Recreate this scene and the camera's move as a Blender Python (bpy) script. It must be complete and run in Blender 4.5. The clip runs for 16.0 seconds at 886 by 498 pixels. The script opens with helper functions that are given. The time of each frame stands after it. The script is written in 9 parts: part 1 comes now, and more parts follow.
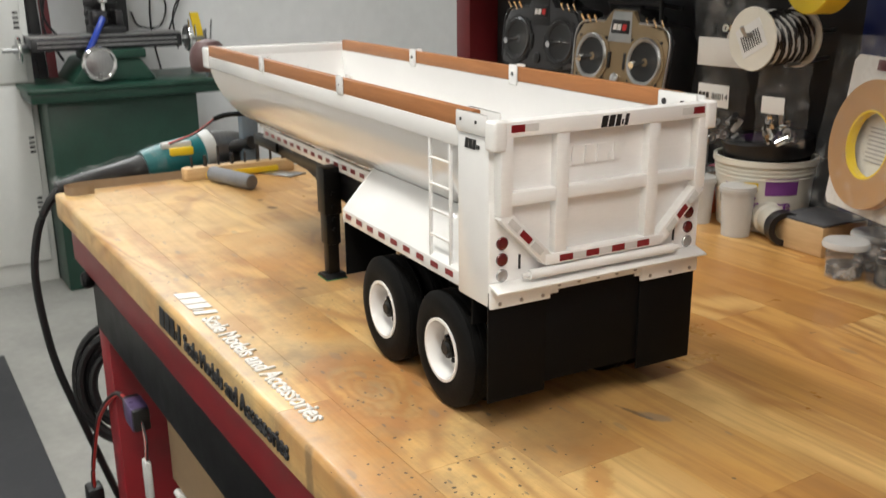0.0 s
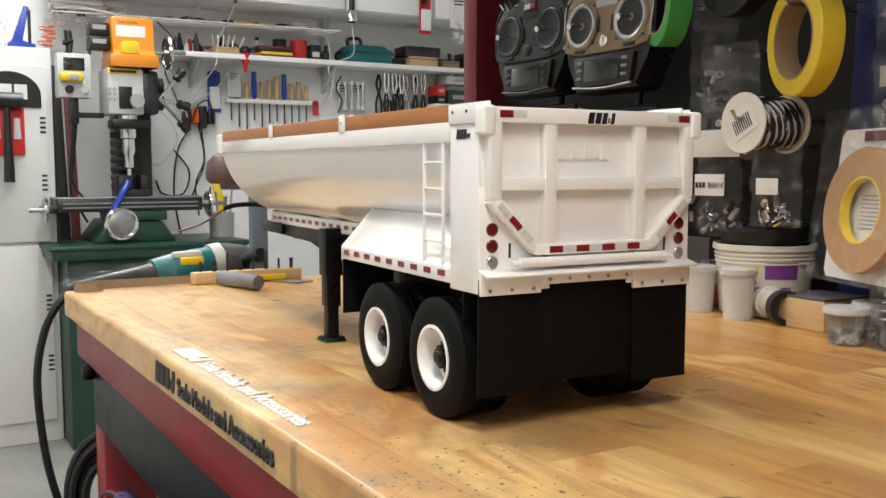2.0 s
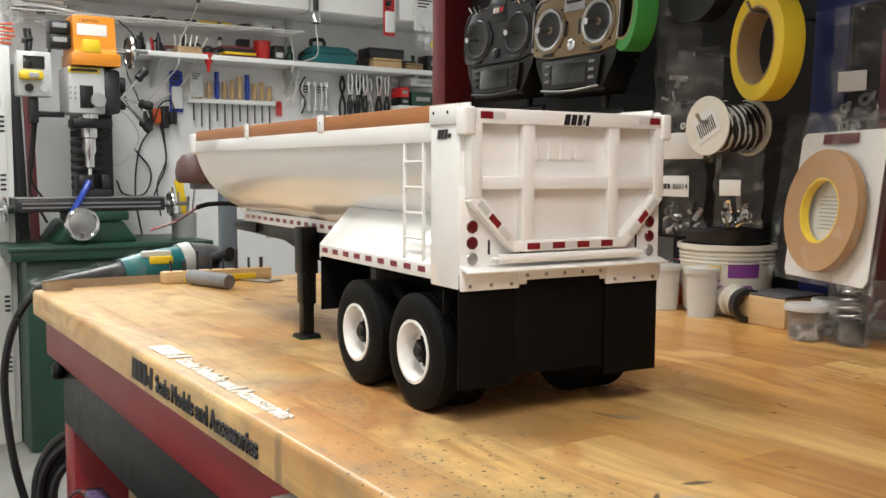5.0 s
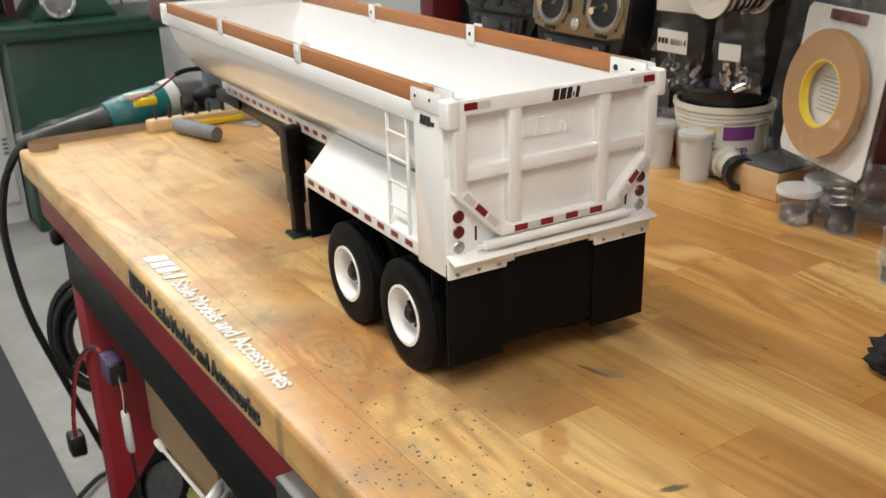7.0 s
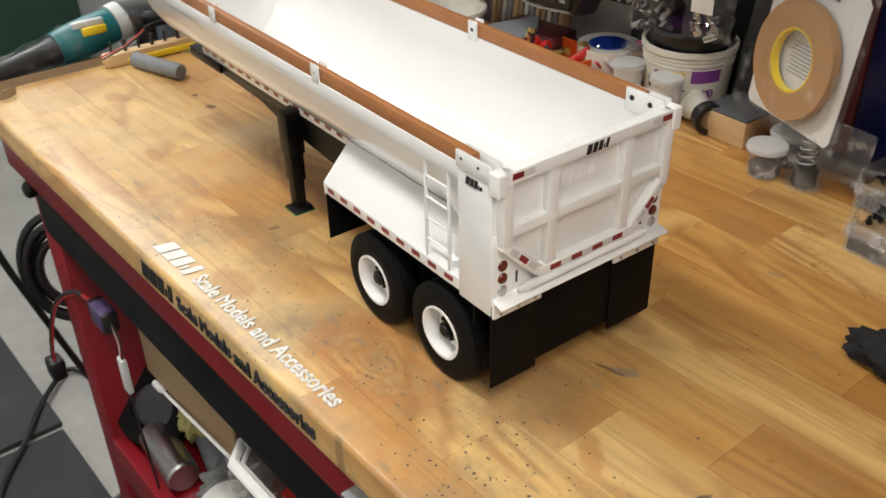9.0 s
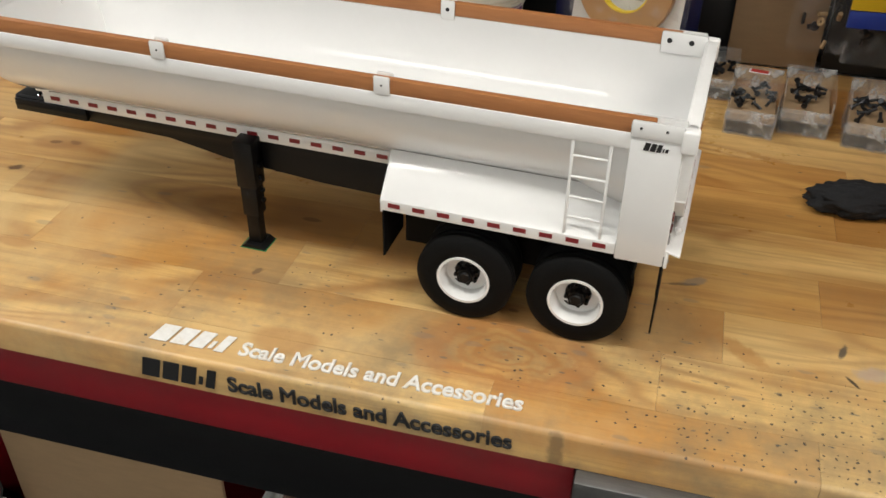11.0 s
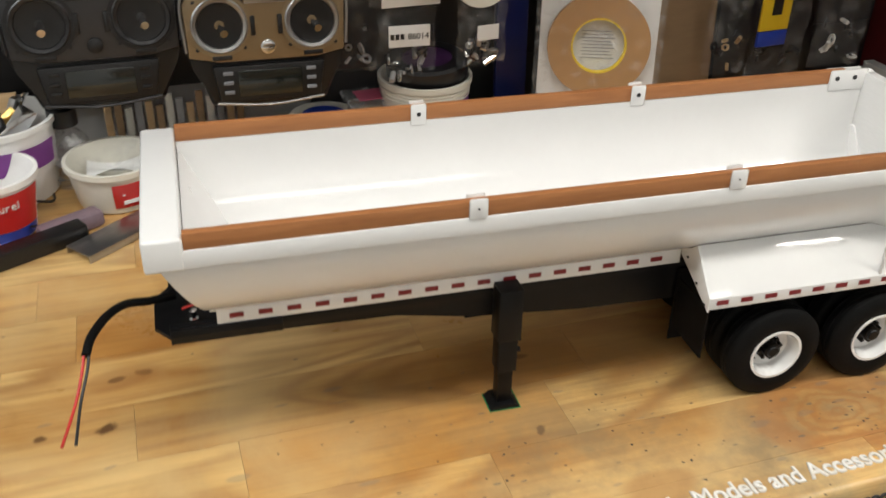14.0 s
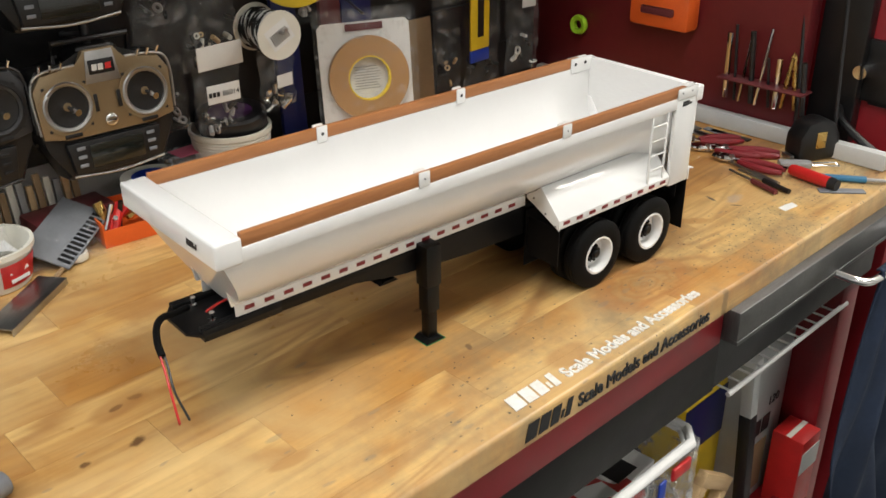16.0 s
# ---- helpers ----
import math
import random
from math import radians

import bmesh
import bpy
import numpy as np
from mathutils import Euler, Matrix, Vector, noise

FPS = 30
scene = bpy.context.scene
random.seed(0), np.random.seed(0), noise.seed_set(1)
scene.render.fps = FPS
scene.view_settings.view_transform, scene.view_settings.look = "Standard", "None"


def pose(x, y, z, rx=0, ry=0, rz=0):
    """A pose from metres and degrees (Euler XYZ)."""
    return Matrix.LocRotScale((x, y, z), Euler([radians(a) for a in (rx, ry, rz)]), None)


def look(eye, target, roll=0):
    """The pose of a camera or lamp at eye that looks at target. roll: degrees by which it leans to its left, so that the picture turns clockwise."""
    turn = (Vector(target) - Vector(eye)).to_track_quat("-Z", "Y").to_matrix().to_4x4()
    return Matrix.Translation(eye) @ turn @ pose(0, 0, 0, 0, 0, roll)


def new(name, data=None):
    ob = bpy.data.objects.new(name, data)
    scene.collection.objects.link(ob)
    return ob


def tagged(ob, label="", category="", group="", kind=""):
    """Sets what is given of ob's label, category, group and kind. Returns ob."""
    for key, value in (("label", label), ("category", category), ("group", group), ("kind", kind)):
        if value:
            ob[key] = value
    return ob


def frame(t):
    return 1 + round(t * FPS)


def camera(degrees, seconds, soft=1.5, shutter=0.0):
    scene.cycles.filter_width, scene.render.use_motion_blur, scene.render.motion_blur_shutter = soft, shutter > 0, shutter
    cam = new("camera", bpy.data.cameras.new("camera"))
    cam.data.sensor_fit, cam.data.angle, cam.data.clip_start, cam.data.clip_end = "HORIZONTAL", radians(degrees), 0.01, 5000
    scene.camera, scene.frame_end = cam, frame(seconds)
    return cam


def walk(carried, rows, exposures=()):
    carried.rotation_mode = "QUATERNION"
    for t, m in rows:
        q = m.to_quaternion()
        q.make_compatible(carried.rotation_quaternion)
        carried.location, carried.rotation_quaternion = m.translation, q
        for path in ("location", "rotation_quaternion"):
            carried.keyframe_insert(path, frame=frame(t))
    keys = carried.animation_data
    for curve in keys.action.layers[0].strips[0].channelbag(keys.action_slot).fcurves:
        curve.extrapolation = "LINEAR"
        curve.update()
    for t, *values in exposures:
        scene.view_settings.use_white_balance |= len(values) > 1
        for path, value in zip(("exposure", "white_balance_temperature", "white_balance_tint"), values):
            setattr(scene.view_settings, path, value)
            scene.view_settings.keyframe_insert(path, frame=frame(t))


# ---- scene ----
cam = camera(50.4, 16.0, shutter=0.3)
PATH = [
    (0, (0.515, -0.202, 1.176), (-1.121, 0.8, 0.609), -0.6),
    (0.5, (0.529, -0.204, 1.113), (-1.166, 0.813, 0.81), -0.7),
    (1, (0.545, -0.206, 1.075), (-1.199, 0.754, 0.886), -0.7),
    (1.5, (0.546, -0.208, 1.062), (-1.184, 0.782, 0.891), -0.4),
    (2, (0.547, -0.206, 1.059), (-1.167, 0.81, 0.894), -0.1),
    (2.5, (0.551, -0.209, 1.059), (-1.153, 0.827, 0.903), -0.2),
    (3, (0.545, -0.213, 1.058), (-1.145, 0.844, 0.901), -0.1),
    (3.5, (0.551, -0.22, 1.056), (-1.133, 0.848, 0.903), -0.1),
    (4, (0.557, -0.226, 1.055), (-1.119, 0.855, 0.908), 0.1),
    (6.3, (0.539, -0.222, 1.082), (-1.102, 0.884, 0.795), -0.4),
    (6.5, (0.53, -0.212, 1.112), (-1.1, 0.873, 0.707), -1.0),
    (7, (0.527, -0.197, 1.209), (-1.038, 0.819, 0.489), -1.6),
    (7.5, (0.557, -0.204, 1.306), (-0.919, 0.731, 0.333), -2.2),
    (8, (0.582, -0.213, 1.324), (-0.899, 0.696, 0.334), -1.9),
    (8.5, (0.543, -0.217, 1.34), (-0.879, 0.728, 0.298), -0.4),
    (9, (0.461, -0.251, 1.36), (-0.857, 0.813, 0.295), -1.5),
    (9.2, (0.433, -0.268, 1.366), (-0.813, 0.861, 0.283), -1.8),
    (11.3, (0.024, -0.478, 1.387), (-0.293, 1.122, 0.229), 1.7),
    (11.5, (-0.004, -0.478, 1.386), (-0.271, 1.136, 0.236), 2.3),
    (12, (-0.078, -0.416, 1.372), (-0.237, 1.23, 0.248), 1.0),
    (12.5, (-0.18, -0.395, 1.369), (-0.105, 1.264, 0.255), 2.9),
    (13, (-0.335, -0.422, 1.382), (-0.059, 1.217, 0.269), 0.8),
    (13.5, (-0.426, -0.442, 1.388), (-0.033, 1.19, 0.299), 1.9),
    (14, (-0.484, -0.364, 1.374), (0.06, 1.258, 0.338), 1.1),
    (14.5, (-0.571, -0.29, 1.376), (0.249, 1.176, 0.29), 2.1),
    (15, (-0.72, -0.3, 1.394), (0.392, 1.004, 0.363), 0.4),
    (15.5, (-0.79, -0.363, 1.416), (0.471, 0.879, 0.485), -0.8),
    (16, (-0.8, -0.437, 1.409), (0.425, 0.854, 0.495), -0.5),
]
EXPOSURE = [(0, -0.1), (1.5, 0.07), (4.0, 0.1), (6.5, 0.02), (7.5, -0.12), (8.5, -0.12), (9.0, -0.25), (11.5, -0.4), (13.0, -0.4), (14.0, -0.37), (15.0, -0.36), (15.5, -0.36), (16, -0.2)]
walk(cam, [(t, look(eye, target, roll)) for t, eye, target, roll in PATH], EXPOSURE)

# ---------------------------------------------------------------- world, lights
world = bpy.data.worlds.new("world")
scene.world = world
world.use_nodes = True
world.node_tree.nodes["Background"].inputs[0].default_value = (0.9, 0.95, 1.0, 1)
world.node_tree.nodes["Background"].inputs[1].default_value = 0.05


def lamp(name, x, y, z, sx, sy, watts, color=(1.0, 0.975, 0.91)):
    d = bpy.data.lights.new(name, "AREA")
    d.shape, d.size, d.size_y, d.energy, d.color = "RECTANGLE", sx, sy, watts, color
    ob = new(name, d)
    ob.matrix_world = pose(x, y, z)
    return ob


CEIL = 2.75
COOL, PLAIN, WARM = (0.95, 0.985, 1.0), (1.0, 0.985, 0.94), (1.0, 0.96, 0.885)
TUBES = [(-0.95, -0.37, 30, PLAIN), (1.75, -0.55, 56, WARM), (-2.6, 0.45, 33, COOL), (-0.5, -1.9, 11, PLAIN)]
for tx, ty, watts, tint in TUBES:
    lamp("ceiling_lamp_light", tx, ty, CEIL - 0.125, 1.9, 0.22, watts, tint)

# ---------------------------------------------------------------- materials


def mat(name, color, rough=0.5, metal=0.0, var=0.12, scale=40.0, bump=0.05, coat=0.0, rvar=0.08, grime=0.0,
        grime_color=(0.06, 0.05, 0.04), rand=0.0, spec=0.5, trans=0.0, alpha=1.0, stretch=(1, 1, 1)):
    m = bpy.data.materials.new(name)
    m.use_nodes = True
    nt = m.node_tree
    N, Lk = nt.nodes, nt.links
    b = N["Principled BSDF"]
    tc = N.new("ShaderNodeTexCoord")
    mp = N.new("ShaderNodeMapping")
    mp.inputs["Scale"].default_value = stretch
    Lk.new(tc.outputs["Object"], mp.inputs["Vector"])
    n1 = N.new("ShaderNodeTexNoise")
    n1.inputs["Scale"].default_value = scale
    n1.inputs["Detail"].default_value = 5
    n2 = N.new("ShaderNodeTexNoise")
    n2.inputs["Scale"].default_value = scale * 7
    n2.inputs["Detail"].default_value = 3
    for n in (n1, n2):
        Lk.new(mp.outputs[0], n.inputs["Vector"])
    add = N.new("ShaderNodeMath")
    add.operation = "MULTIPLY_ADD"
    Lk.new(n2.outputs[0], add.inputs[0])
    add.inputs[1].default_value = 0.5
    Lk.new(n1.outputs[0], add.inputs[2])
    ramp = N.new("ShaderNodeMapRange")
    ramp.inputs[1].default_value, ramp.inputs[2].default_value = 0.45, 1.05
    ramp.inputs[3].default_value, ramp.inputs[4].default_value = 1 - var, 1 + var
    Lk.new(add.outputs[0], ramp.inputs[0])
    hsv = N.new("ShaderNodeHueSaturation")
    hsv.inputs["Color"].default_value = (*color, 1)
    last = ramp.outputs[0]
    if rand:
        oi = N.new("ShaderNodeObjectInfo")
        r = N.new("ShaderNodeMapRange")
        r.inputs[3].default_value, r.inputs[4].default_value = 1 - rand, 1 + rand
        Lk.new(oi.outputs["Random"], r.inputs[0])
        mul = N.new("ShaderNodeMath")
        mul.operation = "MULTIPLY"
        Lk.new(last, mul.inputs[0])
        Lk.new(r.outputs[0], mul.inputs[1])
        last = mul.outputs[0]
    Lk.new(last, hsv.inputs["Value"])
    out = hsv.outputs[0]
    if grime:
        n3 = N.new("ShaderNodeTexNoise")
        n3.inputs["Scale"].default_value = scale * 0.35
        n3.inputs["Detail"].default_value = 8
        n3.inputs["Roughness"].default_value = 0.7
        Lk.new(tc.outputs["Object"], n3.inputs["Vector"])
        g = N.new("ShaderNodeMapRange")
        g.inputs[1].default_value, g.inputs[2].default_value = 0.5, 0.72
        g.inputs[3].default_value, g.inputs[4].default_value = 0, grime
        Lk.new(n3.outputs[0], g.inputs[0])
        mx = N.new("ShaderNodeMix")
        mx.data_type = "RGBA"
        Lk.new(g.outputs[0], mx.inputs[0])
        Lk.new(out, mx.inputs[6])
        mx.inputs[7].default_value = (*grime_color, 1)
        out = mx.outputs[2]
    Lk.new(out, b.inputs["Base Color"])
    rr = N.new("ShaderNodeMapRange")
    rr.inputs[3].default_value, rr.inputs[4].default_value = max(0.02, rough - rvar), min(1, rough + rvar)
    Lk.new(n1.outputs[0], rr.inputs[0])
    Lk.new(rr.outputs[0], b.inputs["Roughness"])
    b.inputs["Metallic"].default_value = metal
    b.inputs["Specular IOR Level"].default_value = spec
    b.inputs["Coat Weight"].default_value = coat
    b.inputs["Coat Roughness"].default_value = 0.06
    b.inputs["Transmission Weight"].default_value = trans
    b.inputs["Alpha"].default_value = alpha
    if bump:
        bp = N.new("ShaderNodeBump")
        bp.inputs["Strength"].default_value = bump
        bp.inputs["Distance"].default_value = 0.001
        Lk.new(n2.outputs[0], bp.inputs["Height"])
        Lk.new(bp.outputs[0], b.inputs["Normal"])
    return m


def film_mat(name, tint, alpha=0.25, rough=0.12):
    """Thin clear plastic: mostly see-through, with a glossy skin."""
    m = bpy.data.materials.new(name)
    m.use_nodes = True
    nt = m.node_tree
    N, Lk = nt.nodes, nt.links
    b = N["Principled BSDF"]
    b.inputs["Base Color"].default_value = (*tint, 1)
    b.inputs["Roughness"].default_value = rough
    b.inputs["Coat Weight"].default_value = 0.6
    n = N.new("ShaderNodeTexNoise")
    n.inputs["Scale"].default_value = 60
    n.inputs["Detail"].default_value = 4
    tc = N.new("ShaderNodeTexCoord")
    Lk.new(tc.outputs["Object"], n.inputs["Vector"])
    r = N.new("ShaderNodeMapRange")
    r.inputs[1].default_value, r.inputs[2].default_value = 0.52, 0.72
    r.inputs[3].default_value, r.inputs[4].default_value = alpha * 0.4, min(1, alpha * 2.6)
    Lk.new(n.outputs[0], r.inputs[0])
    Lk.new(r.outputs[0], b.inputs["Alpha"])
    bp = N.new("ShaderNodeBump")
    bp.inputs["Strength"].default_value = 0.6
    bp.inputs["Distance"].default_value = 0.004
    Lk.new(n.outputs[0], bp.inputs["Height"])
    Lk.new(bp.outputs[0], b.inputs["Normal"])
    return m


def wood_mat(name, dark, light, rough=0.3, grain=1.0, rand=0.15, axis=0, coat=0.15):
    m = bpy.data.materials.new(name)
    m.use_nodes = True
    nt = m.node_tree
    N, Lk = nt.nodes, nt.links
    b = N["Principled BSDF"]
    tc = N.new("ShaderNodeTexCoord")
    oi = N.new("ShaderNodeObjectInfo")
    off = N.new("ShaderNodeVectorMath")
    off.operation = "MULTIPLY_ADD"
    Lk.new(oi.outputs["Random"], off.inputs[0])
    off.inputs[1].default_value = (17, 31, 23)
    Lk.new(tc.outputs["Object"], off.inputs[2])
    mp = N.new("ShaderNodeMapping")
    sc = [26 * grain] * 3
    sc[axis] = 2.6 * grain
    mp.inputs["Scale"].default_value = sc
    Lk.new(off.outputs[0], mp.inputs["Vector"])
    n1 = N.new("ShaderNodeTexNoise")
    n1.inputs["Scale"].default_value = 1.3
    n1.inputs["Detail"].default_value = 6
    n1.inputs["Distortion"].default_value = 1.2
    Lk.new(mp.outputs[0], n1.inputs["Vector"])
    n2 = N.new("ShaderNodeTexNoise")
    n2.inputs["Scale"].default_value = 9
    n2.inputs["Detail"].default_value = 4
    Lk.new(mp.outputs[0], n2.inputs["Vector"])
    ad = N.new("ShaderNodeMath")
    ad.operation = "MULTIPLY_ADD"
    Lk.new(n2.outputs[0], ad.inputs[0])
    ad.inputs[1].default_value = 0.28
    Lk.new(n1.outputs[0], ad.inputs[2])
    ra = N.new("ShaderNodeMapRange")
    ra.inputs[1].default_value, ra.inputs[2].default_value = 0.38, 0.9
    Lk.new(ad.outputs[0], ra.inputs[0])
    mx = N.new("ShaderNodeMix")
    mx.data_type = "RGBA"
    Lk.new(ra.outputs[0], mx.inputs[0])
    mx.inputs[6].default_value, mx.inputs[7].default_value = (*dark, 1), (*light, 1)
    hs = N.new("ShaderNodeHueSaturation")
    r = N.new("ShaderNodeMapRange")
    r.inputs[3].default_value, r.inputs[4].default_value = 1 - rand, 1 + rand
    Lk.new(oi.outputs["Random"], r.inputs[0])
    Lk.new(r.outputs[0], hs.inputs["Value"])
    Lk.new(mx.outputs[2], hs.inputs["Color"])
    out = hs.outputs[0]
    Lk.new(out, b.inputs["Base Color"])
    b.inputs["Roughness"].default_value = rough
    b.inputs["Coat Weight"].default_value = coat
    b.inputs["Coat Roughness"].default_value = 0.25
    bp = N.new("ShaderNodeBump")
    bp.inputs["Strength"].default_value = 0.06
    bp.inputs["Distance"].default_value = 0.001
    Lk.new(ad.outputs[0], bp.inputs["Height"])
    Lk.new(bp.outputs[0], b.inputs["Normal"])
    return m


def bench_mat(name):
    """Old maple butcher block: staves of differing hue, growth rings, a rubbed and pitted front."""
    m = bpy.data.materials.new(name)
    m.use_nodes = True
    nt = m.node_tree
    N, Lk = nt.nodes, nt.links
    b = N["Principled BSDF"]

    def link(a, c):
        if isinstance(a, bpy.types.NodeSocket):
            Lk.new(a, c)
        else:
            c.default_value = a

    def math_(op, a, c, d=None):
        n = N.new("ShaderNodeMath")
        n.operation = op
        for k, q in enumerate((a, c, d)):
            if q is not None:
                link(q, n.inputs[k])
        return n.outputs[0]

    def rng_(v, a, c, lo=0.0, hi=1.0):
        n = N.new("ShaderNodeMapRange")
        link(v, n.inputs[0])
        for k, q in enumerate((a, c, lo, hi)):
            n.inputs[k + 1].default_value = q
        return n.outputs[0]

    def noise(vec, scale, detail=4, rough=0.55, dist=0.0):
        n = N.new("ShaderNodeTexNoise")
        n.inputs["Scale"].default_value = scale
        n.inputs["Detail"].default_value = detail
        n.inputs["Roughness"].default_value = rough
        n.inputs["Distortion"].default_value = dist
        Lk.new(vec, n.inputs["Vector"])
        return n.outputs[0]

    def scaled(vec, s):
        n = N.new("ShaderNodeMapping")
        n.inputs["Scale"].default_value = s
        Lk.new(vec, n.inputs["Vector"])
        return n.outputs[0]

    def mix(f, a, c, mode="MIX"):
        n = N.new("ShaderNodeMix")
        n.data_type = "RGBA"
        n.blend_type = mode
        for q, k in ((f, 0), (a, 6), (c, 7)):
            link((*q, 1) if isinstance(q, tuple) else q, n.inputs[k])
        return n.outputs[2]

    tc = N.new("ShaderNodeTexCoord")
    oi = N.new("ShaderNodeObjectInfo")
    rnd = oi.outputs["Random"]
    off = N.new("ShaderNodeVectorMath")
    off.operation = "MULTIPLY_ADD"
    Lk.new(rnd, off.inputs[0])
    off.inputs[1].default_value = (17, 31, 23)
    Lk.new(tc.outputs["Object"], off.inputs[2])
    loc = off.outputs[0]
    geo = N.new("ShaderNodeNewGeometry")
    pos = geo.outputs["Position"]
    sep = N.new("ShaderNodeSeparateXYZ")
    Lk.new(pos, sep.inputs[0])
    X, Y = sep.outputs["X"], sep.outputs["Y"]
    front = rng_(Y, 0.27, 0.05)
    nrm = N.new("ShaderNodeSeparateXYZ")
    Lk.new(geo.outputs["Normal"], nrm.inputs[0])
    flat = math_("GREATER_THAN", nrm.outputs["Z"], 0.5)
    west = rng_(X, -0.05, -0.45)
    # each stave its own hue
    cr = N.new("ShaderNodeValToRGB")
    tone = N.new("ShaderNodeSeparateColor")
    Lk.new(oi.outputs["Color"], tone.inputs[0])
    Lk.new(tone.outputs[0], cr.inputs[0])
    stops = [(0.0, (0.80, 0.53, 0.200)), (0.33, (0.70, 0.43, 0.145)), (0.66, (0.61, 0.335, 0.096)), (1.0, (0.48, 0.225, 0.058))]
    el = cr.color_ramp.elements
    el[0].position, el[0].color = stops[0][0], (*stops[0][1], 1)
    el[1].position, el[1].color = stops[-1][0], (*stops[-1][1], 1)
    for p, c in stops[1:-1]:
        e = el.new(p)
        e.color = (*c, 1)
    col = cr.outputs[0]
    # growth rings drawn out along the stave
    sweep = noise(scaled(loc, (1.9, 8.5, 8.5)), 1.0, 2, 0.35, 0.7)
    lines = math_("MULTIPLY_ADD", math_("SINE", math_("MULTIPLY", sweep, 75.0), 0.0), 0.5, 0.5)
    ringy = rng_(noise(scaled(loc, (3.0, 9, 9)), 1.0, 3), 0.40, 0.58)
    rings = math_("MULTIPLY", math_("POWER", lines, 1.6), ringy)
    col = mix(math_("MULTIPLY", rings, 0.80), col, (0.31, 0.115, 0.024))
    heart = rng_(sweep, 0.46, 0.66, 0.0, 0.75)
    col = mix(heart, col, (0.46, 0.205, 0.046))
    # broad figure and fine pores
    fig = noise(scaled(loc, (3.2, 22, 22)), 1.0, 5, 0.55, 0.7)
    col = mix(rng_(fig, 0.46, 0.66, 0.0, 0.50), col, (0.44, 0.195, 0.045))
    streak = noise(scaled(loc, (5, 120, 120)), 1.0, 5, 0.65)
    col = mix(rng_(streak, 0.47, 0.66, 0.0, 0.55), col, (0.36, 0.155, 0.038))
    pore = noise(scaled(loc, (22, 420, 420)), 1.0, 3)
    col = mix(rng_(pore, 0.50, 0.80, 0.0, 0.20), col, (0.27, 0.13, 0.045))
    # rubbed pale patches and grey handling dirt
    cloud = noise(pos, 5.5, 6, 0.62, 0.6)
    dirt = noise(pos, 13, 8, 0.68)
    pale = math_("MULTIPLY", rng_(cloud, 0.34, 0.62), math_("MAXIMUM", front, math_("MULTIPLY", west, 0.85)))
    col = mix(math_("MULTIPLY", pale, 0.72), col, (0.62, 0.45, 0.215))
    grey = math_("MULTIPLY", rng_(dirt, 0.44, 0.66), math_("MULTIPLY", front, rng_(X, -0.55, -0.25, 0.35, 1.0)))
    col = mix(math_("MULTIPLY", grey, 0.72), col, (0.235, 0.18, 0.105))
    brown = rng_(noise(pos, 8.5, 5, 0.6, 1.0), 0.55, 0.72, 0.0, 0.42)
    col = mix(brown, col, (0.34, 0.165, 0.05))

    # pits and scores, most of them along the front where the work is done
    def spots(scale, thr, squash, where, amount, paint):
        vec = scaled(pos, squash)
        wob = N.new("ShaderNodeTexNoise")
        wob.inputs["Scale"].default_value = scale * 1.2
        Lk.new(vec, wob.inputs["Vector"])
        ad = N.new("ShaderNodeVectorMath")
        ad.operation = "MULTIPLY_ADD"
        Lk.new(wob.outputs["Color"], ad.inputs[0])
        ad.inputs[1].default_value = (0.45 / scale,) * 3
        Lk.new(vec, ad.inputs[2])
        vo = N.new("ShaderNodeTexVoronoi")
        vo.voronoi_dimensions = "2D"
        vo.inputs["Scale"].default_value = scale
        Lk.new(ad.outputs[0], vo.inputs["Vector"])
        pick = N.new("ShaderNodeSeparateColor")
        Lk.new(vo.outputs["Color"], pick.inputs[0])
        lim = math_("MULTIPLY", math_("MULTIPLY", math_("GREATER_THAN", where, pick.outputs[0]), flat), math_("MULTIPLY_ADD", pick.outputs[1], thr, thr * 0.5))
        soft = N.new("ShaderNodeMapRange")
        soft.interpolation_type = "SMOOTHSTEP"
        Lk.new(vo.outputs["Distance"], soft.inputs[0])
        Lk.new(lim, soft.inputs[1])
        Lk.new(math_("MULTIPLY", lim, 0.55), soft.inputs[2])
        f = math_("MULTIPLY", soft.outputs[0], math_("GREATER_THAN", lim, 0.001))
        return mix(math_("MULTIPLY", f, amount), col, paint), f

    # a large oval knot figure, and single knots, ticks and stains that the top carries
    def oval(cx, cy, rx, ry, turn=0.0):
        c, q = math.cos(math.radians(turn)), math.sin(math.radians(turn))
        dx, dy = math_("SUBTRACT", X, cx), math_("SUBTRACT", Y, cy)
        u = math_("DIVIDE", math_("ADD", math_("MULTIPLY", dx, c), math_("MULTIPLY", dy, q)), rx)
        v = math_("DIVIDE", math_("SUBTRACT", math_("MULTIPLY", dy, c), math_("MULTIPLY", dx, q)), ry)
        return math_("SQRT", math_("ADD", math_("MULTIPLY", u, u), math_("MULTIPLY", v, v)), 0.0)

    wave = noise(pos, 28, 4, 0.6)
    ov = math_("ADD", oval(-0.018, 0.066, 0.075, 0.042, 4), math_("MULTIPLY_ADD", wave, 0.7, -0.35))
    ripple = math_("MULTIPLY", math_("POWER", math_("MULTIPLY_ADD", math_("SINE", math_("MULTIPLY", ov, 30.0), 0.0), 0.5, 0.5), 1.5), rng_(ov, 1.05, 0.55))
    col = mix(math_("MULTIPLY", ripple, 0.55), col, (0.36, 0.155, 0.045))
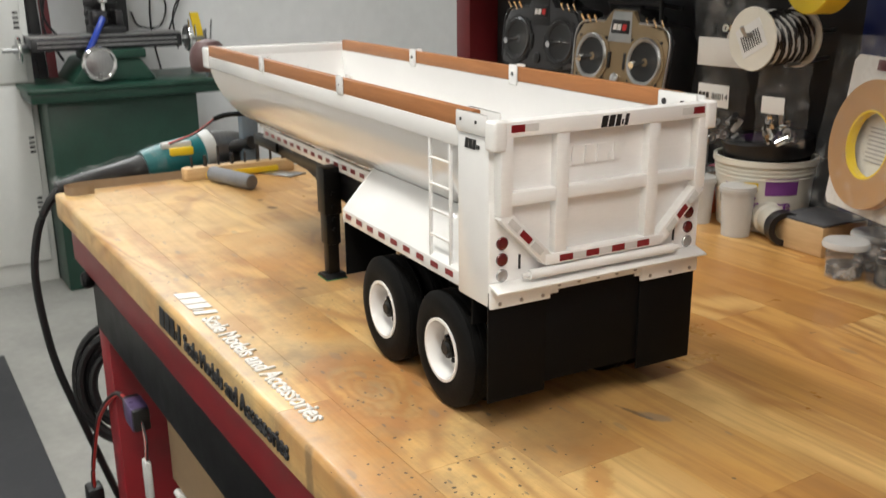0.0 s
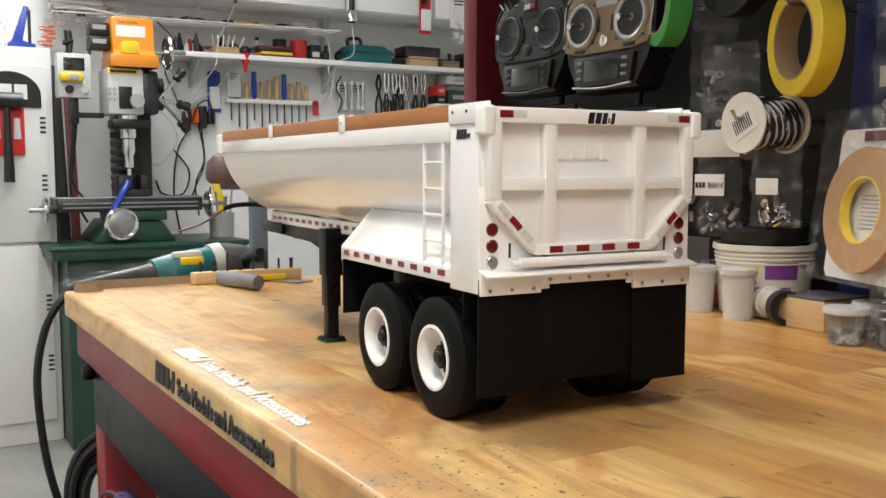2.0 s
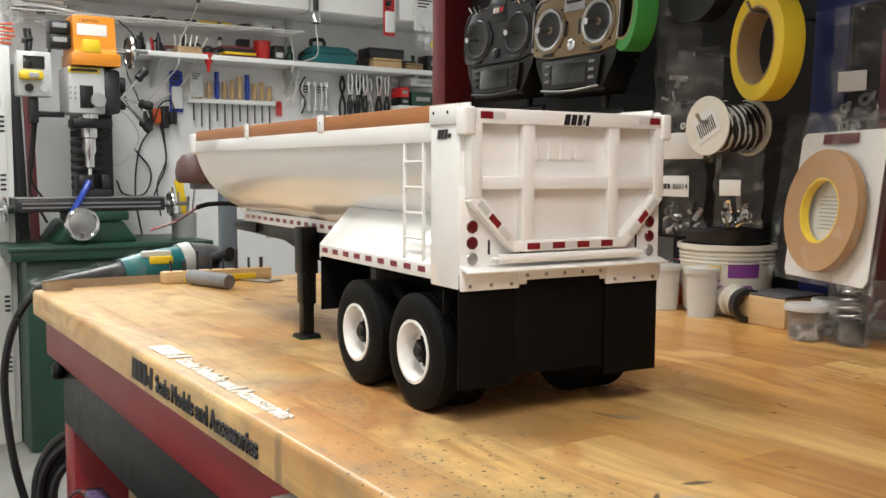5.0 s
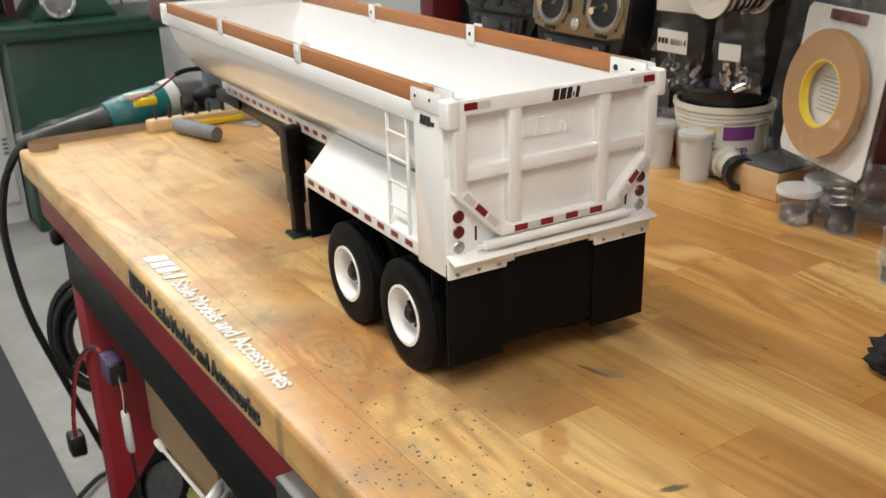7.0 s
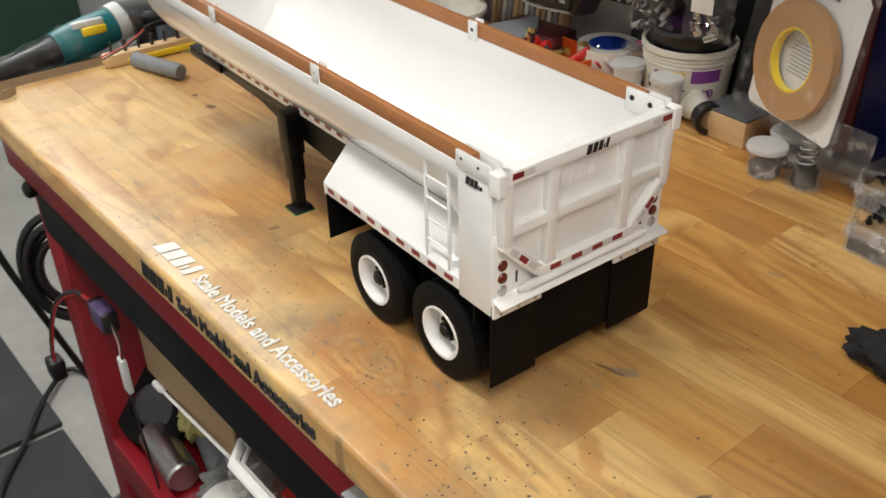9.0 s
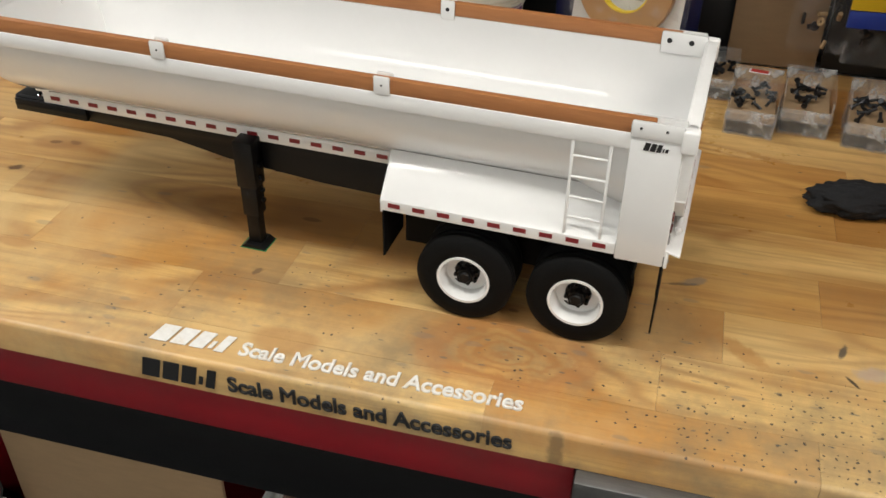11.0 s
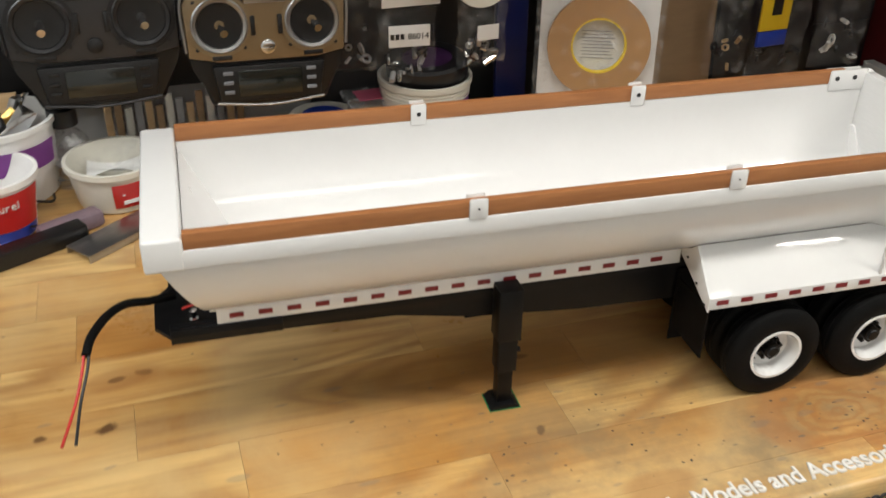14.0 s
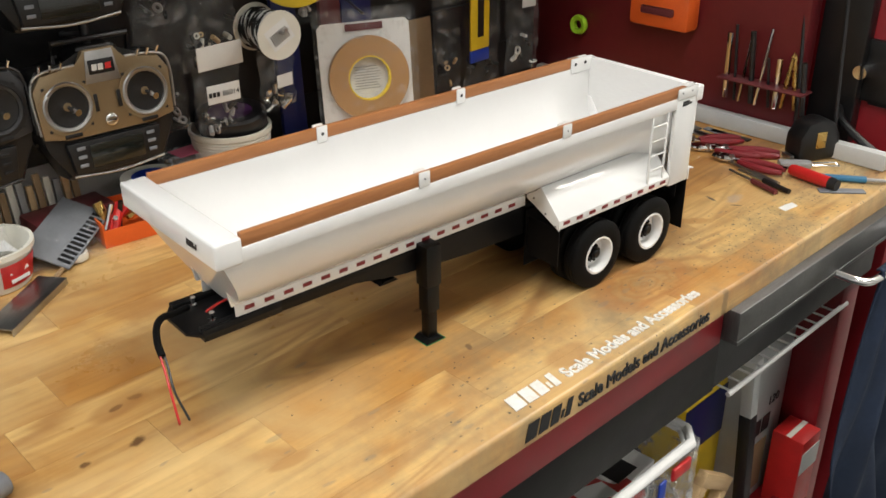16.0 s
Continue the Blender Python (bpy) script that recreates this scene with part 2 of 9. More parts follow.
    col = mix(math_("MULTIPLY", math_("MULTIPLY", rng_(ov, 0.55, 0.75), rng_(ov, 1.1, 0.8)), 0.45), col, (0.40, 0.155, 0.045))
    for cx, cy, rx, ry, turn, paint, amount in (
            (-0.550, 0.206, 0.009, 0.006, 20, (0.10, 0.045, 0.02), 0.85), (-0.521, 0.266, 0.008, 0.005, -15, (0.13, 0.055, 0.02), 0.8),
            (-0.596, 0.208, 0.006, 0.004, 0, (0.12, 0.05, 0.02), 0.8), (0.233, 0.139, 0.011, 0.0032, 72, (0.07, 0.065, 0.06), 0.85),
            (0.238, 0.105, 0.008, 0.0018, -50, (0.03, 0.028, 0.025), 0.9), (0.107, 0.193, 0.018, 0.0025, 12, (0.13, 0.075, 0.04), 0.8),
            (0.158, 0.118, 0.030, 0.010, -40, (0.44, 0.20, 0.055), 0.6), (0.255, 0.118, 0.020, 0.010, 10, (0.34, 0.34, 0.36), 0.45),
            (0.118, 0.200, 0.014, 0.006, 25, (0.20, 0.20, 0.20), 0.55), (0.034, -0.006, 0.007, 0.004, 0, (0.12, 0.075, 0.04), 0.55),
            (-0.395, 0.095, 0.016, 0.010, 8, (0.42, 0.24, 0.10), 0.6), (-0.245, 0.112, 0.007, 0.004, 60, (0.14, 0.08, 0.045), 0.75)):
        q = math_("ADD", oval(cx, cy, rx, ry, turn), math_("MULTIPLY_ADD", noise(pos, 160, 3, 0.6), 1.0, -0.5))
        col = mix(math_("MULTIPLY", rng_(q, 1.0, 0.55), amount), col, paint)

    work = math_("MULTIPLY", rng_(Y, 0.20, 0.06), rng_(X, -0.50, -0.30, 0.10, 1.0))
    patchy = rng_(noise(pos, 13, 3), 0.40, 0.58, 0.10, 1.0)
    busy = math_("MULTIPLY", work, patchy)
    dense = math_("MULTIPLY", math_("MULTIPLY", rng_(Y, 0.135, 0.085), rng_(X, 0.03, 0.11)), patchy)
    every = math_("ADD", 0.0, 1.0)
    col, k1 = spots(5.5, 0.15, (0.75, 1.5, 1), math_("MULTIPLY", every, 0.55), 0.50, (0.36, 0.165, 0.050))
    col, k2 = spots(5.5, 0.035, (0.75, 1.5, 1), math_("MULTIPLY", every, 0.30), 0.70, (0.15, 0.060, 0.022))
    col, p1 = spots(150, 0.150, (1, 1, 1), math_("ADD", math_("MULTIPLY", busy, 0.075), math_("MULTIPLY", dense, 0.58)), 0.90, (0.040, 0.035, 0.032))
    col, p4 = spots(60, 0.085, (0.55, 1.6, 1), math_("MULTIPLY", busy, 0.55), 0.62, (0.12, 0.115, 0.10))
    col, p2 = spots(75, 0.12, (1, 1.7, 1), math_("ADD", math_("MULTIPLY", busy, 0.10), 0.006), 0.72, (0.075, 0.06, 0.05))
    col, p3 = spots(24, 0.17, (1, 2.8, 1), math_("ADD", math_("MULTIPLY", front, 0.22), 0.008), 0.34, (0.17, 0.165, 0.15))
    Lk.new(col, b.inputs["Base Color"])
    Lk.new(math_("ADD", rng_(dirt, 0.3, 0.75, 0.24, 0.42), math_("MULTIPLY", front, 0.07)), b.inputs["Roughness"])
    b.inputs["Coat Weight"].default_value = 0.10
    b.inputs["Coat Roughness"].default_value = 0.22
    bp = N.new("ShaderNodeBump")
    bp.inputs["Strength"].default_value = 0.10
    bp.inputs["Distance"].default_value = 0.001
    Lk.new(math_("SUBTRACT", math_("MULTIPLY_ADD", dirt, 0.8, math_("MULTIPLY", pore, 0.3)), math_("MULTIPLY", math_("MAXIMUM", p1, p2), 1.5)), bp.inputs["Height"])
    Lk.new(bp.outputs[0], b.inputs["Normal"])
    return m


def glow(name, color, strength):
    m = bpy.data.materials.new(name)
    m.use_nodes = True
    b = m.node_tree.nodes["Principled BSDF"]
    b.inputs["Base Color"].default_value = (*color, 1)
    b.inputs["Emission Color"].default_value = (*color, 1)
    b.inputs["Emission Strength"].default_value = strength
    return m


M_WHITE = mat("white_gloss_paint", (0.80, 0.80, 0.79), 0.13, var=0.015, scale=25, bump=0.012, coat=0.5, rvar=0.04)
M_WPLAS = mat("white_printed_plastic", (0.84, 0.835, 0.82), 0.42, var=0.025, scale=120, bump=0.08, stretch=(1, 1, 6))
M_CHASSIS = mat("black_satin_paint", (0.004, 0.004, 0.0045), 0.4, var=0.3, scale=40, bump=0.06, spec=0.25)
M_RUBBER = mat("black_tyre_rubber", (0.0042, 0.0042, 0.0042), 0.62, var=0.25, scale=60, bump=0.2, grime=0.1, grime_color=(0.011, 0.011, 0.010), spec=0.12)
M_FLAP = mat("black_flap_plastic", (0.003, 0.003, 0.0033), 0.6, var=0.15, scale=60, bump=0.03, spec=0.12)
M_WOODRAIL = wood_mat("brown_rail_wood", (0.31, 0.120, 0.040), (0.42, 0.175, 0.060), 0.5, 4.0, 0.05, 0, coat=0.0)
M_BENCH = bench_mat("worn_butcher_block")
M_PINE = wood_mat("pale_pine", (0.50, 0.32, 0.15), (0.68, 0.48, 0.26), 0.55, 1.6, 0.1, 0, coat=0.0)
M_RED = mat("dark_red_steel_paint", (0.24, 0.008, 0.014), 0.36, var=0.12, scale=12, bump=0.03, grime=0.25)
M_MAROON = mat("maroon_panel_paint", (0.13, 0.010, 0.013), 0.42, var=0.12, scale=10, bump=0.03, grime=0.25, grime_color=(0.02, 0.01, 0.01))
M_BLACK = mat("black_powder_coat", (0.012, 0.012, 0.014), 0.45, var=0.3, scale=30, bump=0.1, grime=0.2, grime_color=(0.05, 0.05, 0.05))
M_STEEL = mat("brushed_steel", (0.42, 0.42, 0.42), 0.34, 1.0, var=0.12, scale=30, bump=0.05, stretch=(1, 14, 1), grime=0.3, grime_color=(0.2, 0.19, 0.17))
M_CHROME = mat("chrome", (0.75, 0.75, 0.75), 0.1, 1.0, var=0.05, scale=30, bump=0.0)
M_WALL = mat("white_wall_paint", (0.78, 0.78, 0.77), 0.7, var=0.06, scale=3, bump=0.12, grime=0.22, grime_color=(0.42, 0.41, 0.38))
M_FLOOR = mat("grey_concrete", (0.30, 0.295, 0.27), 0.55, var=0.18, scale=5, bump=0.2, grime=0.5, grime_color=(0.2, 0.2, 0.19))
M_MATBLK = mat("dark_rubber_floor_mat", (0.024, 0.025, 0.028), 0.7, var=0.25, scale=20, bump=0.4, grime=0.4, grime_color=(0.055, 0.055, 0.055))
M_REFRED = mat("red_reflector", (0.20, 0.012, 0.016), 0.3, var=0.2, scale=400, bump=0.05)
M_REFWHT = mat("silver_reflector", (0.62, 0.62, 0.60), 0.3, var=0.05, scale=400, bump=0.05)
M_INK = mat("black_ink", (0.012, 0.012, 0.013), 0.5, var=0.1, bump=0)
M_WINK = mat("white_worn_ink", (0.74, 0.73, 0.70), 0.5, var=0.08, scale=180, bump=0, grime=0.6, grime_color=(0.55, 0.42, 0.24))
M_LAMPRED = mat("dark_red_lens", (0.10, 0.008, 0.010), 0.12, var=0.2, scale=500, bump=0.1, coat=0.8)
M_LENS = mat("clear_lens", (0.5, 0.5, 0.5), 0.15, 0.6, var=0.2, scale=500, bump=0.2, coat=0.8)
M_CEIL = mat("ceiling_white", (0.66, 0.66, 0.64), 0.8, var=0.05, scale=4, bump=0.1)
M_TUBE = glow("lit_diffuser", (1.0, 0.975, 0.91), 6.0)

# ---------------------------------------------------------------- mesh helpers


def bmn():
    return bmesh.new()


def box(bm, x0, x1, y0, y1, z0, z1, bev=0.0, seg=2, m=None):
    r = bmesh.ops.create_cube(bm, size=1)
    vs = r["verts"]
    for v in vs:
        v.co = Vector(((x0 + x1) / 2 + v.co.x * (x1 - x0), (y0 + y1) / 2 + v.co.y * (y1 - y0), (z0 + z1) / 2 + v.co.z * (z1 - z0)))
    if bev:
        es = {e for v in vs for e in v.link_edges}
        r = bmesh.ops.bevel(bm, geom=list(es), offset=bev, segments=seg, affect="EDGES", profile=0.5)
        vs = list({v for f in r["faces"] for v in f.verts} | {v for v in vs if v.is_valid})
    if m is not None:
        bmesh.ops.transform(bm, matrix=m, verts=vs)
    return vs


def cyl(bm, p0, p1, r0, r1=None, seg=20, cap=True):
    r1 = r0 if r1 is None else r1
    p0, p1 = Vector(p0), Vector(p1)
    d = p1 - p0
    q = d.to_track_quat("Z", "Y").to_matrix()
    a, c = [], []
    for i in range(seg):
        w = 2 * math.pi * i / seg
        o = Vector((math.cos(w), math.sin(w), 0))
        a.append(bm.verts.new(p0 + q @ (o * r0)))
        c.append(bm.verts.new(p1 + q @ (o * r1)))
    for i in range(seg):
        j = (i + 1) % seg
        bm.faces.new((a[i], a[j], c[j], c[i]))
    if cap:
        bm.faces.new(a[::-1])
        bm.faces.new(c)
    return a + c


def lathe(bm, prof, seg=32, m=None, close=False):
    """Turns a profile of (radius, height) round z; m places it."""
    rings = []
    for r, z in prof:
        if r < 1e-6:
            rings.append([bm.verts.new((0, 0, z))])
        else:
            rings.append([bm.verts.new((r * math.cos(2 * math.pi * i / seg), r * math.sin(2 * math.pi * i / seg), z)) for i in range(seg)])
    pairs = list(zip(rings, rings[1:]))
    if close:
        pairs.append((rings[-1], rings[0]))
    for a, c in pairs:
        for i in range(seg):
            j = (i + 1) % seg
            f = [a[i % len(a)], a[j % len(a)], c[j % len(c)], c[i % len(c)]]
            f = list(dict.fromkeys(f))
            if len(f) > 2:
                bm.faces.new(f)
    vs = [v for r in rings for v in r]
    if m is not None:
        bmesh.ops.transform(bm, matrix=m, verts=vs)
    return vs


def prism(bm, pts, a0, a1, axis="x", bev=0.0, m=None):
    """Extrudes a polygon along an axis. Its points are the other two coordinates, in order."""
    def at(p, a):
        return {"x": (a, p[0], p[1]), "y": (p[0], a, p[1]), "z": (p[0], p[1], a)}[axis]
    lo = [bm.verts.new(at(p, a0)) for p in pts]
    hi = [bm.verts.new(at(p, a1)) for p in pts]
    fs = [bm.faces.new(lo[::-1]), bm.faces.new(hi)]
    for i in range(len(pts)):
        j = (i + 1) % len(pts)
        fs.append(bm.faces.new((lo[i], lo[j], hi[j], hi[i])))
    vs = lo + hi
    if bev:
        es = {e for v in vs for e in v.link_edges}
        r = bmesh.ops.bevel(bm, geom=list(es), offset=bev, segments=2, affect="EDGES", profile=0.5)
        vs = list({v for f in r["faces"] for v in f.verts} | {v for v in vs if v.is_valid})
    if m is not None:
        bmesh.ops.transform(bm, matrix=m, verts=vs)
    return vs


def smooth_path(pts, n=8):
    """Catmull-Rom through the points."""
    p = [Vector(q) for q in pts]
    p = [2 * p[0] - p[1]] + p + [2 * p[-1] - p[-2]]
    out = []
    for i in range(1, len(p) - 2):
        for k in range(n):
            t = k / n
            a, b, c, d = p[i - 1:i + 3]
            out.append(0.5 * ((2 * b) + (c - a) * t + (2 * a - 5 * b + 4 * c - d) * t * t + (3 * b - a - 3 * c + d) * t ** 3))
    out.append(p[-2])
    return out


def sweep(bm, pts, r, seg=8, smooth=True, n=8):
    pts = smooth_path(pts, n) if smooth else [Vector(q) for q in pts]
    rings = []
    for i, q in enumerate(pts):
        d = (pts[min(i + 1, len(pts) - 1)] - pts[max(i - 1, 0)]).normalized()
        up = Vector((0, 0, 1)) if abs(d.z) < 0.9 else Vector((1, 0, 0))
        s = d.cross(up).normalized()
        t = s.cross(d)
        rr = r(i / (len(pts) - 1)) if callable(r) else r
        rings.append([bm.verts.new(q + (s * math.cos(2 * math.pi * k / seg) + t * math.sin(2 * math.pi * k / seg)) * rr) for k in range(seg)])
    for a, c in zip(rings, rings[1:]):
        for k in range(seg):
            bm.faces.new((a[k], a[(k + 1) % seg], c[(k + 1) % seg], c[k]))
    bm.faces.new(rings[0][::-1])
    bm.faces.new(rings[-1])


def sheet(bm, fn, nu, nv, thick=0.0):
    """A grid surface fn(u, v) over the unit square; with a thickness, its back too."""
    g = [[bm.verts.new(fn(i / nu, j / nv)) for j in range(nv + 1)] for i in range(nu + 1)]
    fs = [bm.faces.new((g[i][j], g[i + 1][j], g[i + 1][j + 1], g[i][j + 1])) for i in range(nu) for j in range(nv)]
    if thick:
        bmesh.ops.recalc_face_normals(bm, faces=fs)
        bmesh.ops.solidify(bm, geom=fs, thickness=thick)
    return g


def part(name, bm, material, parent=None, label="", angle=35, m=None, fix=True):
    if fix:
        bmesh.ops.recalc_face_normals(bm, faces=bm.faces[:])
    me = bpy.data.meshes.new(name)
    bm.to_mesh(me)
    bm.free()
    me.materials.append(material)
    me.polygons.foreach_set("use_smooth", [True] * len(me.polygons))
    me.set_sharp_from_angle(angle=radians(angle))
    ob = new(name, me)
    if parent is not None:
        ob.parent = parent
    if m is not None:
        ob.matrix_basis = m
    if label:
        ob["label"] = label
    return ob


def thing(name, m, label, category, group="", kind=""):
    ob = new(name)
    ob.empty_display_size = 0.02
    ob.matrix_basis = m
    return tagged(ob, label, category, group, kind)


def solid(name, bm, material, label, category, group="", kind="", m=None, angle=35):
    return tagged(part(name, bm, material, None, "", angle, m), label, category, group, kind)


def structure(name, bm, material, label, category):
    return solid(name, bm, material, label, category, kind="structure")


def letters(name, text, size, material, parent, m, depth=0.0004, label="", shear=0.0, squeeze=1.0, bold=0.0):
    """Raised lettering in the built-in font, its baseline start at m."""
    cu = bpy.data.curves.new(name, "FONT")
    cu.body, cu.size, cu.extrude, cu.shear, cu.bevel_depth, cu.bevel_resolution = text, size, depth, shear, bold, 0
    tmp = bpy.data.objects.new(name, cu)
    scene.collection.objects.link(tmp)
    bpy.context.view_layer.update()
    me = bpy.data.meshes.new_from_object(tmp.evaluated_get(bpy.context.evaluated_depsgraph_get()))
    bpy.data.objects.remove(tmp)
    me.transform(Matrix.Diagonal((squeeze, 1, 1, 1)))
    me.materials.clear()
    me.materials.append(material)
    ob = new(name, me)
    ob.parent = parent
    ob.matrix_basis = m
    if label:
        ob["label"] = label
    return ob


def marks(name, widths, h, material, parent, m, gap=0.25, lean=0.2, depth=0.0004, label=""):
    """A row of plain slanted bars, standing in for a mark."""
    bm = bmn()
    x = 0.0
    for w in widths:
        hh = h if w > 0.35 * h else h * 0.45
        z0 = 0 if w > 0.35 * h else h * 0.1
        prism(bm, [(x + lean * z0, z0), (x + w + lean * z0, z0), (x + w + lean * (z0 + hh), z0 + hh), (x + lean * (z0 + hh), z0 + hh)], 0, depth, "z")
        x += w + gap * h
    return part(name, bm, material, parent, label, m=m)


# ---------------------------------------------------------------- room shell
XL, XR, YB, YF = -3.75, 1.9, 0.71, -2.6
YB2 = 2.6
bm = bmn(); box(bm, XL - 0.15, XR + 0.15, YF - 0.15, YB2 + 0.15, -0.12, 0)
structure("floor", bm, M_FLOOR, "bare grey concrete workshop floor", "floor")
bm = bmn(); box(bm, XL - 0.15, XR + 0.15, YF - 0.15, YB2 + 0.15, CEIL, CEIL + 0.1)
structure("ceiling", bm, M_CEIL, "plain white workshop ceiling", "ceiling")
bm = bmn(); box(bm, XL - 0.12, XL, YF, YB2, 0, CEIL)
structure("wall_west", bm, M_WALL, "white painted workshop wall behind the mill", "wall")
bm = bmn(); box(bm, -0.80, XR, YB, YB + 0.12, 0, CEIL)
structure("wall_north", bm, M_WALL, "white painted wall behind the workbench", "wall")
bm = bmn(); box(bm, XL, XR, YB2, YB2 + 0.12, 0, CEIL)
structure("wall_far_north", bm, M_WALL, "white painted wall of the side bay", "wall")
bm = bmn(); box(bm, -0.80, -0.68, YB + 0.12, YB2, 0, CEIL)
structure("wall_bay", bm, M_WALL, "white painted return wall of the side bay", "wall")
bm = bmn(); box(bm, XR, XR + 0.12, YF, YB2, 0, CEIL)
structure("wall_east", bm, M_WALL, "white painted workshop end wall", "wall")
bm = bmn(); box(bm, XL, XR, YF - 0.12, YF, 0, CEIL)
structure("wall_south", bm, M_WALL, "white painted workshop wall", "wall")
for tx, ty, _, _ in TUBES:
    f = thing("ceiling_light", pose(tx, ty, CEIL), "white fluorescent strip light under the ceiling, lit", "ceiling light", "ceiling lights")
    bm = bmn(); prism(bm, [(-0.13, 0), (0.13, 0), (0.12, -0.03), (0.07, -0.09), (-0.07, -0.09), (-0.12, -0.03)], -1.0, 1.0, "x")
    part("housing", bm, M_WPLAS, f)
    for sx in (-0.045, 0.045):
        bm = bmn(); cyl(bm, (-0.96, sx, -0.105), (0.96, sx, -0.105), 0.013, seg=12)
        part("tube", bm, M_TUBE, f, "lit fluorescent tube")

# floor mats
for k, (x0, x1, y0, y1) in enumerate([(-1.195, 0.30, -1.10, 0.052), (-2.6, -1.215, -1.12, 0.058)]):
    bm = bmn(); box(bm, x0, x1, y0, y1, 0, 0.014, 0.005)
    solid("floor_mat", bm, M_MATBLK, "dark grey rubber anti-fatigue mat on the concrete", "floor mat", "floor mats")

# ---------------------------------------------------------------- workbench
TOP, BX0, BX1, BY0, BY1 = 0.90, -0.783, 0.492, -0.005, 0.665
M_IRONB = mat("dark_bracket_steel", (0.05, 0.05, 0.052), 0.5, 0.6, var=0.25, scale=40)
M_PLATE = mat("dull_plate_steel", (0.16, 0.16, 0.158), 0.42, 0.9, var=0.2, scale=30, bump=0.06, stretch=(1, 14, 1), grime=0.4, grime_color=(0.10, 0.095, 0.085))
bench = thing("workbench", pose(0, 0, 0), "red steel workbench with a worn butcher-block wooden top", "workbench")
bm = bmn(); box(bm, BX0 + 0.004, BX1, BY0 + 0.004, BY1, TOP - 0.031, TOP - 0.004)
part("top_core", bm, M_BENCH, bench)
bm = bmn(); box(bm, BX0 + 0.05, 0.049, 0.001, BY1, TOP - 0.078, TOP - 0.031, 0.002)
part("apron", bm, M_RED, bench, "dark red steel apron")
bm = bmn(); box(bm, BX0 + 0.110, 0.064, 0.009, 0.30, 0.745, 0.821, 0.0015, 2)
part("drawer_front", bm, M_CHASSIS, bench, "black steel drawer front")
bm = bmn(); lathe(bm, [(0.0, 0), (0.009, 0), (0.011, 0.004), (0.011, 0.010), (0.007, 0.014), (0, 0.014)], 18, pose(BX0 + 0.117, 0.0088, 0.812, 90, 0, 0))
part("knob", bm, M_CHASSIS, bench, "black knob at the drawer's end")
bm = bmn(); box(bm, BX0 - 0.13, BX0 + 0.06, 0.14, 0.30, 0.836, 0.8615, 0.002)
part("end_bracket", bm, M_IRONB, bench, "dark steel bracket at the bench end")
bm = bmn(); box(bm, 0.050, BX1, -0.018, 0.02, 0.830, 0.8685, 0.002)
box(bm, 0.050, BX1, -0.0192, 0.002, 0.826, 0.8315, 0.001)
part("steel_plate", bm, M_PLATE, bench, "bare grey steel front plate")
bm = bmn(); box(bm, 0.066, BX1, 0.011, 0.10, 0.745, 0.8255, 0.002)
part("lower_panel", bm, M_BLACK, bench, "black steel panel")
for name, x0 in (("leg", BX0 + 0.052), ("leg", BX1 - 0.06)):
    bm = bmn()
    prism(bm, [(0.02, 0), (0.64, 0), (0.64, 0.826), (0.02, 0.826)], x0, x0 + 0.055, "x", 0.003)
    part(name, bm, M_RED, bench, "dark red steel end leg")
bm = bmn(); box(bm, BX0 + 0.10, BX1 - 0.05, 0.04, 0.62, 0.330, 0.355, 0.003)
part("shelf", bm, M_RED, bench, "dark red lower steel shelf")
bm = bmn(); box(bm, BX0 + 0.10, BX1 - 0.05, 0.60, 0.62, 0.355, 0.70, 0.003)
part("back_panel", bm, M_BLACK, bench)
bm = bmn(); box(bm, BX0 + 0.10, BX1 - 0.05, 0.018, 0.040, 0.300, 0.372, 0.003)
part("shelf_lip", bm, M_RED, bench)

# lettering along the front edge
for face, mtl, m, sz in (("top", M_WINK, pose(-0.290, 0.0080, TOP + 0.0006, 0, 0, 0), 0.0255), ("edge", M_INK, pose(-0.293, BY0 - 0.0006, 0.8745, 90, 0, 0), 0.0255)):
    marks("mark", [0.015, 0.0135, 0.012, 0.0035, 0.0075], 0.019, mtl, bench, m, gap=0.14, lean=0.22, depth=0.0005)
    letters("lettering", "Scale Models and Accessories", 0.0205, mtl, bench, m @ pose(0.074, 0.0015, 0), 0.0004, squeeze=0.90, bold=0.00055)

# ---------------------------------------------------------------- hutch panels behind and beside the bench
bm = bmn(); box(bm, -0.80, -0.76, 0.632, YB - 0.002, 0.60, 1.66, 0.004)
structure("hutch_side_west", bm, M_MAROON, "dark red steel hutch side panel", "panel")
bm = bmn(); box(bm, 0.497, 0.53, 0.17, YB - 0.002, 0.905, 1.66, 0.004)
structure("hutch_side_east", bm, M_MAROON, "dark maroon steel hutch side panel", "panel")
M_PEG = mat("black_pegboard", (0.007, 0.007, 0.008), 0.6, var=0.3, scale=20, bump=0.1, grime=0.3, grime_color=(0.018, 0.018, 0.018))
bm = bmn(); box(bm, -0.76, 0.497, YB - 0.025, YB - 0.004, 0.975, 1.66, 0.002)
box(bm, -0.30, 0.497, YB - 0.025, YB - 0.004, 0.905, 0.975, 0.002)
structure("pegboard", bm, M_PEG, "black pegboard above the workbench", "pegboard")

# unseen top, added to keep the ceiling light off the pegboard
bm = bmn(); box(bm, -0.80, 0.53, 0.20, YB - 0.002, 1.66, 1.69, 0.003)
structure("hutch_top", bm, M_MAROON, "unseen dark red panel added over the hutch to shade its back", "panel")

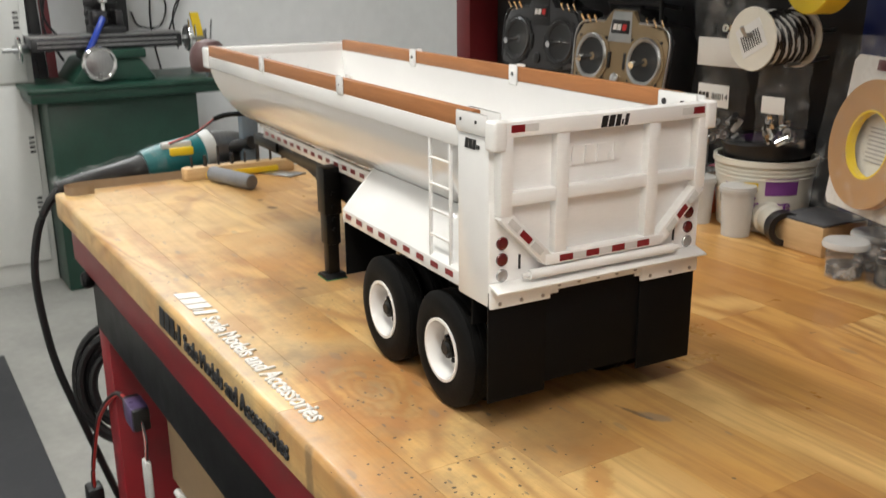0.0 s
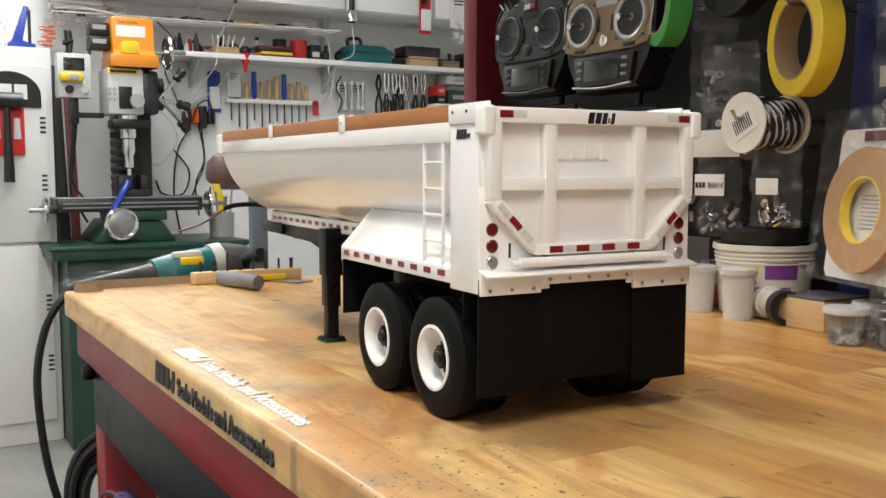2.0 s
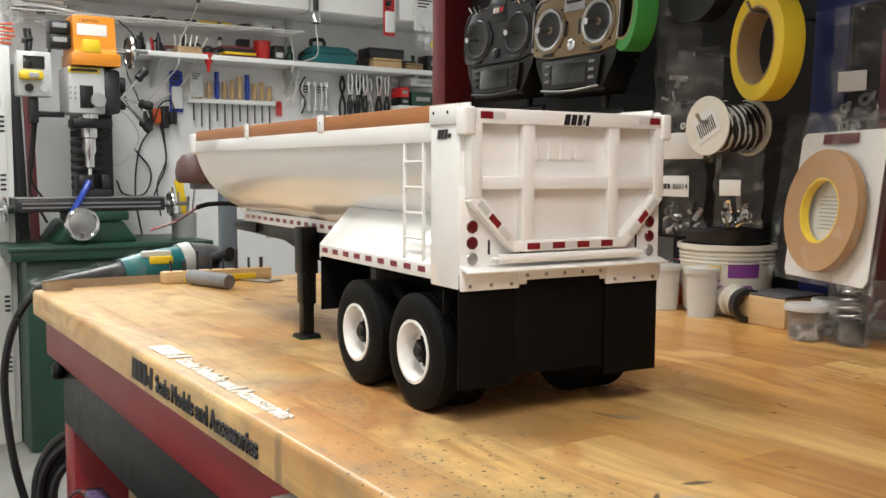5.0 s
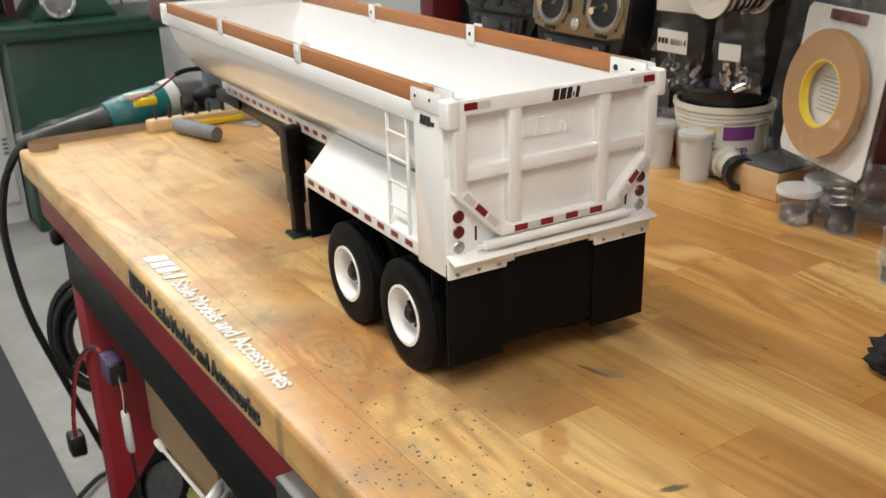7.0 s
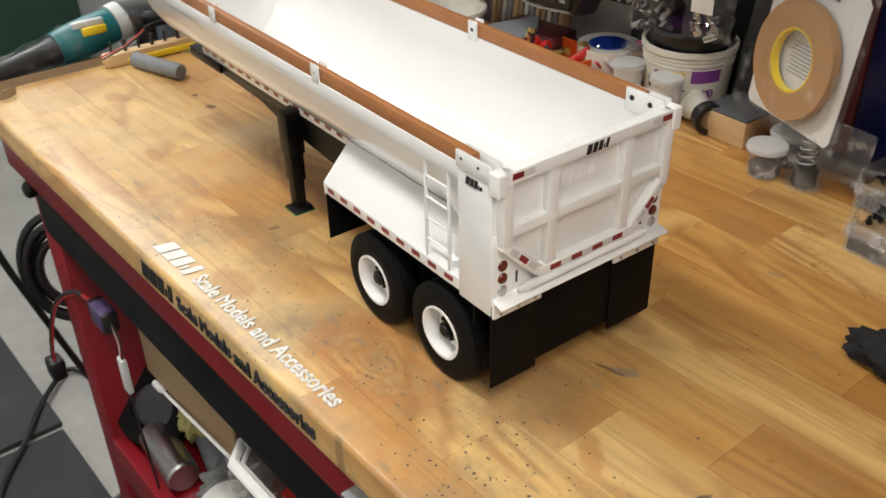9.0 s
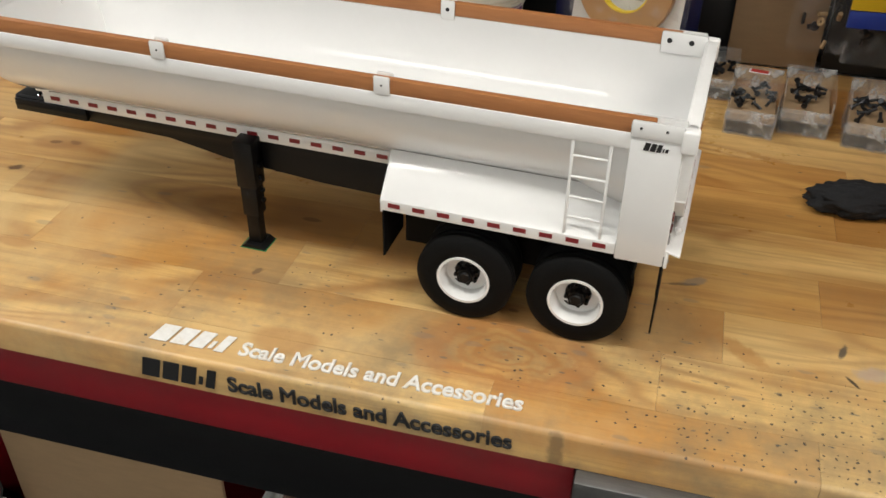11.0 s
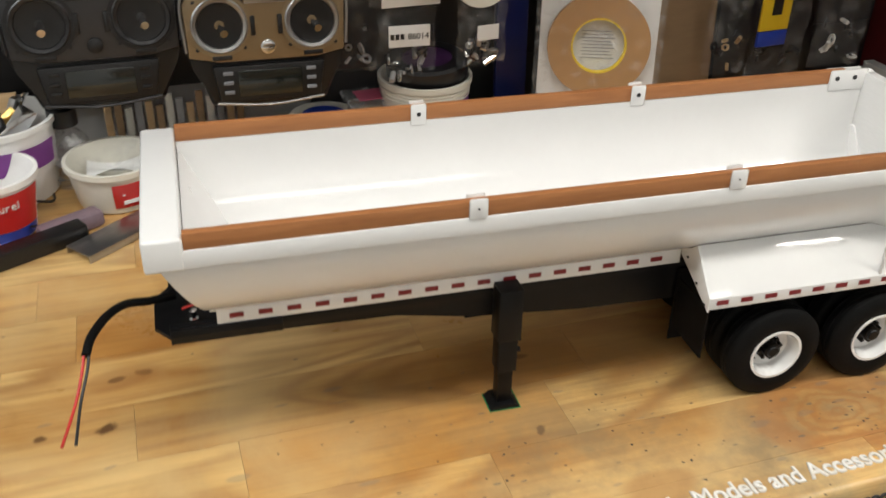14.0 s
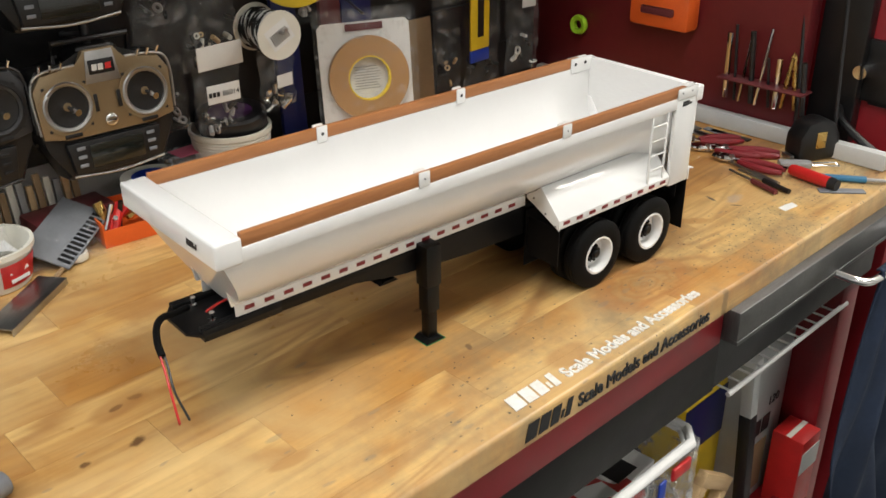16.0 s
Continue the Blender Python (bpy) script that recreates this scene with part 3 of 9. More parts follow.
# ---------------------------------------------------------------- the dump trailer
RZ, PITCH = -2.7, 0.3
trailer = thing("dump_trailer", pose(0.1005, 0.1705, TOP, 0, 0, RZ), "white scale model end-dump trailer with wooden side boards", "model trailer")
PIV = -0.11
TILTED = Matrix.Translation((PIV, 0, 0.15)) @ pose(0, 0, 0, 0, PITCH, 0) @ Matrix.Translation((-PIV, 0, -0.15))


def tp(name, bm, material, label="", angle=35, level=False, parent=None):
    ob = part(name, bm, material, parent or trailer, label, angle)
    if not level and parent is None:
        ob.matrix_basis = TILTED
    return ob


HW = 0.080
UF, UR = -0.600, -0.012
RAIL0, RAIL1, WOOD1 = 0.1765, 0.1893, 0.2000


def trough_pt(a, k, inset):
    """Section of the trough: a short upright lip, then a half-ellipse, squared by k towards the tail. a: 0 near lip to 1 far lip."""
    A, B = 0.0748 - inset, 0.073 - inset
    if a < 0.04 or a > 0.96:
        f = (a if a < 0.5 else 1 - a) / 0.04
        return math.copysign(A, a - 0.5), 0.1885 - f * 0.0075
    w = math.pi * (1 - (a - 0.04) / 0.92)
    c, sn = math.cos(w), math.sin(w)
    e = 2.0 / k
    return A * math.copysign(abs(c) ** e, c), 0.181 - B * abs(sn) ** e


def body_surface(inset):
    rows = []
    us = [None, -0.52, -0.48, -0.40, -0.30, -0.20, -0.10, -0.080, -0.070, -0.060, -0.050, -0.040, -0.030, -0.020, UR]
    for u0 in us:
        k = 2.0 if (u0 is None or u0 < -0.081) else 2.0 + 2.4 * ((u0 + 0.080) / (UR + 0.080))
        row = []
        for j in range(51):
            v, h = trough_pt(j / 50, k, inset)
            uu = u0
            if u0 is None:
                uu = -0.595 + (0.181 - h) / 0.073 * 0.034 if inset == 0 else -0.576 + max(0, 0.181 - h) / 0.073 * 0.042
            row.append((uu, v, h))
        rows.append(row)
    return rows


bm = bmn()
outer = [[bm.verts.new(p) for p in r] for r in body_surface(0.0)]
inner = [[bm.verts.new(p) for p in r] for r in body_surface(0.0018)]
for g, flip in ((outer, False), (inner, True)):
    for a, c in zip(g, g[1:]):
        for j in range(50):
            f = (a[j], a[j + 1], c[j + 1], c[j])
            bm.faces.new(f[::-1] if flip else f)
    bm.faces.new(g[0] if flip else g[0][::-1])
for r0, r1 in zip(zip(outer, outer[1:]), zip(inner, inner[1:])):
    for j in (0, 50):
        bm.faces.new((r0[0][j], r0[1][j], r1[1][j], r1[0][j]))
for j in range(50):
    bm.faces.new((outer[-1][j], outer[-1][j + 1], inner[-1][j + 1], inner[-1][j]))
body = tp("body", bm, M_WHITE, "glossy white half-round trough body", 40)
# top rails
for s in (-1, 1):
    bm = bmn()
    a, c = sorted((s * 0.0742, s * HW))
    box(bm, -0.580, -0.040, a, c, RAIL0, RAIL1, 0.0012)
    tp("top_rail", bm, M_WHITE)
    bm = bmn()
    a, c = sorted((s * 0.0735, s * 0.0793))
    box(bm, -0.5765, -0.030, a, c, RAIL1 - 0.0006, WOOD1, 0.0006)
    tp("side_board", bm, M_WOODRAIL, "reddish-brown stained wooden side board")
    for u0 in (-0.4000, -0.2208):
        bm = bmn()
        a, c = sorted((s * 0.0794, s * 0.0810))
        box(bm, u0 - 0.0060, u0 + 0.0060, a, c, RAIL1 - 0.0015, WOOD1 + 0.0020, 0.0012)
        a, c = sorted((s * 0.0718, s * 0.0734))
        box(bm, u0 - 0.0060, u0 + 0.0060, a, c, RAIL1 - 0.004, WOOD1 + 0.0020, 0.0012)
        br = tp("board_bracket", bm, M_WHITE)
        bm = bmn()
        cyl(bm, (u0, s * 0.0714, RAIL1 + 0.005), (u0, s * 0.0720, RAIL1 + 0.005), 0.0017, seg=10)
        cyl(bm, (u0, s * 0.0808, RAIL1 + 0.006), (u0, s * 0.0812, RAIL1 + 0.006), 0.0008, seg=10)
        part("screw", bm, M_INK, br)
# nose cap
bm = bmn()
box(bm, UF, -0.5765, -HW - 0.0005, HW + 0.0005, 0.1755, 0.1975, 0.0022, 3)
tp("nose_cap", bm, M_WHITE)
for q in (-1, 1):
    bm = bmn(); prism(bm, [(-0.579, 0.174), (-0.570, 0.174), (-0.553, 0.112), (-0.567, 0.112)], q * 0.030 - 0.0015, q * 0.030 + 0.0015, "y", 0.0004)
    tp("front_stiffener", bm, M_WHITE)
marks("mark", [0.0036, 0.0034, 0.003, 0.001, 0.002], 0.0055, M_INK, trailer, TILTED @ pose(UF - 0.0002, -0.036, 0.1835, 90, 0, -90), gap=0.14, depth=0.0003)
# lower rub strips with reflectors
for s in (-1, 1):
    bm = bmn()
    a, c = sorted((s * 0.0275, s * 0.0295))
    box(bm, -0.563, -0.222, a, c, 0.1000, 0.1120, 0.0005)
    st = tp("rub_strip", bm, M_WHITE)
    for i in range(17):
        u0 = -0.5500 + i * 0.01925
        bm = bmn()
        a, c = sorted((s * 0.0296, s * 0.0299))
        box(bm, u0 - 0.0047, u0 + 0.0047, a, c, 0.1042, 0.1080)
        part("reflector", bm, M_REFRED, st, "dark red reflector")
# rear posts, frame plate
for s in (-1, 1):
    bm = bmn()
    a, c = sorted((s * 0.0750, s * (HW + 0.0004)))
    box(bm, -0.0450, -0.010, a, c, 0.0868, 0.1920, 0.0014)
    tp("corner_post", bm, M_WHITE)
    bm = bmn()
    a, c = sorted((s * 0.0795, s * (HW + 0.0016)))
    box(bm, -0.0455, -0.011, a, c, 0.1868, 0.1995, 0.0016)
    a, c = sorted((s * 0.0718, s * 0.0738))
    box(bm, -0.0455, -0.010, a, c, 0.1825, 0.2005, 0.0016)
    pl = tp("post_cap", bm, M_WHITE)
    for du in (-0.039, -0.022):
        bm = bmn()
        cyl(bm, (du, s * (HW + 0.0012), 0.1945), (du, s * (HW + 0.0020), 0.1945), 0.0010, seg=10)
        cyl(bm, (du, s * 0.0720, 0.1935), (du, s * 0.0713, 0.1935), 0.0021, seg=10)
        part("bolt", bm, M_INK, pl)
    marks("mark", [0.0036, 0.0034, 0.003, 0.001, 0.002], 0.0058, M_INK, trailer,
          TILTED @ (pose(-0.036, -HW - 0.0006, 0.1784, 90, 0, 0) if s < 0 else pose(-0.022, HW + 0.0006, 0.1784, 90, 0, 180)), gap=0.14, depth=0.0003)
bm = bmn()
for s in (-1, 1):
    prism(bm, [(s * 0.0798, 0.088), (s * 0.030, 0.088), (s * 0.030, 0.106), (s * 0.040, 0.110), (s * 0.068, 0.150), (s * 0.0798, 0.150)], -0.0135, -0.0095, "x", 0.0004)
box(bm, -0.0135, -0.0095, -0.031, 0.031, 0.092, 0.110)
tp("rear_frame", bm, M_WPLAS)
# tailgate: outline with chamfered lower corners and six recessed panels
bm = bmn()
TG = [(-0.0768, 0.1415), (-0.0445, 0.1095), (0.0445, 0.1095), (0.0768, 0.1415), (0.0768, 0.1965), (-0.0768, 0.1965)]
prism(bm, TG, -0.0118, -0.0092, "x", 0.0006)
gate = tp("tailgate", bm, M_WPLAS, "white ribbed tailgate with six recessed panels")
for s in (-1, 1):
    bm = bmn()
    a, c = sorted((s * 0.0735, s * 0.0822))
    box(bm, -0.012, -0.0012, a, c, 0.1800, 0.1972, 0.0018, 3)
    part("hinge_ear", bm, M_WPLAS, gate)


def bar(v0, h0, v1, h1, w, deep=0.0075):
    bm = bmn()
    d = Vector((v1 - v0, h1 - h0)).normalized()
    n = Vector((-d.y, d.x)) * w / 2
    prism(bm, [(v0 + n.x, h0 + n.y), (v0 - n.x, h0 - n.y), (v1 - n.x, h1 - n.y), (v1 + n.x, h1 + n.y)], -0.0096, -0.0100 + deep, "x", 0.0006)
    part("rib", bm, M_WPLAS, gate)


for sg in (-1, 1):
    bar(sg * 0.0727, 0.1425, sg * 0.0727, 0.1965, 0.0080)
    bar(sg * 0.0340, 0.1105, sg * 0.0340, 0.1960, 0.0087, 0.0068)
    bar(sg * 0.0742, 0.1437, sg * 0.0432, 0.1130, 0.0080, 0.0072)
bar(-0.0765, 0.1920, 0.0765, 0.1920, 0.0090, 0.0077)
bar(-0.0765, 0.1518, 0.0765, 0.1518, 0.0078, 0.0064)
bar(-0.0450, 0.1128, 0.0450, 0.1128, 0.0068, 0.0077)
X = -0.0024


def refl(v0, h0, w, h, red, rot=0.0):
    bm = bmn()
    box(bm, 0, 0.0003, -w / 2, w / 2, -h / 2, h / 2)
    part("reflector", bm, M_REFRED if red else M_REFWHT, gate, "dark red reflector" if red else "silver reflector", m=pose(X, v0, h0, rot, 0, 0))


for v0, red in ((-0.0660, 1), (-0.0568, 0), (0.0585, 0), (0.0678, 1)):
    refl(v0, 0.1924, 0.0090, 0.0042, red)
for i in range(7):
    refl(-0.0304 + i * 0.0098, 0.1126, 0.0096, 0.0040, i % 2 == 0)
for s in (-1, 1):
    for k, (f, red) in enumerate(((0.22, 0), (0.48, 1), (0.74, 0))):
        refl(s * (0.0742 - 0.0310 * f), 0.1437 - 0.0307 * f, 0.0092, 0.0040, red, s * 44.7)
marks("mark", [0.0044, 0.0042, 0.0036, 0.0012, 0.0026], 0.0068, M_INK, gate, pose(X, -0.0085, 0.1880, 90, 0, 90), gap=0.14, depth=0.0003)
marks("raised_mark", [0.0075, 0.0072, 0.0066, 0.002, 0.005], 0.011, M_WPLAS, gate, pose(-0.0093, -0.0245, 0.1665, 90, 0, 90), gap=0.18, lean=0.05, depth=0.0012)
# tail lamps, hinge tube, ledge, plates
for s in (-1, 1):
    for k, h0 in enumerate((0.1252, 0.1154, 0.1057)):
        bm = bmn(); lathe(bm, [(0.0040, 0), (0.0040, 0.0008), (0.0034, 0.0014), (0, 0.0019)], 20, pose(-0.0096, s * 0.0713, h0, 90, 0, 90))
        tp("tail_lamp", bm, M_LENS if k == 2 else M_LAMPRED, "clear round lamp lens" if k == 2 else "dark red round lamp lens")
    bm = bmn(); box(bm, -0.0095, -0.0088, s * 0.0592 - 0.0006, s * 0.0592 + 0.0006, 0.108, 0.1168)
    tp("slot", bm, M_INK)
bm = bmn(); cyl(bm, (-0.0035, -0.056, 0.1053), (-0.0035, 0.054, 0.1053), 0.0030, seg=16)
cyl(bm, (-0.0035, -0.061, 0.1053), (-0.0035, 0.059, 0.1053), 0.0016, seg=12)
tp("latch_tube", bm, M_WPLAS)
bm = bmn(); prism(bm, [(-0.010, 0.1018), (-0.010, 0.1000), (0.0005, 0.0972), (0.0010, 0.0986)], -HW, HW, "y", 0.0003)
tp("rear_ledge", bm, M_WPLAS)
for v0, v1, h0 in ((-HW, -0.0375, 0.0862), (0.0330, HW, 0.0848), (-0.0375, 0.0330, 0.0910)):
    bm = bmn(); box(bm, -0.0096, -0.0072, v0, v1, h0, 0.1000, 0.0005)
    pl = tp("flap_clamp", bm, M_WPLAS)
    n = 3 if abs(v1 - v0) < 0.05 else 5
    for i in range(n):
        vv = v0 + (v1 - v0) * (i + 0.4) / (n - 0.2)
        bm = bmn(); cyl(bm, (-0.0074, vv, h0 + 0.003), (-0.0064, vv, h0 + 0.003), 0.0012, seg=8)
        part("rivet", bm, M_STEEL, pl)
for v0, v1, h0 in ((-HW, -0.0385, 0.0250), (0.0345, HW, 0.0230), (-0.0390, 0.0350, 0.0300)):
    du = -0.0014 if v0 == -0.0390 else 0.0
    bm = bmn(); box(bm, -0.0112 + du, -0.0098 + du, v0, v1, h0, 0.0960, 0.0003)
    tp("mud_flap", bm, M_FLAP, "black mud flap")
for s in (-1, 1):
    a, c = sorted((s * 0.036, s * 0.0795))
    bm = bmn(); box(bm, -0.0300, -0.0288, a, c, 0.070, 0.0900)
    tp("wheel_flap", bm, M_FLAP)
    bm = bmn(); box(bm, -0.2235, -0.2222, a, c, 0.0470, 0.0900)
    tp("wheel_flap", bm, M_FLAP)
    # black plate added for the deep shade behind and between the wheels
    a, c = sorted((s * 0.0300, s * 0.0312))
    bm = bmn(); box(bm, -0.2220, -0.0320, a, c, 0.030, 0.0950)
    tp("inner_skirt", bm, M_FLAP)
# fenders
for s in (-1, 1):
    sec = [(0.0800, 0.0903), (0.0800, 0.0995), (0.0530, 0.1290), (0.0523, 0.1281), (0.0786, 0.0985), (0.0786, 0.0903)]
    bm = bmn(); prism(bm, [(s * p, q) for p, q in sec], -0.2235, -0.0450, "x", 0.0003)
    for u0 in (-0.2247,):
        prism(bm, [(s * 0.0800, 0.0885), (s * 0.0800, 0.1000), (s * 0.0533, 0.1290), (s * 0.0465, 0.1230), (s * 0.0335, 0.1150), (s * 0.0340, 0.1110), (s * 0.0520, 0.1030)], u0, u0 + 0.0016, "x", 0.0003)
    fe = tp("fender", bm, M_WHITE)
    for i in range(9):
        u0 = -0.2135 + i * 0.01965
        bm = bmn(); a, c = sorted((s * 0.0801, s * 0.0804)); box(bm, u0 - 0.0048, u0 + 0.0048, a, c, 0.0938, 0.0976)
        part("reflector", bm, M_REFRED, fe, "dark red reflector")
    for vv, hh in ((0.075, 0.0925), (0.061, 0.1020), (0.044, 0.1140)):
        bm = bmn(); cyl(bm, (-0.2245, s * vv, hh), (-0.2255, s * vv, hh), 0.0011, seg=8)
        part("rivet", bm, M_INK, fe)
    # ladder
    bm = bmn()
    for u0 in (-0.0828, -0.0568):
        box(bm, u0 - 0.0011, u0 + 0.0011, min(s * 0.0775, s * 0.0795), max(s * 0.0775, s * 0.0795), 0.0990, 0.1775, 0.0004)
    for i in range(4):
        h0 = 0.1148 + i * 0.0166
        cyl(bm, (-0.0828, s * 0.0785, h0), (-0.0568, s * 0.0785, h0), 0.0010, seg=8)
    tp("ladder", bm, M_WHITE)
# chassis
bm = bmn()
for s in (-1, 1):
    a, c = sorted((s * 0.0225, s * 0.0275))
    prism(bm, [(-0.594, 0.0890), (-0.440, 0.0860), (-0.385, 0.0760), (-0.300, 0.0690), (-0.120, 0.0640), (-0.020, 0.0700), (-0.020, 0.1000), (-0.594, 0.1005)], a, c, "y", 0.0005)
for u0 in (-0.52, -0.43, -0.34, -0.26, -0.20, -0.11, -0.03):
    box(bm, u0 - 0.004, u0 + 0.004, -0.0225, 0.0225, 0.078 if u0 > -0.4 else 0.092, 0.099)
tp("chassis_frame", bm, M_CHASSIS, "satin black steel chassis rails")
bm = bmn(); prism(bm, [(-0.604, -0.018), (-0.594, -0.031), (-0.520, -0.031), (-0.520, 0.031), (-0.594, 0.031), (-0.604, 0.018)], 0.0930, 0.0965, "z", 0.0005)
box(bm, -0.594, -0.520, -0.0308, -0.0280, 0.0890, 0.1000, 0.0004)
box(bm, -0.594, -0.520, 0.0280, 0.0308, 0.0890, 0.1000, 0.0004)
tp("kingpin_plate", bm, M_CHASSIS)
bm = bmn(); cyl(bm, (-0.560, 0, 0.080), (-0.560, 0, 0.0935), 0.0035, seg=14); cyl(bm, (-0.560, 0, 0.080), (-0.560, 0, 0.083), 0.0045, seg=14)
tp("kingpin", bm, M_STEEL)
for vv in (-0.0155, 0.0180):
    bm = bmn(); lathe(bm, [(0.0034, 0), (0.0034, 0.002), (0.0018, 0.003), (0.0018, 0.0060), (0.0028, 0.0065), (0.0028, 0.0085), (0, 0.0100)], 12, pose(-0.578, vv, 0.0965))
    tp("air_coupling", bm, M_CHROME)
M_PAD = mat("green_felt_pad", (0.02, 0.22, 0.07), 0.8, var=0.1, scale=80, bump=0.1)
# landing gear: one leg wound down to the bench top, the other wound up
for s, lift in ((-1, 0.0), (1, 0.036)):
    bm = bmn()
    vv = s * 0.0365
    box(bm, -0.3695, -0.3515, vv - 0.0085, vv + 0.0085, 0.0620, 0.1060, 0.001)
    box(bm, -0.3680, -0.3530, vv - 0.0070, vv + 0.0070, max(0.0330, lift + 0.010), 0.0640, 0.001)
    box(bm, -0.3665, -0.3550, vv - 0.0055, vv + 0.0055, lift + 0.0030, 0.0640, 0.0008)
    prism(bm, [(-0.3730, lift + 0.0005), (-0.3490, lift + 0.0005), (-0.3540, lift + 0.0045), (-0.3680, lift + 0.0045)], vv - 0.0105, vv + 0.0105, "y", 0.0006)
    for hh in (0.048, 0.058, 0.070, 0.082):
        cyl(bm, (-0.3515, vv, hh), (-0.3490, vv, hh), 0.0022, seg=8)
    lg = tp("landing_leg", bm, M_CHASSIS, "", level=True)
    if lift == 0.0:
        bm = bmn(); box(bm, -0.3735, -0.3485, vv - 0.0110, vv + 0.0110, 0.0001, 0.0004); part("foot_pad", bm, M_PAD, lg, "green protective pad")
bm = bmn(); cyl(bm, (-0.3600, -0.031, 0.080), (-0.3600, 0.031, 0.080), 0.0025, seg=10)
tp("crank_shaft", bm, M_CHASSIS, level=True)
# wheels: duals on two axles
R, RIM = 0.0390, 0.0203


def tyre_mesh(bm, y0, w):
    prof = [(RIM, -w / 2 + 0.001), (RIM + 0.004, -w / 2), (R - 0.010, -w / 2 - 0.0006), (R - 0.003, -w / 2 + 0.0012), (R - 0.0006, -w / 2 + 0.0032)]
    for k in range(3):
        c0 = -w / 2 + 0.0045 + k * (w - 0.009) / 2
        if 0 < k < 3 or k == 0:
            prof += [(R, c0 - 0.0006), (R - 0.0011, c0), (R - 0.0011, c0 + 0.0007), (R, c0 + 0.0012)]
    prof += [(R - 0.0006, w / 2 - 0.0028), (R - 0.003, w / 2 - 0.0012), (R - 0.010, w / 2 + 0.0006), (RIM + 0.004, w / 2), (RIM, w / 2 - 0.001)]
    lathe(bm, prof, 48, Matrix.Translation((0, y0, 0)) @ pose(0, 0, 0, 90, 0, 0))


for u0 in (-0.1577, -0.0690):
    for s in (-1, 1):
        bm = bmn()
        cyl(bm, (0, s * 0.048, 0), (0, s * 0.0755, 0), 0.0066, seg=16)
        lathe(bm, [(0.0102, 0), (0.0102, 0.0015), (0.0058, 0.0025), (0.0052, 0.0095), (0.0040, 0.0110), (0, 0.0112)], 20, Matrix.Translation((0, s * 0.0665, 0)) @ pose(0, 0, 0, 90 if s < 0 else -90, 0, 0))
        wh = part("wheel", bm, M_CHASSIS, trailer, "black wheel hub")
        wh.matrix_basis = pose(u0, 0, R)
        for k, y0 in enumerate((0.0480, 0.0705)):
            bm = bmn(); tyre_mesh(bm, s * y0, 0.0195)
            part("tyre", bm, M_RUBBER, wh)
        bm = bmn()
        mm = Matrix.Translation((0, s * 0.0802, 0)) @ pose(0, 0, 0, -90 if s > 0 else 90, 0, 0)
        lathe(bm, [(RIM, -0.0195), (RIM + 0.0012, -0.0002), (RIM + 0.0012, 0.0003), (RIM - 0.0008, 0.0003), (RIM - 0.0022, -0.004), (RIM - 0.0034, -0.0120), (0.0125, -0.0140), (0.0095, -0.0135), (0.0, -0.0135)], 40, mm)
        part("rim", bm, M_WHITE, wh, "white dished steel rim")
        for k in range(8):
            w = 2 * math.pi * k / 8 + 0.2
            bm = bmn(); cyl(bm, (0.0088 * math.cos(w), s * 0.0662, 0.0088 * math.sin(w)), (0.0088 * math.cos(w), s * 0.0725, 0.0088 * math.sin(w)), 0.0016, seg=6)
            part("lug_nut", bm, M_CHASSIS, wh)
        for k in range(2):
            w = math.pi * k + 0.9
            bm = bmn(); cyl(bm, (0.0156 * math.cos(w), s * 0.0664, 0.0156 * math.sin(w)), (0.0156 * math.cos(w), s * 0.0671, 0.0156 * math.sin(w)), 0.0026, seg=14)
            part("hand_hole", bm, M_INK, wh)
    bm = bmn(); cyl(bm, (u0, -0.05, R), (u0, 0.05, R), 0.0045, seg=12); cyl(bm, (u0, -0.008, R), (u0, 0.008, R), 0.010, seg=16)
    tp("axle", bm, M_CHASSIS, level=True)
bm = bmn()
for s in (-1, 1):
    prism(bm, [(-0.185, 0.046), (-0.112, 0.052), (-0.036, 0.046), (-0.036, 0.050), (-0.112, 0.066), (-0.185, 0.050)], s * 0.025 - 0.004, s * 0.025 + 0.004, "y")
    box(bm, -0.118, -0.104, s * 0.025 - 0.004, s * 0.025 + 0.004, 0.045, 0.09)
tp("leaf_spring", bm, M_CHASSIS, level=True)
# wiring pigtail
bm = bmn(); sweep(bm, [(-0.590, 0.004, 0.108), (-0.606, -0.006, 0.113), (-0.620, -0.014, 0.118), (-0.631, -0.028, 0.120), (-0.640, -0.048, 0.119), (-0.6433, -0.0615, 0.115)], 0.0029, 10)
tp("cable_sheath", bm, M_FLAP, "black braided cable sleeve", level=True)
M_WRED = mat("red_wire", (0.45, 0.02, 0.015), 0.4, bump=0)
M_WBLK = mat("black_wire", (0.012, 0.012, 0.012), 0.4, bump=0)
bm = bmn(); sweep(bm, [(-0.585, -0.020, 0.1125), (-0.572, -0.018, 0.1145), (-0.556, -0.014, 0.114)], 0.0010, 8); tp("wire", bm, M_WRED, "short red wire beside the couplings", level=True)
for k, (mt, dx) in enumerate(((M_WRED, -0.001), (M_WBLK, 0.002))):
    bm = bmn(); sweep(bm, [(-0.6433 + dx, -0.0600, 0.1155), (-0.6455 + dx, -0.0700, 0.108), (-0.6500 + dx, -0.0860, 0.098), (-0.6560 + 2.6 * dx, -0.1120, 0.089)], 0.0010, 8)
    tp("wire", bm, mt, "red insulated wire" if k == 0 else "black insulated wire", level=True)

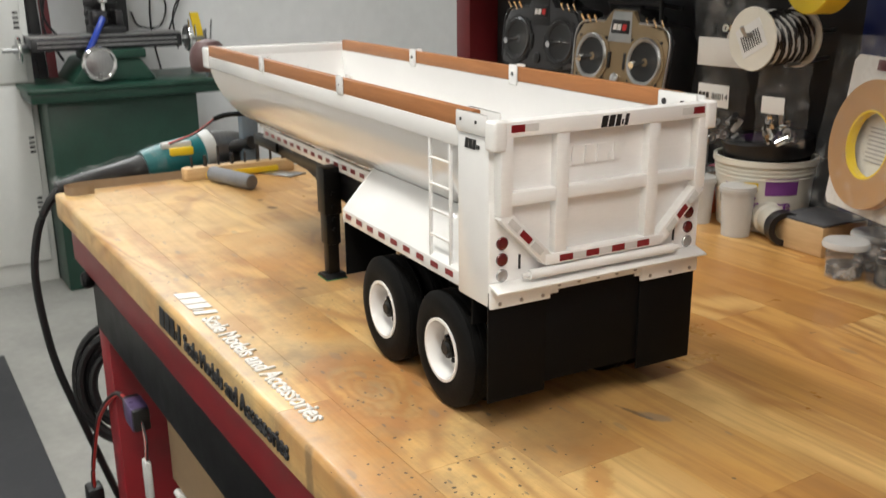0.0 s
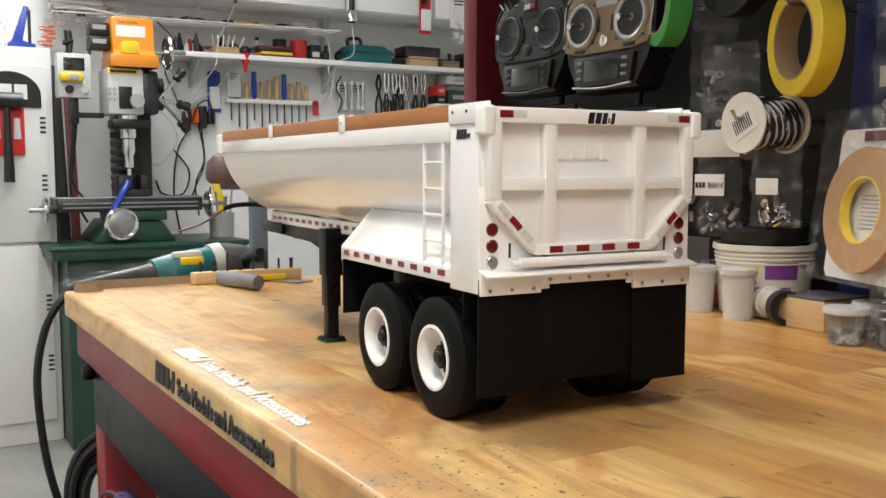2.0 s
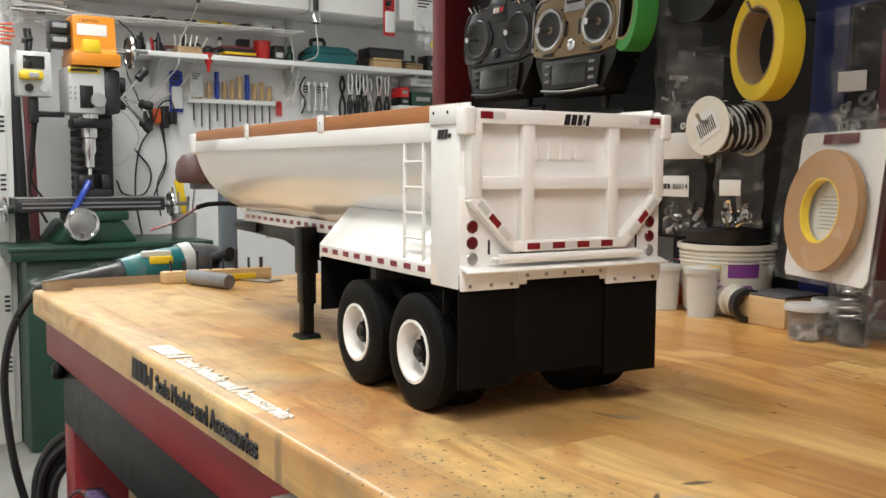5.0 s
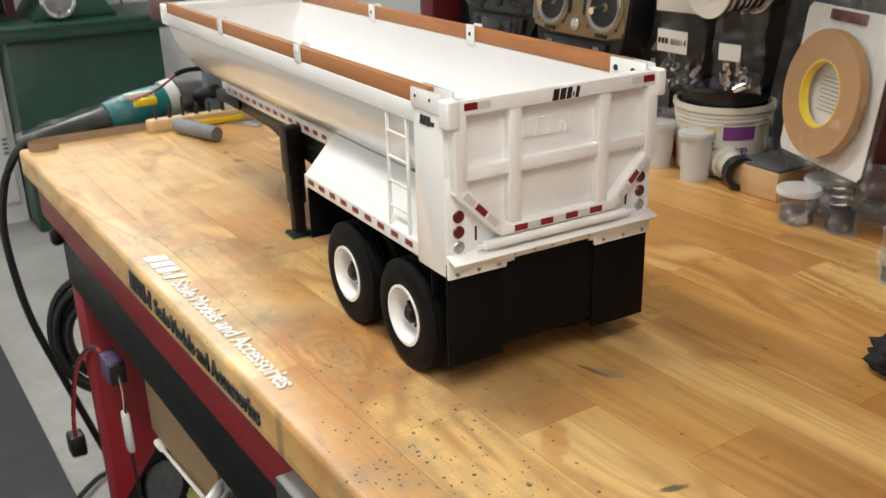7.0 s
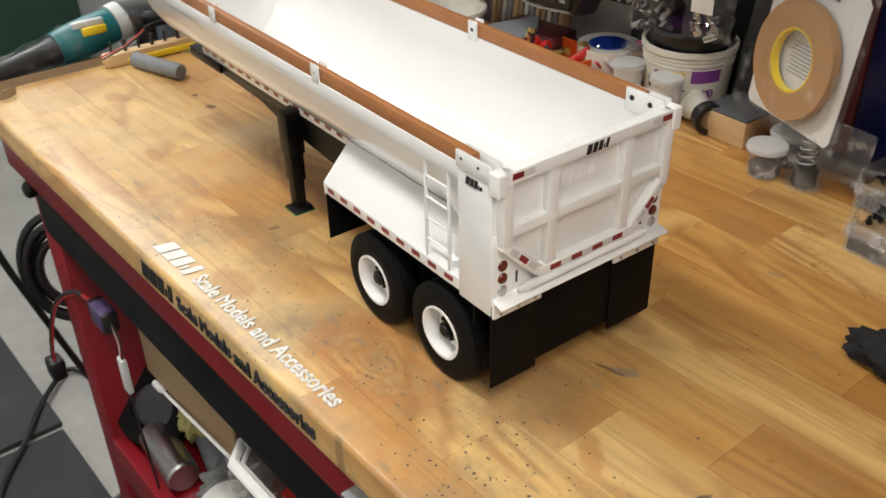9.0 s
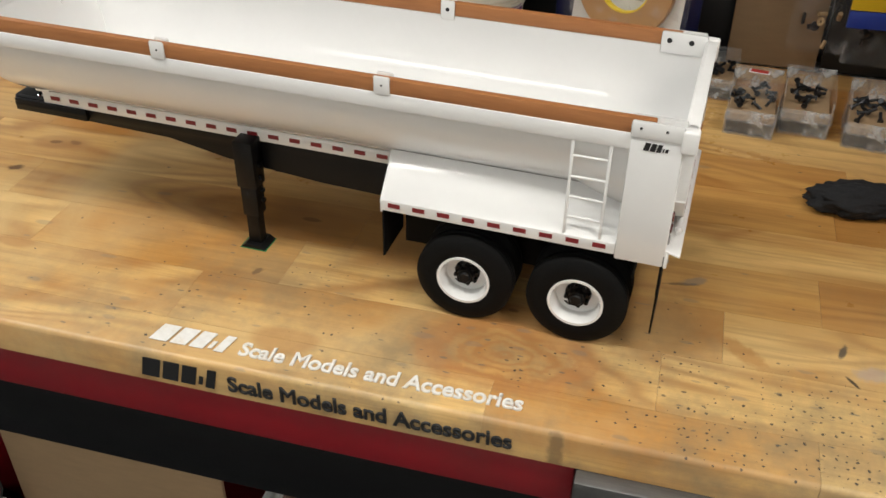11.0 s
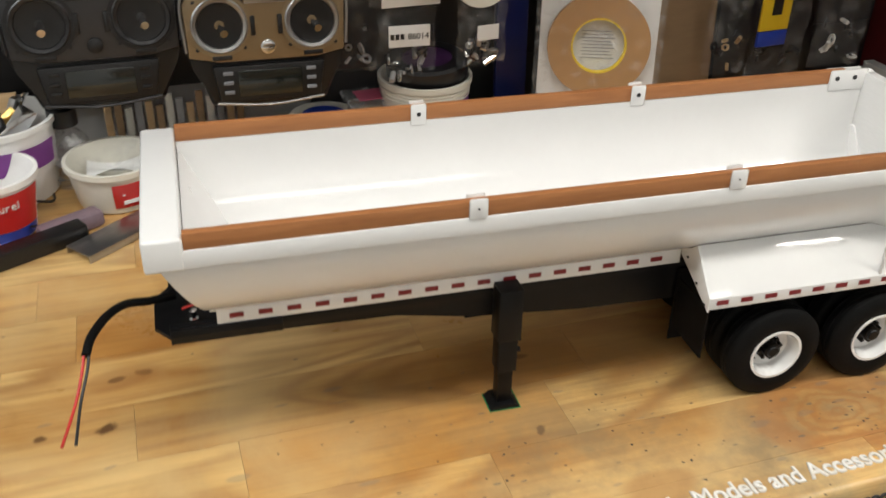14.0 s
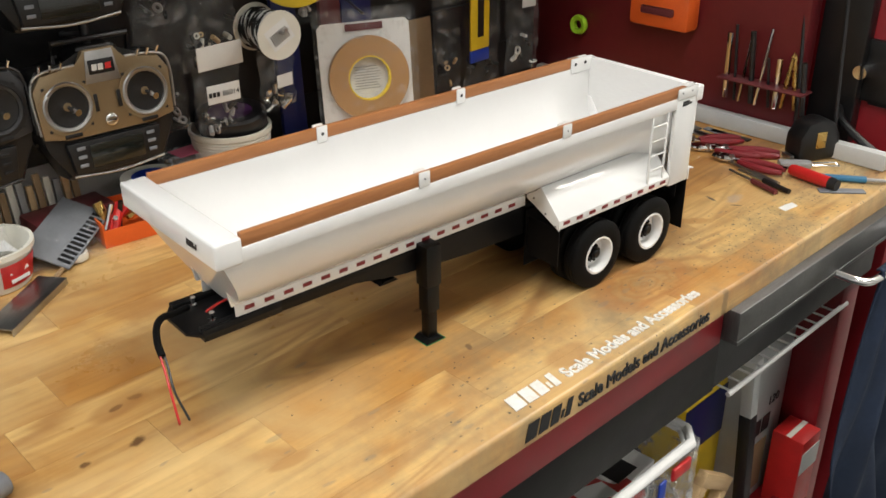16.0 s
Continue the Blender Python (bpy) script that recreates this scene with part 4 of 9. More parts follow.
# ---------------------------------------------------------------- more materials
M_LOCKER = mat("off_white_locker_paint", (0.66, 0.66, 0.63), 0.4, var=0.04, scale=6, bump=0.04, grime=0.12, grime_color=(0.4, 0.39, 0.35))
M_GREEN = mat("dark_green_machine_paint", (0.012, 0.05, 0.032), 0.35, var=0.2, scale=14, bump=0.06, grime=0.3, grime_color=(0.02, 0.02, 0.02))
M_ORANGE = mat("orange_cover_paint", (0.72, 0.25, 0.015), 0.35, var=0.05, scale=14, bump=0.03, coat=0.3)
M_YELLOW = mat("yellow_plastic", (0.80, 0.55, 0.02), 0.4, var=0.06, scale=30, bump=0.03)
M_GREYP = mat("grey_plastic", (0.33, 0.33, 0.33), 0.45, var=0.08, scale=30, bump=0.05)
M_LGREY = mat("light_grey_panel", (0.55, 0.56, 0.55), 0.45, var=0.05, scale=30, bump=0.03)
M_TEAL = mat("teal_tool_plastic", (0.010, 0.13, 0.14), 0.38, var=0.1, scale=40, bump=0.06)
M_BPLAS = mat("black_plastic", (0.007, 0.007, 0.0075), 0.4, var=0.25, scale=50, bump=0.08)
M_BLUE = mat("blue_plastic", (0.015, 0.05, 0.36), 0.35, var=0.1, scale=40, bump=0.04)
M_REDP = mat("red_plastic", (0.55, 0.02, 0.018), 0.35, var=0.1, scale=40, bump=0.04)
M_ORP = mat("orange_plastic", (0.70, 0.11, 0.015), 0.42, var=0.08, scale=40, bump=0.05)
M_CARD = mat("brown_cardboard", (0.36, 0.24, 0.13), 0.75, var=0.08, scale=30, bump=0.1, stretch=(1, 1, 5))
M_PAPER = mat("white_paper", (0.74, 0.74, 0.72), 0.7, var=0.03, scale=60, bump=0.03)
M_CREAM = mat("cream_plastic", (0.72, 0.70, 0.62), 0.35, var=0.03, scale=40, bump=0.03)
M_GLASS = film_mat("frosted_clear_plastic", (0.75, 0.76, 0.76), 0.26, 0.2)
M_BAG = film_mat("clear_bag_film", (0.78, 0.80, 0.80), 0.075, 0.10)
M_GOLD = mat("champagne_gold_plastic", (0.27, 0.20, 0.115), 0.32, 0.45, var=0.06, scale=40, bump=0.03)
M_SILVER = mat("dark_grey_plastic", (0.045, 0.046, 0.05), 0.34, 0.3, var=0.06, scale=40, bump=0.03)
M_FROST = mat("frosted_white_plastic", (0.72, 0.72, 0.70), 0.4, var=0.04, scale=60, bump=0.02, alpha=0.62)
M_NAVY = mat("navy_blue_paint", (0.006, 0.013, 0.095), 0.35, var=0.12, scale=30, bump=0.04)
M_SCREEN = mat("dark_lcd", (0.012, 0.014, 0.012), 0.15, var=0.1, scale=60, bump=0, coat=0.5)
M_GTAPE = mat("green_masking_tape", (0.045, 0.33, 0.06), 0.6, var=0.06, scale=60, bump=0.06)
M_YTAPE = mat("yellow_masking_tape", (0.82, 0.60, 0.03), 0.6, var=0.05, scale=60, bump=0.06)
M_KTAPE = mat("black_tape", (0.010, 0.010, 0.011), 0.4, var=0.1, scale=60, bump=0.06)
M_TAN = mat("tan_transfer_tape", (0.42, 0.235, 0.095), 0.4, var=0.06, scale=60, bump=0.04)
M_BRASS = mat("brass", (0.62, 0.42, 0.14), 0.28, 1.0, var=0.12, scale=60, bump=0.03)
M_DENIM = mat("blue_denim", (0.012, 0.022, 0.048), 0.85, var=0.22, scale=18, bump=0.35, grime=0.35, grime_color=(0.030, 0.048, 0.085))
M_FLEECE = mat("black_fleece", (0.009, 0.009, 0.010), 0.9, var=0.4, scale=90, bump=0.6)
M_GRIP = mat("maroon_grip", (0.22, 0.015, 0.022), 0.45, var=0.12, scale=60, bump=0.08)
M_IRON = mat("dark_steel", (0.065, 0.065, 0.068), 0.38, 0.9, var=0.25, scale=60, bump=0.08)
M_LILAC = mat("purple_ink", (0.20, 0.05, 0.26), 0.5, var=0.05, bump=0)
M_WIREW = mat("white_cord", (0.6, 0.58, 0.52), 0.5, var=0.05, bump=0)
M_GREYR = mat("grey_rubber", (0.20, 0.21, 0.23), 0.6, var=0.12, scale=60, bump=0.1)
M_DUSKRED = mat("dusky_red_paint", (0.13, 0.025, 0.028), 0.45, var=0.15, scale=30, bump=0.05)

# ---------------------------------------------------------------- west side of the shop: locker, mill, shelves


def seat_on(x, y, z):
    return pose(x, y, z)


lk = thing("locker", pose(-3.37, 0, 0), "off-white steel locker with two doors and louvres", "locker")
bm = bmn(); box(bm, -0.36, 0, -0.30, 0.368, 0.0, 1.531, 0.006)
part("body", bm, M_LOCKER, lk)
for z0, z1 in ((0.09, 0.776), (0.790, 1.46)):
    bm = bmn(); box(bm, 0.0005, 0.016, -0.285, 0.345, z0, z1, 0.004)
    d = part("door", bm, M_LOCKER, lk)
    for zz in ((z1 - 0.20), (z0 + 0.25)):
        for k in range(4):
            bm = bmn(); box(bm, 0.016, 0.019, 0.318, 0.338, zz - k * 0.018, zz - k * 0.018 + 0.008, 0.001)
            part("louvre", bm, M_INK, d)
sg = thing("wall_sign", pose(-3.352, 0.215, 1.302), "black arched sign with a white mark and orange triangle", "sign")
bm = bmn()
arch = [(-0.11, 0.0), (0.11, 0.0)] + [(0.11 * math.cos(w), 0.045 + 0.088 * math.sin(w)) for w in [math.pi * k / 16 for k in range(17)]]
prism(bm, arch, 0, 0.003, "x")
part("plate", bm, M_BPLAS, sg)
marks("mark", [0.045, 0.045, 0.045], 0.055, M_PAPER, sg, pose(0.0032, -0.09, 0.03, 90, 0, 90), gap=0.15, lean=0.0, depth=0.0008)
bm = bmn(); prism(bm, [(-0.035, 0.0), (0.035, 0.0), (0.0, 0.042)], 0.0033, 0.0044, "x")
part("triangle", bm, M_ORANGE, sg)
hm = thing("hammer", pose(-3.352, 0.200, 1.02), "black-headed mallet hanging in a red holder on the locker", "hammer")
bm = bmn(); box(bm, 0.0, 0.018, -0.062, 0.062, 0.10, 0.295, 0.008)
part("holder", bm, M_REDP, hm, "red plastic holder")
for k in (-0.035, 0.035):
    bm = bmn(); prism(bm, [(k - 0.014, 0.16), (k + 0.014, 0.16), (k + 0.010, 0.24), (k - 0.010, 0.24)], 0.018, 0.024, "x", 0.003)
    part("hook", bm, M_LGREY, hm)
bm = bmn(); cyl(bm, (0.045, -0.055, 0.305), (0.045, 0.055, 0.305), 0.028, seg=20)
part("head", bm, M_IRON, hm)
bm = bmn(); sweep(bm, [(0.045, 0, 0.28), (0.042, 0, 0.14), (0.040, 0, 0.0)], lambda t: 0.011 + 0.009 * t, 12)
part("handle", bm, M_BPLAS, hm)
bt = thing("spray_bottle", pose(-3.46, 0.190, 1.531), "empty clear plastic bottle on the locker", "bottle")
bm = bmn(); lathe(bm, [(0.030, 0), (0.033, 0.01), (0.033, 0.11), (0.014, 0.14), (0.014, 0.16), (0, 0.16)], 24)
part("body", bm, M_GLASS, bt)
bm = bmn(); cyl(bm, (0, 0, 0.16), (0, 0, 0.178), 0.016, seg=16)
part("cap", bm, M_LGREY, bt)
cl = thing("bar_clamp", pose(-3.45, 0.275, 1.531), "blue bar clamp standing on the locker", "clamp")
bm = bmn(); prism(bm, [(-0.05, 0), (0.05, 0), (0.05, 0.02), (0.0, 0.03), (0.03, 0.16), (0.012, 0.165), (-0.03, 0.03), (-0.05, 0.02)], -0.012, 0.012, "x", 0.003)
part("frame", bm, M_BLUE, cl)
bm = bmn(); cyl(bm, (0, 0.03, 0.02), (0, 0.03, 0.15), 0.006, seg=10)
part("screw", bm, M_IRON, cl)

ml = thing("milling_machine", pose(-3.28, 0.63, 0), "small bench mill with an orange head cover on a green stand", "mill")
bm = bmn(); box(bm, -0.30, 0.10, -0.26, 0.30, 0, 0.73, 0.010)
part("stand", bm, M_GREEN, ml, "dark green steel stand cabinet")
bm = bmn(); box(bm, -0.32, 0.16, -0.32, 0.42, 0.73, 0.772, 0.008)
box(bm, -0.33, 0.17, -0.33, 0.43, 0.765, 0.785, 0.006)
part("chip_tray", bm, M_GREEN, ml)
bm = bmn(); prism(bm, [(-0.16, 0.785), (0.16, 0.785), (0.10, 0.87), (-0.10, 0.87)], -0.24, 0.08, "x", 0.012)
part("base", bm, M_GREEN, ml)
bm = bmn(); box(bm, -0.10, 0.09, -0.10, 0.12, 0.87, 0.905, 0.006)
part("saddle", bm, M_GREEN, ml)
bm = bmn(); box(bm, -0.09, 0.06, -0.28, 0.27, 0.905, 0.955, 0.004)
tb = part("table", bm, M_IRON, ml, "black and steel slotted work table")
for zz in (0.922, 0.938):
    bm = bmn(); box(bm, 0.060, 0.063, -0.26, 0.25, zz - 0.003, zz + 0.003)
    part("slot_strip", bm, M_STEEL, tb)
bm = bmn(); box(bm, -0.092, 0.062, -0.282, 0.272, 0.955, 0.961, 0.002)
part("table_face", bm, M_STEEL, tb)


def handwheel(parent, m, r, spokes=3):
    bm = bmn()
    ring = [(r * math.cos(w), r * math.sin(w), 0) for w in [2 * math.pi * k / 28 for k in range(29)]]
    sweep(bm, ring, r * 0.16, 8, False)
    w_ = part("handwheel", bm, M_CHROME, parent, "polished steel handwheel", m=m)
    bm = bmn(); lathe(bm, [(0, -0.012), (r * 0.95, -0.004), (r * 0.95, 0.004), (r * 0.3, 0.012), (0, 0.012)], 24)
    part("web", bm, M_STEEL, w_)
    bm = bmn(); cyl(bm, (r * 0.7, 0, 0.0), (r * 0.7, 0, 0.06), 0.008, seg=10)
    part("grip", bm, M_STEEL, w_)
    return w_


handwheel(ml, pose(0.150, -0.068, 0.862, 0, 90, 0), 0.055)
handwheel(ml, pose(0.0, -0.315, 0.915, 90, 0, 0), 0.045)
handwheel(ml, pose(0.0, 0.31, 0.93, -90, 0, 0), 0.045)
handwheel(ml, pose(-0.02, 0.165, 1.53, -90, 0, 0), 0.060)
bm = bmn(); cyl(bm, (-0.02, 0.09, 1.53), (-0.02, 0.20, 1.53), 0.012, seg=14); part("wheel_shaft", bm, M_CHROME, ml)
bm = bmn(); cyl(bm, (0.05, -0.068, 0.862), (0.15, -0.068, 0.862), 0.014, seg=14); part("feed_screw", bm, M_STEEL, ml)
bm = bmn(); cyl(bm, (-0.02, -0.28, 0.915), (-0.0, -0.33, 0.915), 0.016, seg=14); part("table_screw", bm, M_STEEL, ml)
bm = bmn(); cyl(bm, (0, 0.26, 0.93), (0, 0.31, 0.93), 0.016, seg=14); part("table_screw", bm, M_STEEL, ml)
bm = bmn(); box(bm, -0.26, -0.09, -0.02, 0.11, 0.785, 1.62, 0.008)
col = part("column", bm, M_BPLAS, ml, "black dovetail column")
for k in range(7):
    bm = bmn(); box(bm, -0.092, -0.075, -0.055, 0.07, 0.99 + k * 0.034, 1.012 + k * 0.034, 0.004)
    part("bellows_fold", bm, M_BPLAS, col)
bm = bmn(); box(bm, -0.12, 0.055, -0.085, 0.050, 1.279, 1.457, 0.008)
hd = part("head", bm, M_LGREY, ml, "light grey gear head with dials")
bm = bmn(); box(bm, -0.12, 0.040, 0.0505, 0.112, 1.283, 1.452, 0.012); cyl(bm, (-0.02, 0.112, 1.40), (-0.02, 0.140, 1.40), 0.030, seg=18); cyl(bm, (0.0, 0.112, 1.335), (0.0, 0.135, 1.335), 0.034, seg=18); part("side_casting", bm, M_IRON, hd, "dark grey iron side casting")
bm = bmn(); box(bm, 0.0555, 0.060, -0.045, 0.005, 1.30, 1.385, 0.002); part("keypad", bm, M_BPLAS, hd)
for k in range(6):
    bm = bmn(); cyl(bm, (0.055, -0.078 + 0.018 * (k % 2), 1.375 - 0.02 * (k // 2)), (0.059, -0.078 + 0.018 * (k % 2), 1.375 - 0.02 * (k // 2)), 0.005, seg=10); part("button", bm, M_GREYP, hd)
bm = bmn(); cyl(bm, (0.055, 0.020, 1.33), (0.080, 0.020, 1.33), 0.027, seg=24); part("knob", bm, M_GREYP, hd)
bm = bmn(); box(bm, 0.0555, 0.058, -0.085, 0.030, 1.432, 1.452, 0.002); bd = part("badge", bm, M_YELLOW, hd, "yellow maker's badge")
bm = bmn(); box(bm, 0.0582, 0.0588, -0.076, 0.022, 1.437, 1.447); part("mark", bm, M_INK, bd)
bm = bmn(); prism(bm, [(-0.10, 1.458), (0.085, 1.458), (0.085, 1.505), (0.050, 1.52), (0.050, 1.651), (-0.14, 1.651), (-0.14, 1.458)], -0.062, 0.094, "y", 0.008)
box(bm, -0.10, 0.086, -0.076, 0.104, 1.458, 1.507, 0.005)
oc = part("motor_cover", bm, M_ORANGE, ml, "glossy orange motor cover")
bm = bmn(); prism(bm, [(-0.038, 1.507), (0.034, 1.507), (0.028, 1.556), (-0.032, 1.556)], 0.045, 0.085, "x", 0.006); part("stop_button", bm, M_YELLOW, oc)
bm = bmn(); box(bm, 0.0502, 0.0515, -0.048, 0.062, 1.575, 1.618); part("notice", bm, M_PAPER, oc)
letters("lettering", "CAUTION", 0.016, M_INK, oc, pose(0.0505, -0.040, 1.625, 90, 0, 90), 0.0004)
bm = bmn(); lathe(bm, [(0.036, 1.279), (0.036, 1.235), (0.030, 1.225), (0.030, 1.19), (0.024, 1.185), (0.026, 1.14), (0.018, 1.12), (0.018, 1.075), (0.008, 1.07), (0.008, 1.02), (0, 1.02)], 24, pose(-0.01, 0.0, 0))
part("spindle", bm, M_CHROME, ml, "steel spindle and drill chuck")
bm = bmn(); box(bm, -0.05, 0.04, -0.07, 0.08, 1.225, 1.262, 0.008); part("quill_clamp", bm, M_BPLAS, ml)
vc = part("vise", (lambda b: (box(b, -0.06, 0.05, -0.055, 0.065, 0.961, 0.99, 0.004), box(b, -0.05, 0.03, -0.050, 0.005, 0.99, 1.045, 0.004), box(b, -0.05, 0.03, 0.035, 0.062, 0.99, 1.045, 0.004), b)[-1])(bmn()), M_IRON, ml, "steel machine vise")
bm = bmn(); sweep(bm, [(0.06, -0.02, 1.02), (0.08, -0.05, 0.97), (0.085, -0.09, 0.90)], 0.012, 10); part("vise_handle", bm, M_BLUE, vc, "blue coated vise handle")
for k, (dy, dz) in enumerate(((0.07, 0.085), (0.075, -0.02), (0.085, -0.10))):
    bm = bmn(); sweep(bm, [(0.03, 0.115, 1.345), (0.045, 0.115 + dy, 1.345 + dz)], 0.006, 8, False)
    lv = part("feed_lever", bm, M_CHROME, ml)
    bm = bmn(); d = Vector((0.015, dy, dz)).normalized(); p = Vector((0.042, 0.115 + dy * 0.85, 1.345 + dz * 0.85))
    sweep(bm, [p + d * (0.011 * q) for q in range(6)], lambda t: 0.012 + 0.008 * abs(math.sin(t * 9)), 12, False)
    part("lever_grip", bm, M_BPLAS, lv)
# control box on its arm
bm = bmn(); box(bm, -0.02, 0.045, -0.262, -0.140, 1.337, 1.502, 0.006); cb = part("control_box", bm, M_LGREY, ml, "grey control box with a display")
bm = bmn(); box(bm, 0.0455, 0.048, -0.240, -0.165, 1.438, 1.485, 0.002); part("display", bm, M_SCREEN, cb)
bm = bmn(); box(bm, 0.0455, 0.075, -0.258, -0.172, 1.395, 1.43, 0.012); part("switch_cover", bm, M_YELLOW, cb, "yellow emergency-stop cover")
bm = bmn(); box(bm, 0.070, 0.078, -0.225, -0.190, 1.400, 1.422, 0.004); part("switch", bm, M_GREYP, cb)
for dy, mt in ((-0.222, M_BPLAS), (-0.170, M_CHROME)):
    bm = bmn(); cyl(bm, (0.045, dy, 1.367), (0.060, dy, 1.367), 0.015, seg=16); part("knob", bm, mt, cb)
bm = bmn(); box(bm, -0.03, 0.02, -0.215, -0.185, 1.24, 1.337, 0.004); box(bm, -0.03, 0.0, -0.215, -0.09, 1.265, 1.285, 0.003); part("arm", bm, M_BPLAS, ml)
for k, zz in enumerate((1.525, 1.578)):
    bm = bmn(); box(bm, -0.05, 0.02, -0.140, -0.064, zz, zz + 0.050, 0.004); r_ = part("readout", bm, M_BPLAS, ml, "black digital readout")
    bm = bmn(); box(bm, 0.0205, 0.0215, -0.128, -0.078, zz + 0.022, zz + 0.040); part("display", bm, M_LENS, r_)
for pts in ([(-0.02, -0.20, 1.24), (-0.03, -0.215, 1.05), (-0.05, -0.17, 0.96), (-0.08, -0.10, 0.90)], [(-0.02, -0.19, 1.24), (-0.05, -0.20, 1.10), (-0.06, -0.21, 0.98), (-0.08, -0.15, 0.86)]):
    bm = bmn(); sweep(bm, pts, 0.005, 8); part("cable", bm, M_BPLAS, ml)

# tall dark slats leaning beside the locker
ln = thing("leaning_boards", pose(-3.52, 0.40, 0), "dark steel straps and boards leaning beside the locker", "boards")
for k, (y0, lean, mt) in enumerate(((0.0, 0.02, M_IRON), (0.035, 0.05, M_BPLAS), (0.06, 0.03, M_DUSKRED))):
    bm = bmn(); prism(bm, [(y0, 0.0), (y0 + 0.035, 0.0), (y0 + 0.030 - lean, 1.48), (y0 - 0.005 - lean, 1.48)], 0.01 * k, 0.01 * k + 0.009, "x", 0.001)
    part("board", bm, mt, ln)

# wall shelves and cabinets
XS = -3.75
sh = thing("wall_shelf", pose(XS, 0, 1.555), "long white wall shelf crowded with tools", "shelf")
bm = bmn(); box(bm, 0.0, 0.20, 0.86, 2.52, 0, 0.022, 0.002); part("board", bm, M_WPLAS, sh)
for yy in (1.0, 1.65, 2.3):
    bm = bmn(); prism(bm, [(0.0, 0.0), (0.17, 0.0), (0.0, -0.12)], yy, yy + 0.012, "y", 0.001); part("bracket", bm, M_LGREY, sh)
ws = thing("wire_shelf", pose(XS, 0, 1.70), "thin white wire shelf under the wall cabinets", "shelf")
for k in range(4):
    bm = bmn(); sweep(bm, [(0.03 + k * 0.06, 0.40, 0), (0.03 + k * 0.06, 1.66, 0.012)], 0.004, 6, False); part("wire", bm, M_WPLAS, ws)
bm = bmn(); box(bm, 0.005, 0.025, 1.655, 1.685, -0.14, 0.20, 0.002); part("standard", bm, M_LGREY, ws)
cbn = []
for k, (y0, y1) in enumerate(((0.40, 1.02), (1.03, 1.64), (1.65, 2.10), (2.11, 2.56))):
    c_ = thing("wall_cabinet", pose(XS, y0, 1.79), "white wall cabinet above the shelves", "cabinet", "wall cabinets")
    bm = bmn(); box(bm, 0, 0.30, 0, y1 - y0, 0, 0.72, 0.003); part("body", bm, M_WPLAS, c_)
    bm = bmn(); box(bm, 0.3005, 0.320, 0.004, y1 - y0 - 0.004, 0.004, 0.716, 0.003); d = part("door", bm, M_WPLAS, c_)
    bm = bmn(); cyl(bm, (0.32, y1 - y0 - 0.06, 0.07), (0.345, y1 - y0 - 0.06, 0.07), 0.012, seg=14); part("handle", bm, M_BPLAS, d)
tr = thing("tool_rail", pose(XS, 0, 1.375), "white slotted rail holding files and screwdrivers", "tool rail")
bm = bmn(); box(bm, 0, 0.045, 1.165, 1.585, 0, 0.020, 0.002); part("rail", bm, M_WPLAS, tr)
for k in range(11):
    yy = 1.19 + k * 0.037
    s_ = thing("screwdriver", pose(XS + 0.028, yy, 1.395), ("blue" if k in (3, 7) else "wooden") + "-handled tool standing in the rail", "screwdriver", "tools in the rail")
    hgt = (0.07, 0.085, 0.075, 0.125, 0.08, 0.09, 0.11, 0.12, 0.08, 0.09, 0.07)[k]
    bm = bmn(); lathe(bm, [(0.005, 0), (0.011, 0.008), (0.013, hgt * 0.5), (0.010, hgt * 0.8), (0.012, hgt), (0, hgt + 0.004)], 12); part("handle", bm, M_BLUE if k in (3, 7) else M_PINE, s_)
    bm = bmn(); cyl(bm, (0, 0, -0.10 - 0.03 * (k % 3)), (0, 0, 0.0), 0.004, seg=8); part("blade", bm, M_IRON, s_)


def shelf_box(name, y0, y1, z0, z1, mt, label, cat, depth=0.13, extra=None, bev=0.004):
    t_ = thing(name, pose(XS + 0.03, y0, z0), label, cat)
    bm = bmn(); box(bm, 0, depth, 0, y1 - y0, 0, z1 - z0, bev); b_ = part("body", bm, mt, t_)
    bm = bmn(); box(bm, -0.002, depth + 0.002, -0.002, y1 - y0 + 0.002, (z1 - z0) * 0.72, (z1 - z0) * 0.78, 0.001); part("lid_edge", bm, extra or M_BPLAS, t_)
    return t_


SZ = 1.577
shelf_box("wooden_box", 1.08, 1.20, SZ, SZ + 0.034, M_PINE, "small open pine box of drill bits on the shelf", "box", extra=M_PINE)
for k in range(5):
    b_ = thing("drill_bit", pose(XS + 0.07 + 0.01 * k, 1.10 + 0.018 * k, SZ + 0.034, 8 - 5 * k, 4, 0), "thin steel bit standing in the wooden box", "drill bit", "bits in the box")
    bm = bmn(); cyl(bm, (0, 0, -0.003), (0, 0, 0.06), 0.003, seg=8); part("shank", bm, M_CHROME, b_)
for k, mt in enumerate((M_DUSKRED, M_YELLOW, M_IRON, M_DUSKRED)):
    b_ = thing("case", pose(XS + 0.04, 1.30 - 0.006 * k, SZ + k * 0.013), "flat dark tool case stacked on the shelf", "case", "stacked cases")
    bm = bmn(); box(bm, 0, 0.12, 0, 0.15, 0.0002, 0.0128, 0.002); part("shell", bm, mt, b_)
rc = thing("tin", pose(XS + 0.09, 1.50, SZ), "dark red round tin on the shelf", "tin")
bm = bmn(); lathe(bm, [(0.036, 0), (0.038, 0.003), (0.038, 0.082), (0.040, 0.084), (0.040, 0.092), (0, 0.094)], 24); part("body", bm, M_REDP, rc)
